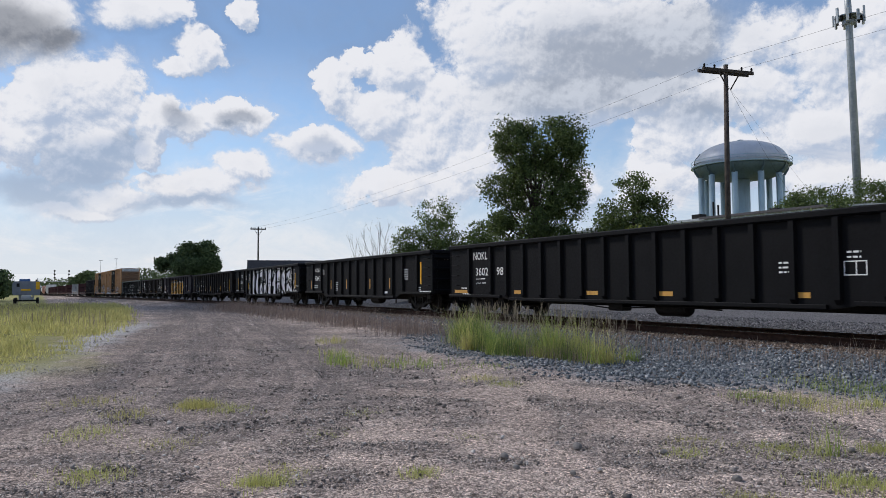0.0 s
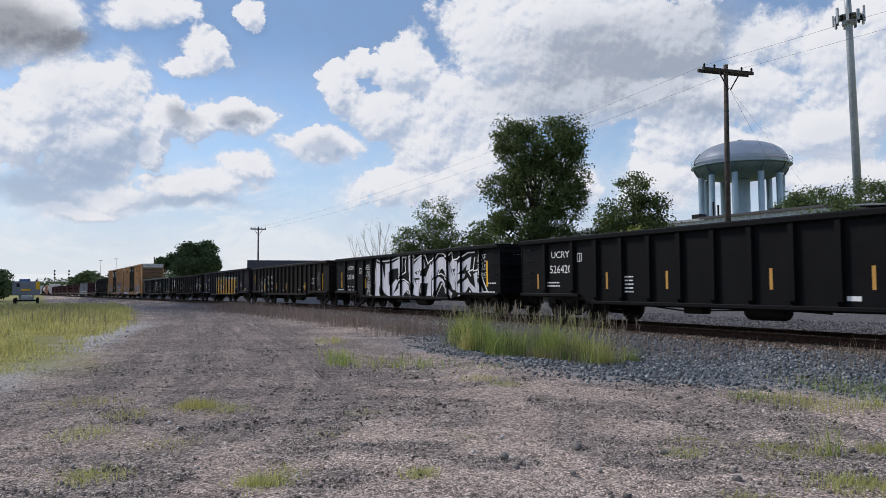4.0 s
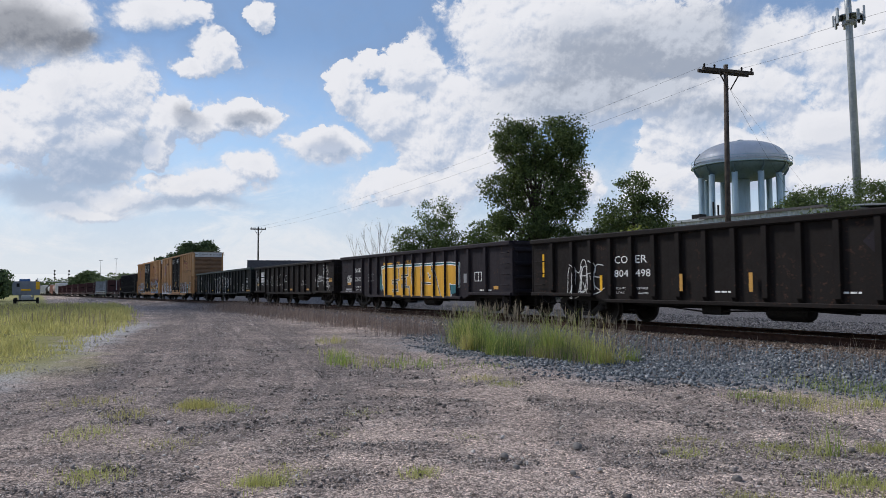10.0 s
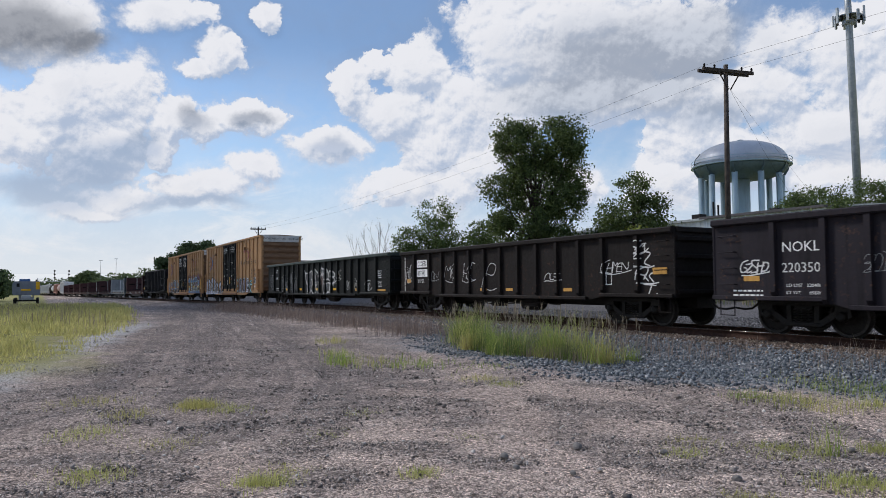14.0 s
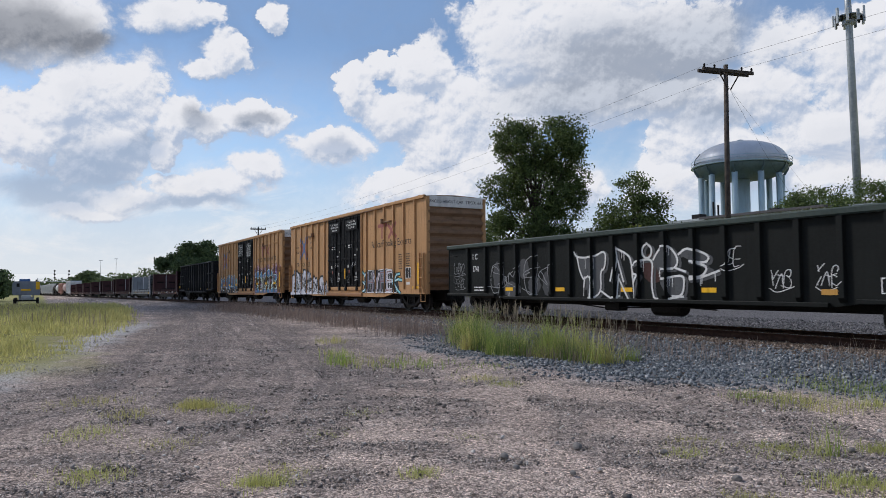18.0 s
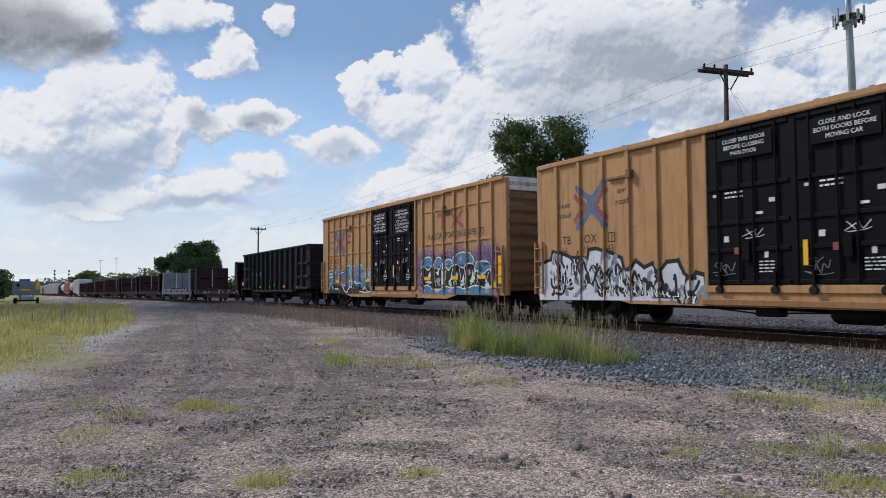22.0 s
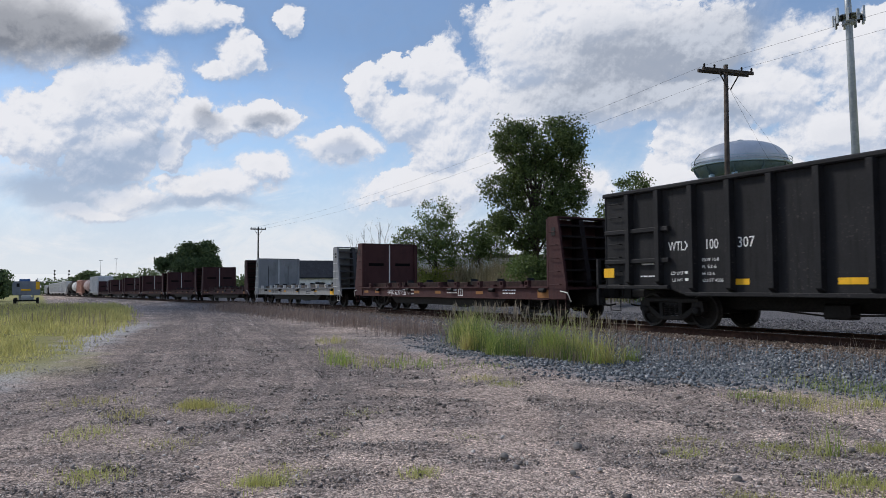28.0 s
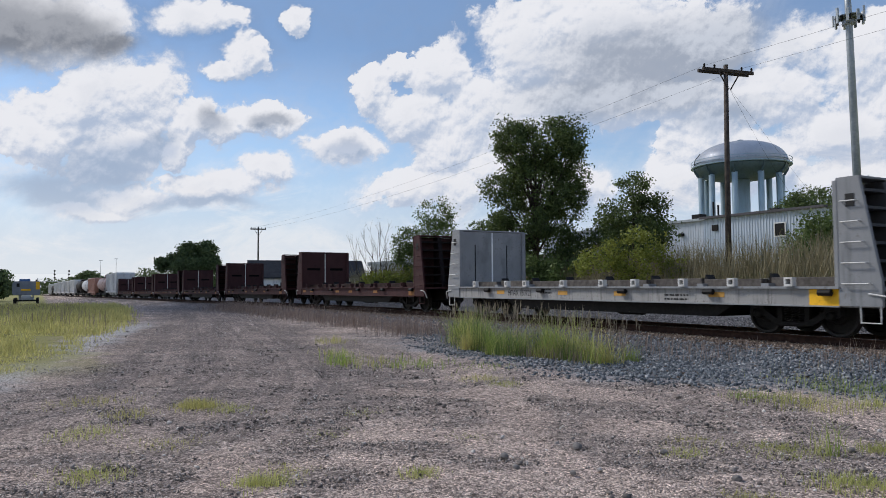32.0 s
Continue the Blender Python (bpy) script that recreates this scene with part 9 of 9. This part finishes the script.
        grass("weed_patch", "low green and yellow weeds by the crushed stone", x, y, rng.uniform(0.4, 1.0, n) * h0, 0.007, 0.9, mat, 150 + k)
    x, y = strip(rng, 130, -8.2, -2.7, -4.0, -2.6, 0.5)
    grass("dry_stalks", "dry straw-coloured weed stalks beside the rail", x, y, rng.uniform(0.25, 0.95, 130) * np.interp(x, [-8, -5.5], [0.5, 1.1]), 0.010, 0.35, STRAW, 170)
    x, y = strip(rng, 420, -8.8, -2.8, -4.2, -2.8, 0.5)
    grass("dry_stalks", "dry brown weeds beside the rail", x, y, rng.uniform(0.12, 0.42, 420), 0.009, 0.6, GRASS_DRY, 171)
    # dry weeds along the ballast further off
    n = 7500
    k = rng.uniform(0, 1, n)
    x = -58 + 37 * k
    y = track_y(x) - 2.8 - 1.3 * k - np.abs(rng.normal(0, 0.8, n)) + rng.normal(0, 0.3, n)
    keep = rng.uniform(0, 1, n) < 0.4 + 0.6 * (np.sin(x * 1.3) > -0.4)
    h = rng.uniform(0.3, 0.85, n) * (0.75 + 0.35 * np.sin(x * 0.5) ** 2)
    grass("dry_weeds", "dry mauve-brown weeds along the ballast", x[keep], y[keep], h[keep], 0.010, 0.45, GRASS_DRY, 172)
    x, y = strip(rng, 1500, -23, -4.2, -10, -3.3, 0.45)
    grass("dry_weeds", "thin dry weeds along the ballast", x, y, rng.uniform(0.1, 0.4, 1500), 0.012, 0.5, GRASS_DRY, 173)
    # grass field at the edge of the lot
    n = 70000
    r = 16 + 75 * rng.uniform(0, 1, n) ** 1.7
    ang = YAW + rng.uniform(0.28, 0.62, n)
    x, y = EYE[0] - np.sin(ang) * r, EYE[1] + np.cos(ang) * r
    edge = np.interp(x, [-100, -60, -34, -26, -20.8, -17], [-8.0, -10.0, -12.6, -14.5, -15.4, -16.6])
    bare = ((x + 24) / 3.2) ** 2 + ((y + 15.6) / 0.55) ** 2 < 1.0 + 0.5 * np.sin(x * 5)
    keep = (y < edge + rng.normal(0, 0.35, n)) & ~bare
    x, y = x[keep], y[keep]
    h = rng.uniform(0.06, 0.30, len(x)) * (0.5 + np.clip((-x - 15) / 28, 0, 1.2)) * (0.6 + 0.6 * (np.sin(x * 0.8 + np.sin(y * 1.9)) > 0))
    grass("field_grass", "yellow-green rough grass at the edge of the lot", x, y, h, 0.016 + 0.0011 * np.clip(-x - 15, 0, None), 0.8, GRASS_FIELD, 174)
    n = 700
    x, y = rng.uniform(-75, -30, n), rng.uniform(-22, -13.5, n)
    grass("tall_weeds", "tall seeding weeds in the rough grass", x, y, rng.uniform(0.4, 0.95, n), 0.02, 0.4, STRAW, 175)


build_weeds()


# ---- what moves ----
def on_line(s, half):
    """The pose of a car whose middle is at s, carried by two trucks."""
    a, b = s - half, s + half
    p = Vector((a, float(track_y(a)), float(track_z(a))))
    q = Vector((b, float(track_y(b)), float(track_z(b))))
    d = q - p
    return Matrix.Translation((p + q) / 2) @ Euler((0, -math.atan2(d.z, math.hypot(d.x, d.y)), math.atan2(d.y, d.x))).to_matrix().to_4x4()


def motions():
    for car, s in CARS:
        walk(car, [(t, on_line(s + run(t), 6.0)) for t in range(33)])
    for wheels, x in SPIN:
        walk(wheels, [(k / 10, pose(x, 0, WHEEL_R) @ Matrix.Rotation(run(k / 10) / WHEEL_R, 4, "Y")) for k in range(321)])
    for clump, x, y, k in SWAY:
        foot = Matrix.Translation((x, y, -0.5))
        walk(clump, [(t / 2, foot @ pose(0, 0, 0, 0.9 * math.sin(1.9 * t / 2 + k * 0.8), 1.6 * math.sin(1.3 * t / 2 + k * 0.7) + 1.0, 0) @ foot.inverted()) for t in range(65)])
    walk(sky_ob, [(t, sky_pose(t)) for t in (0.0, 8.0, 16.0, 24.0, 32.0)])


motions()
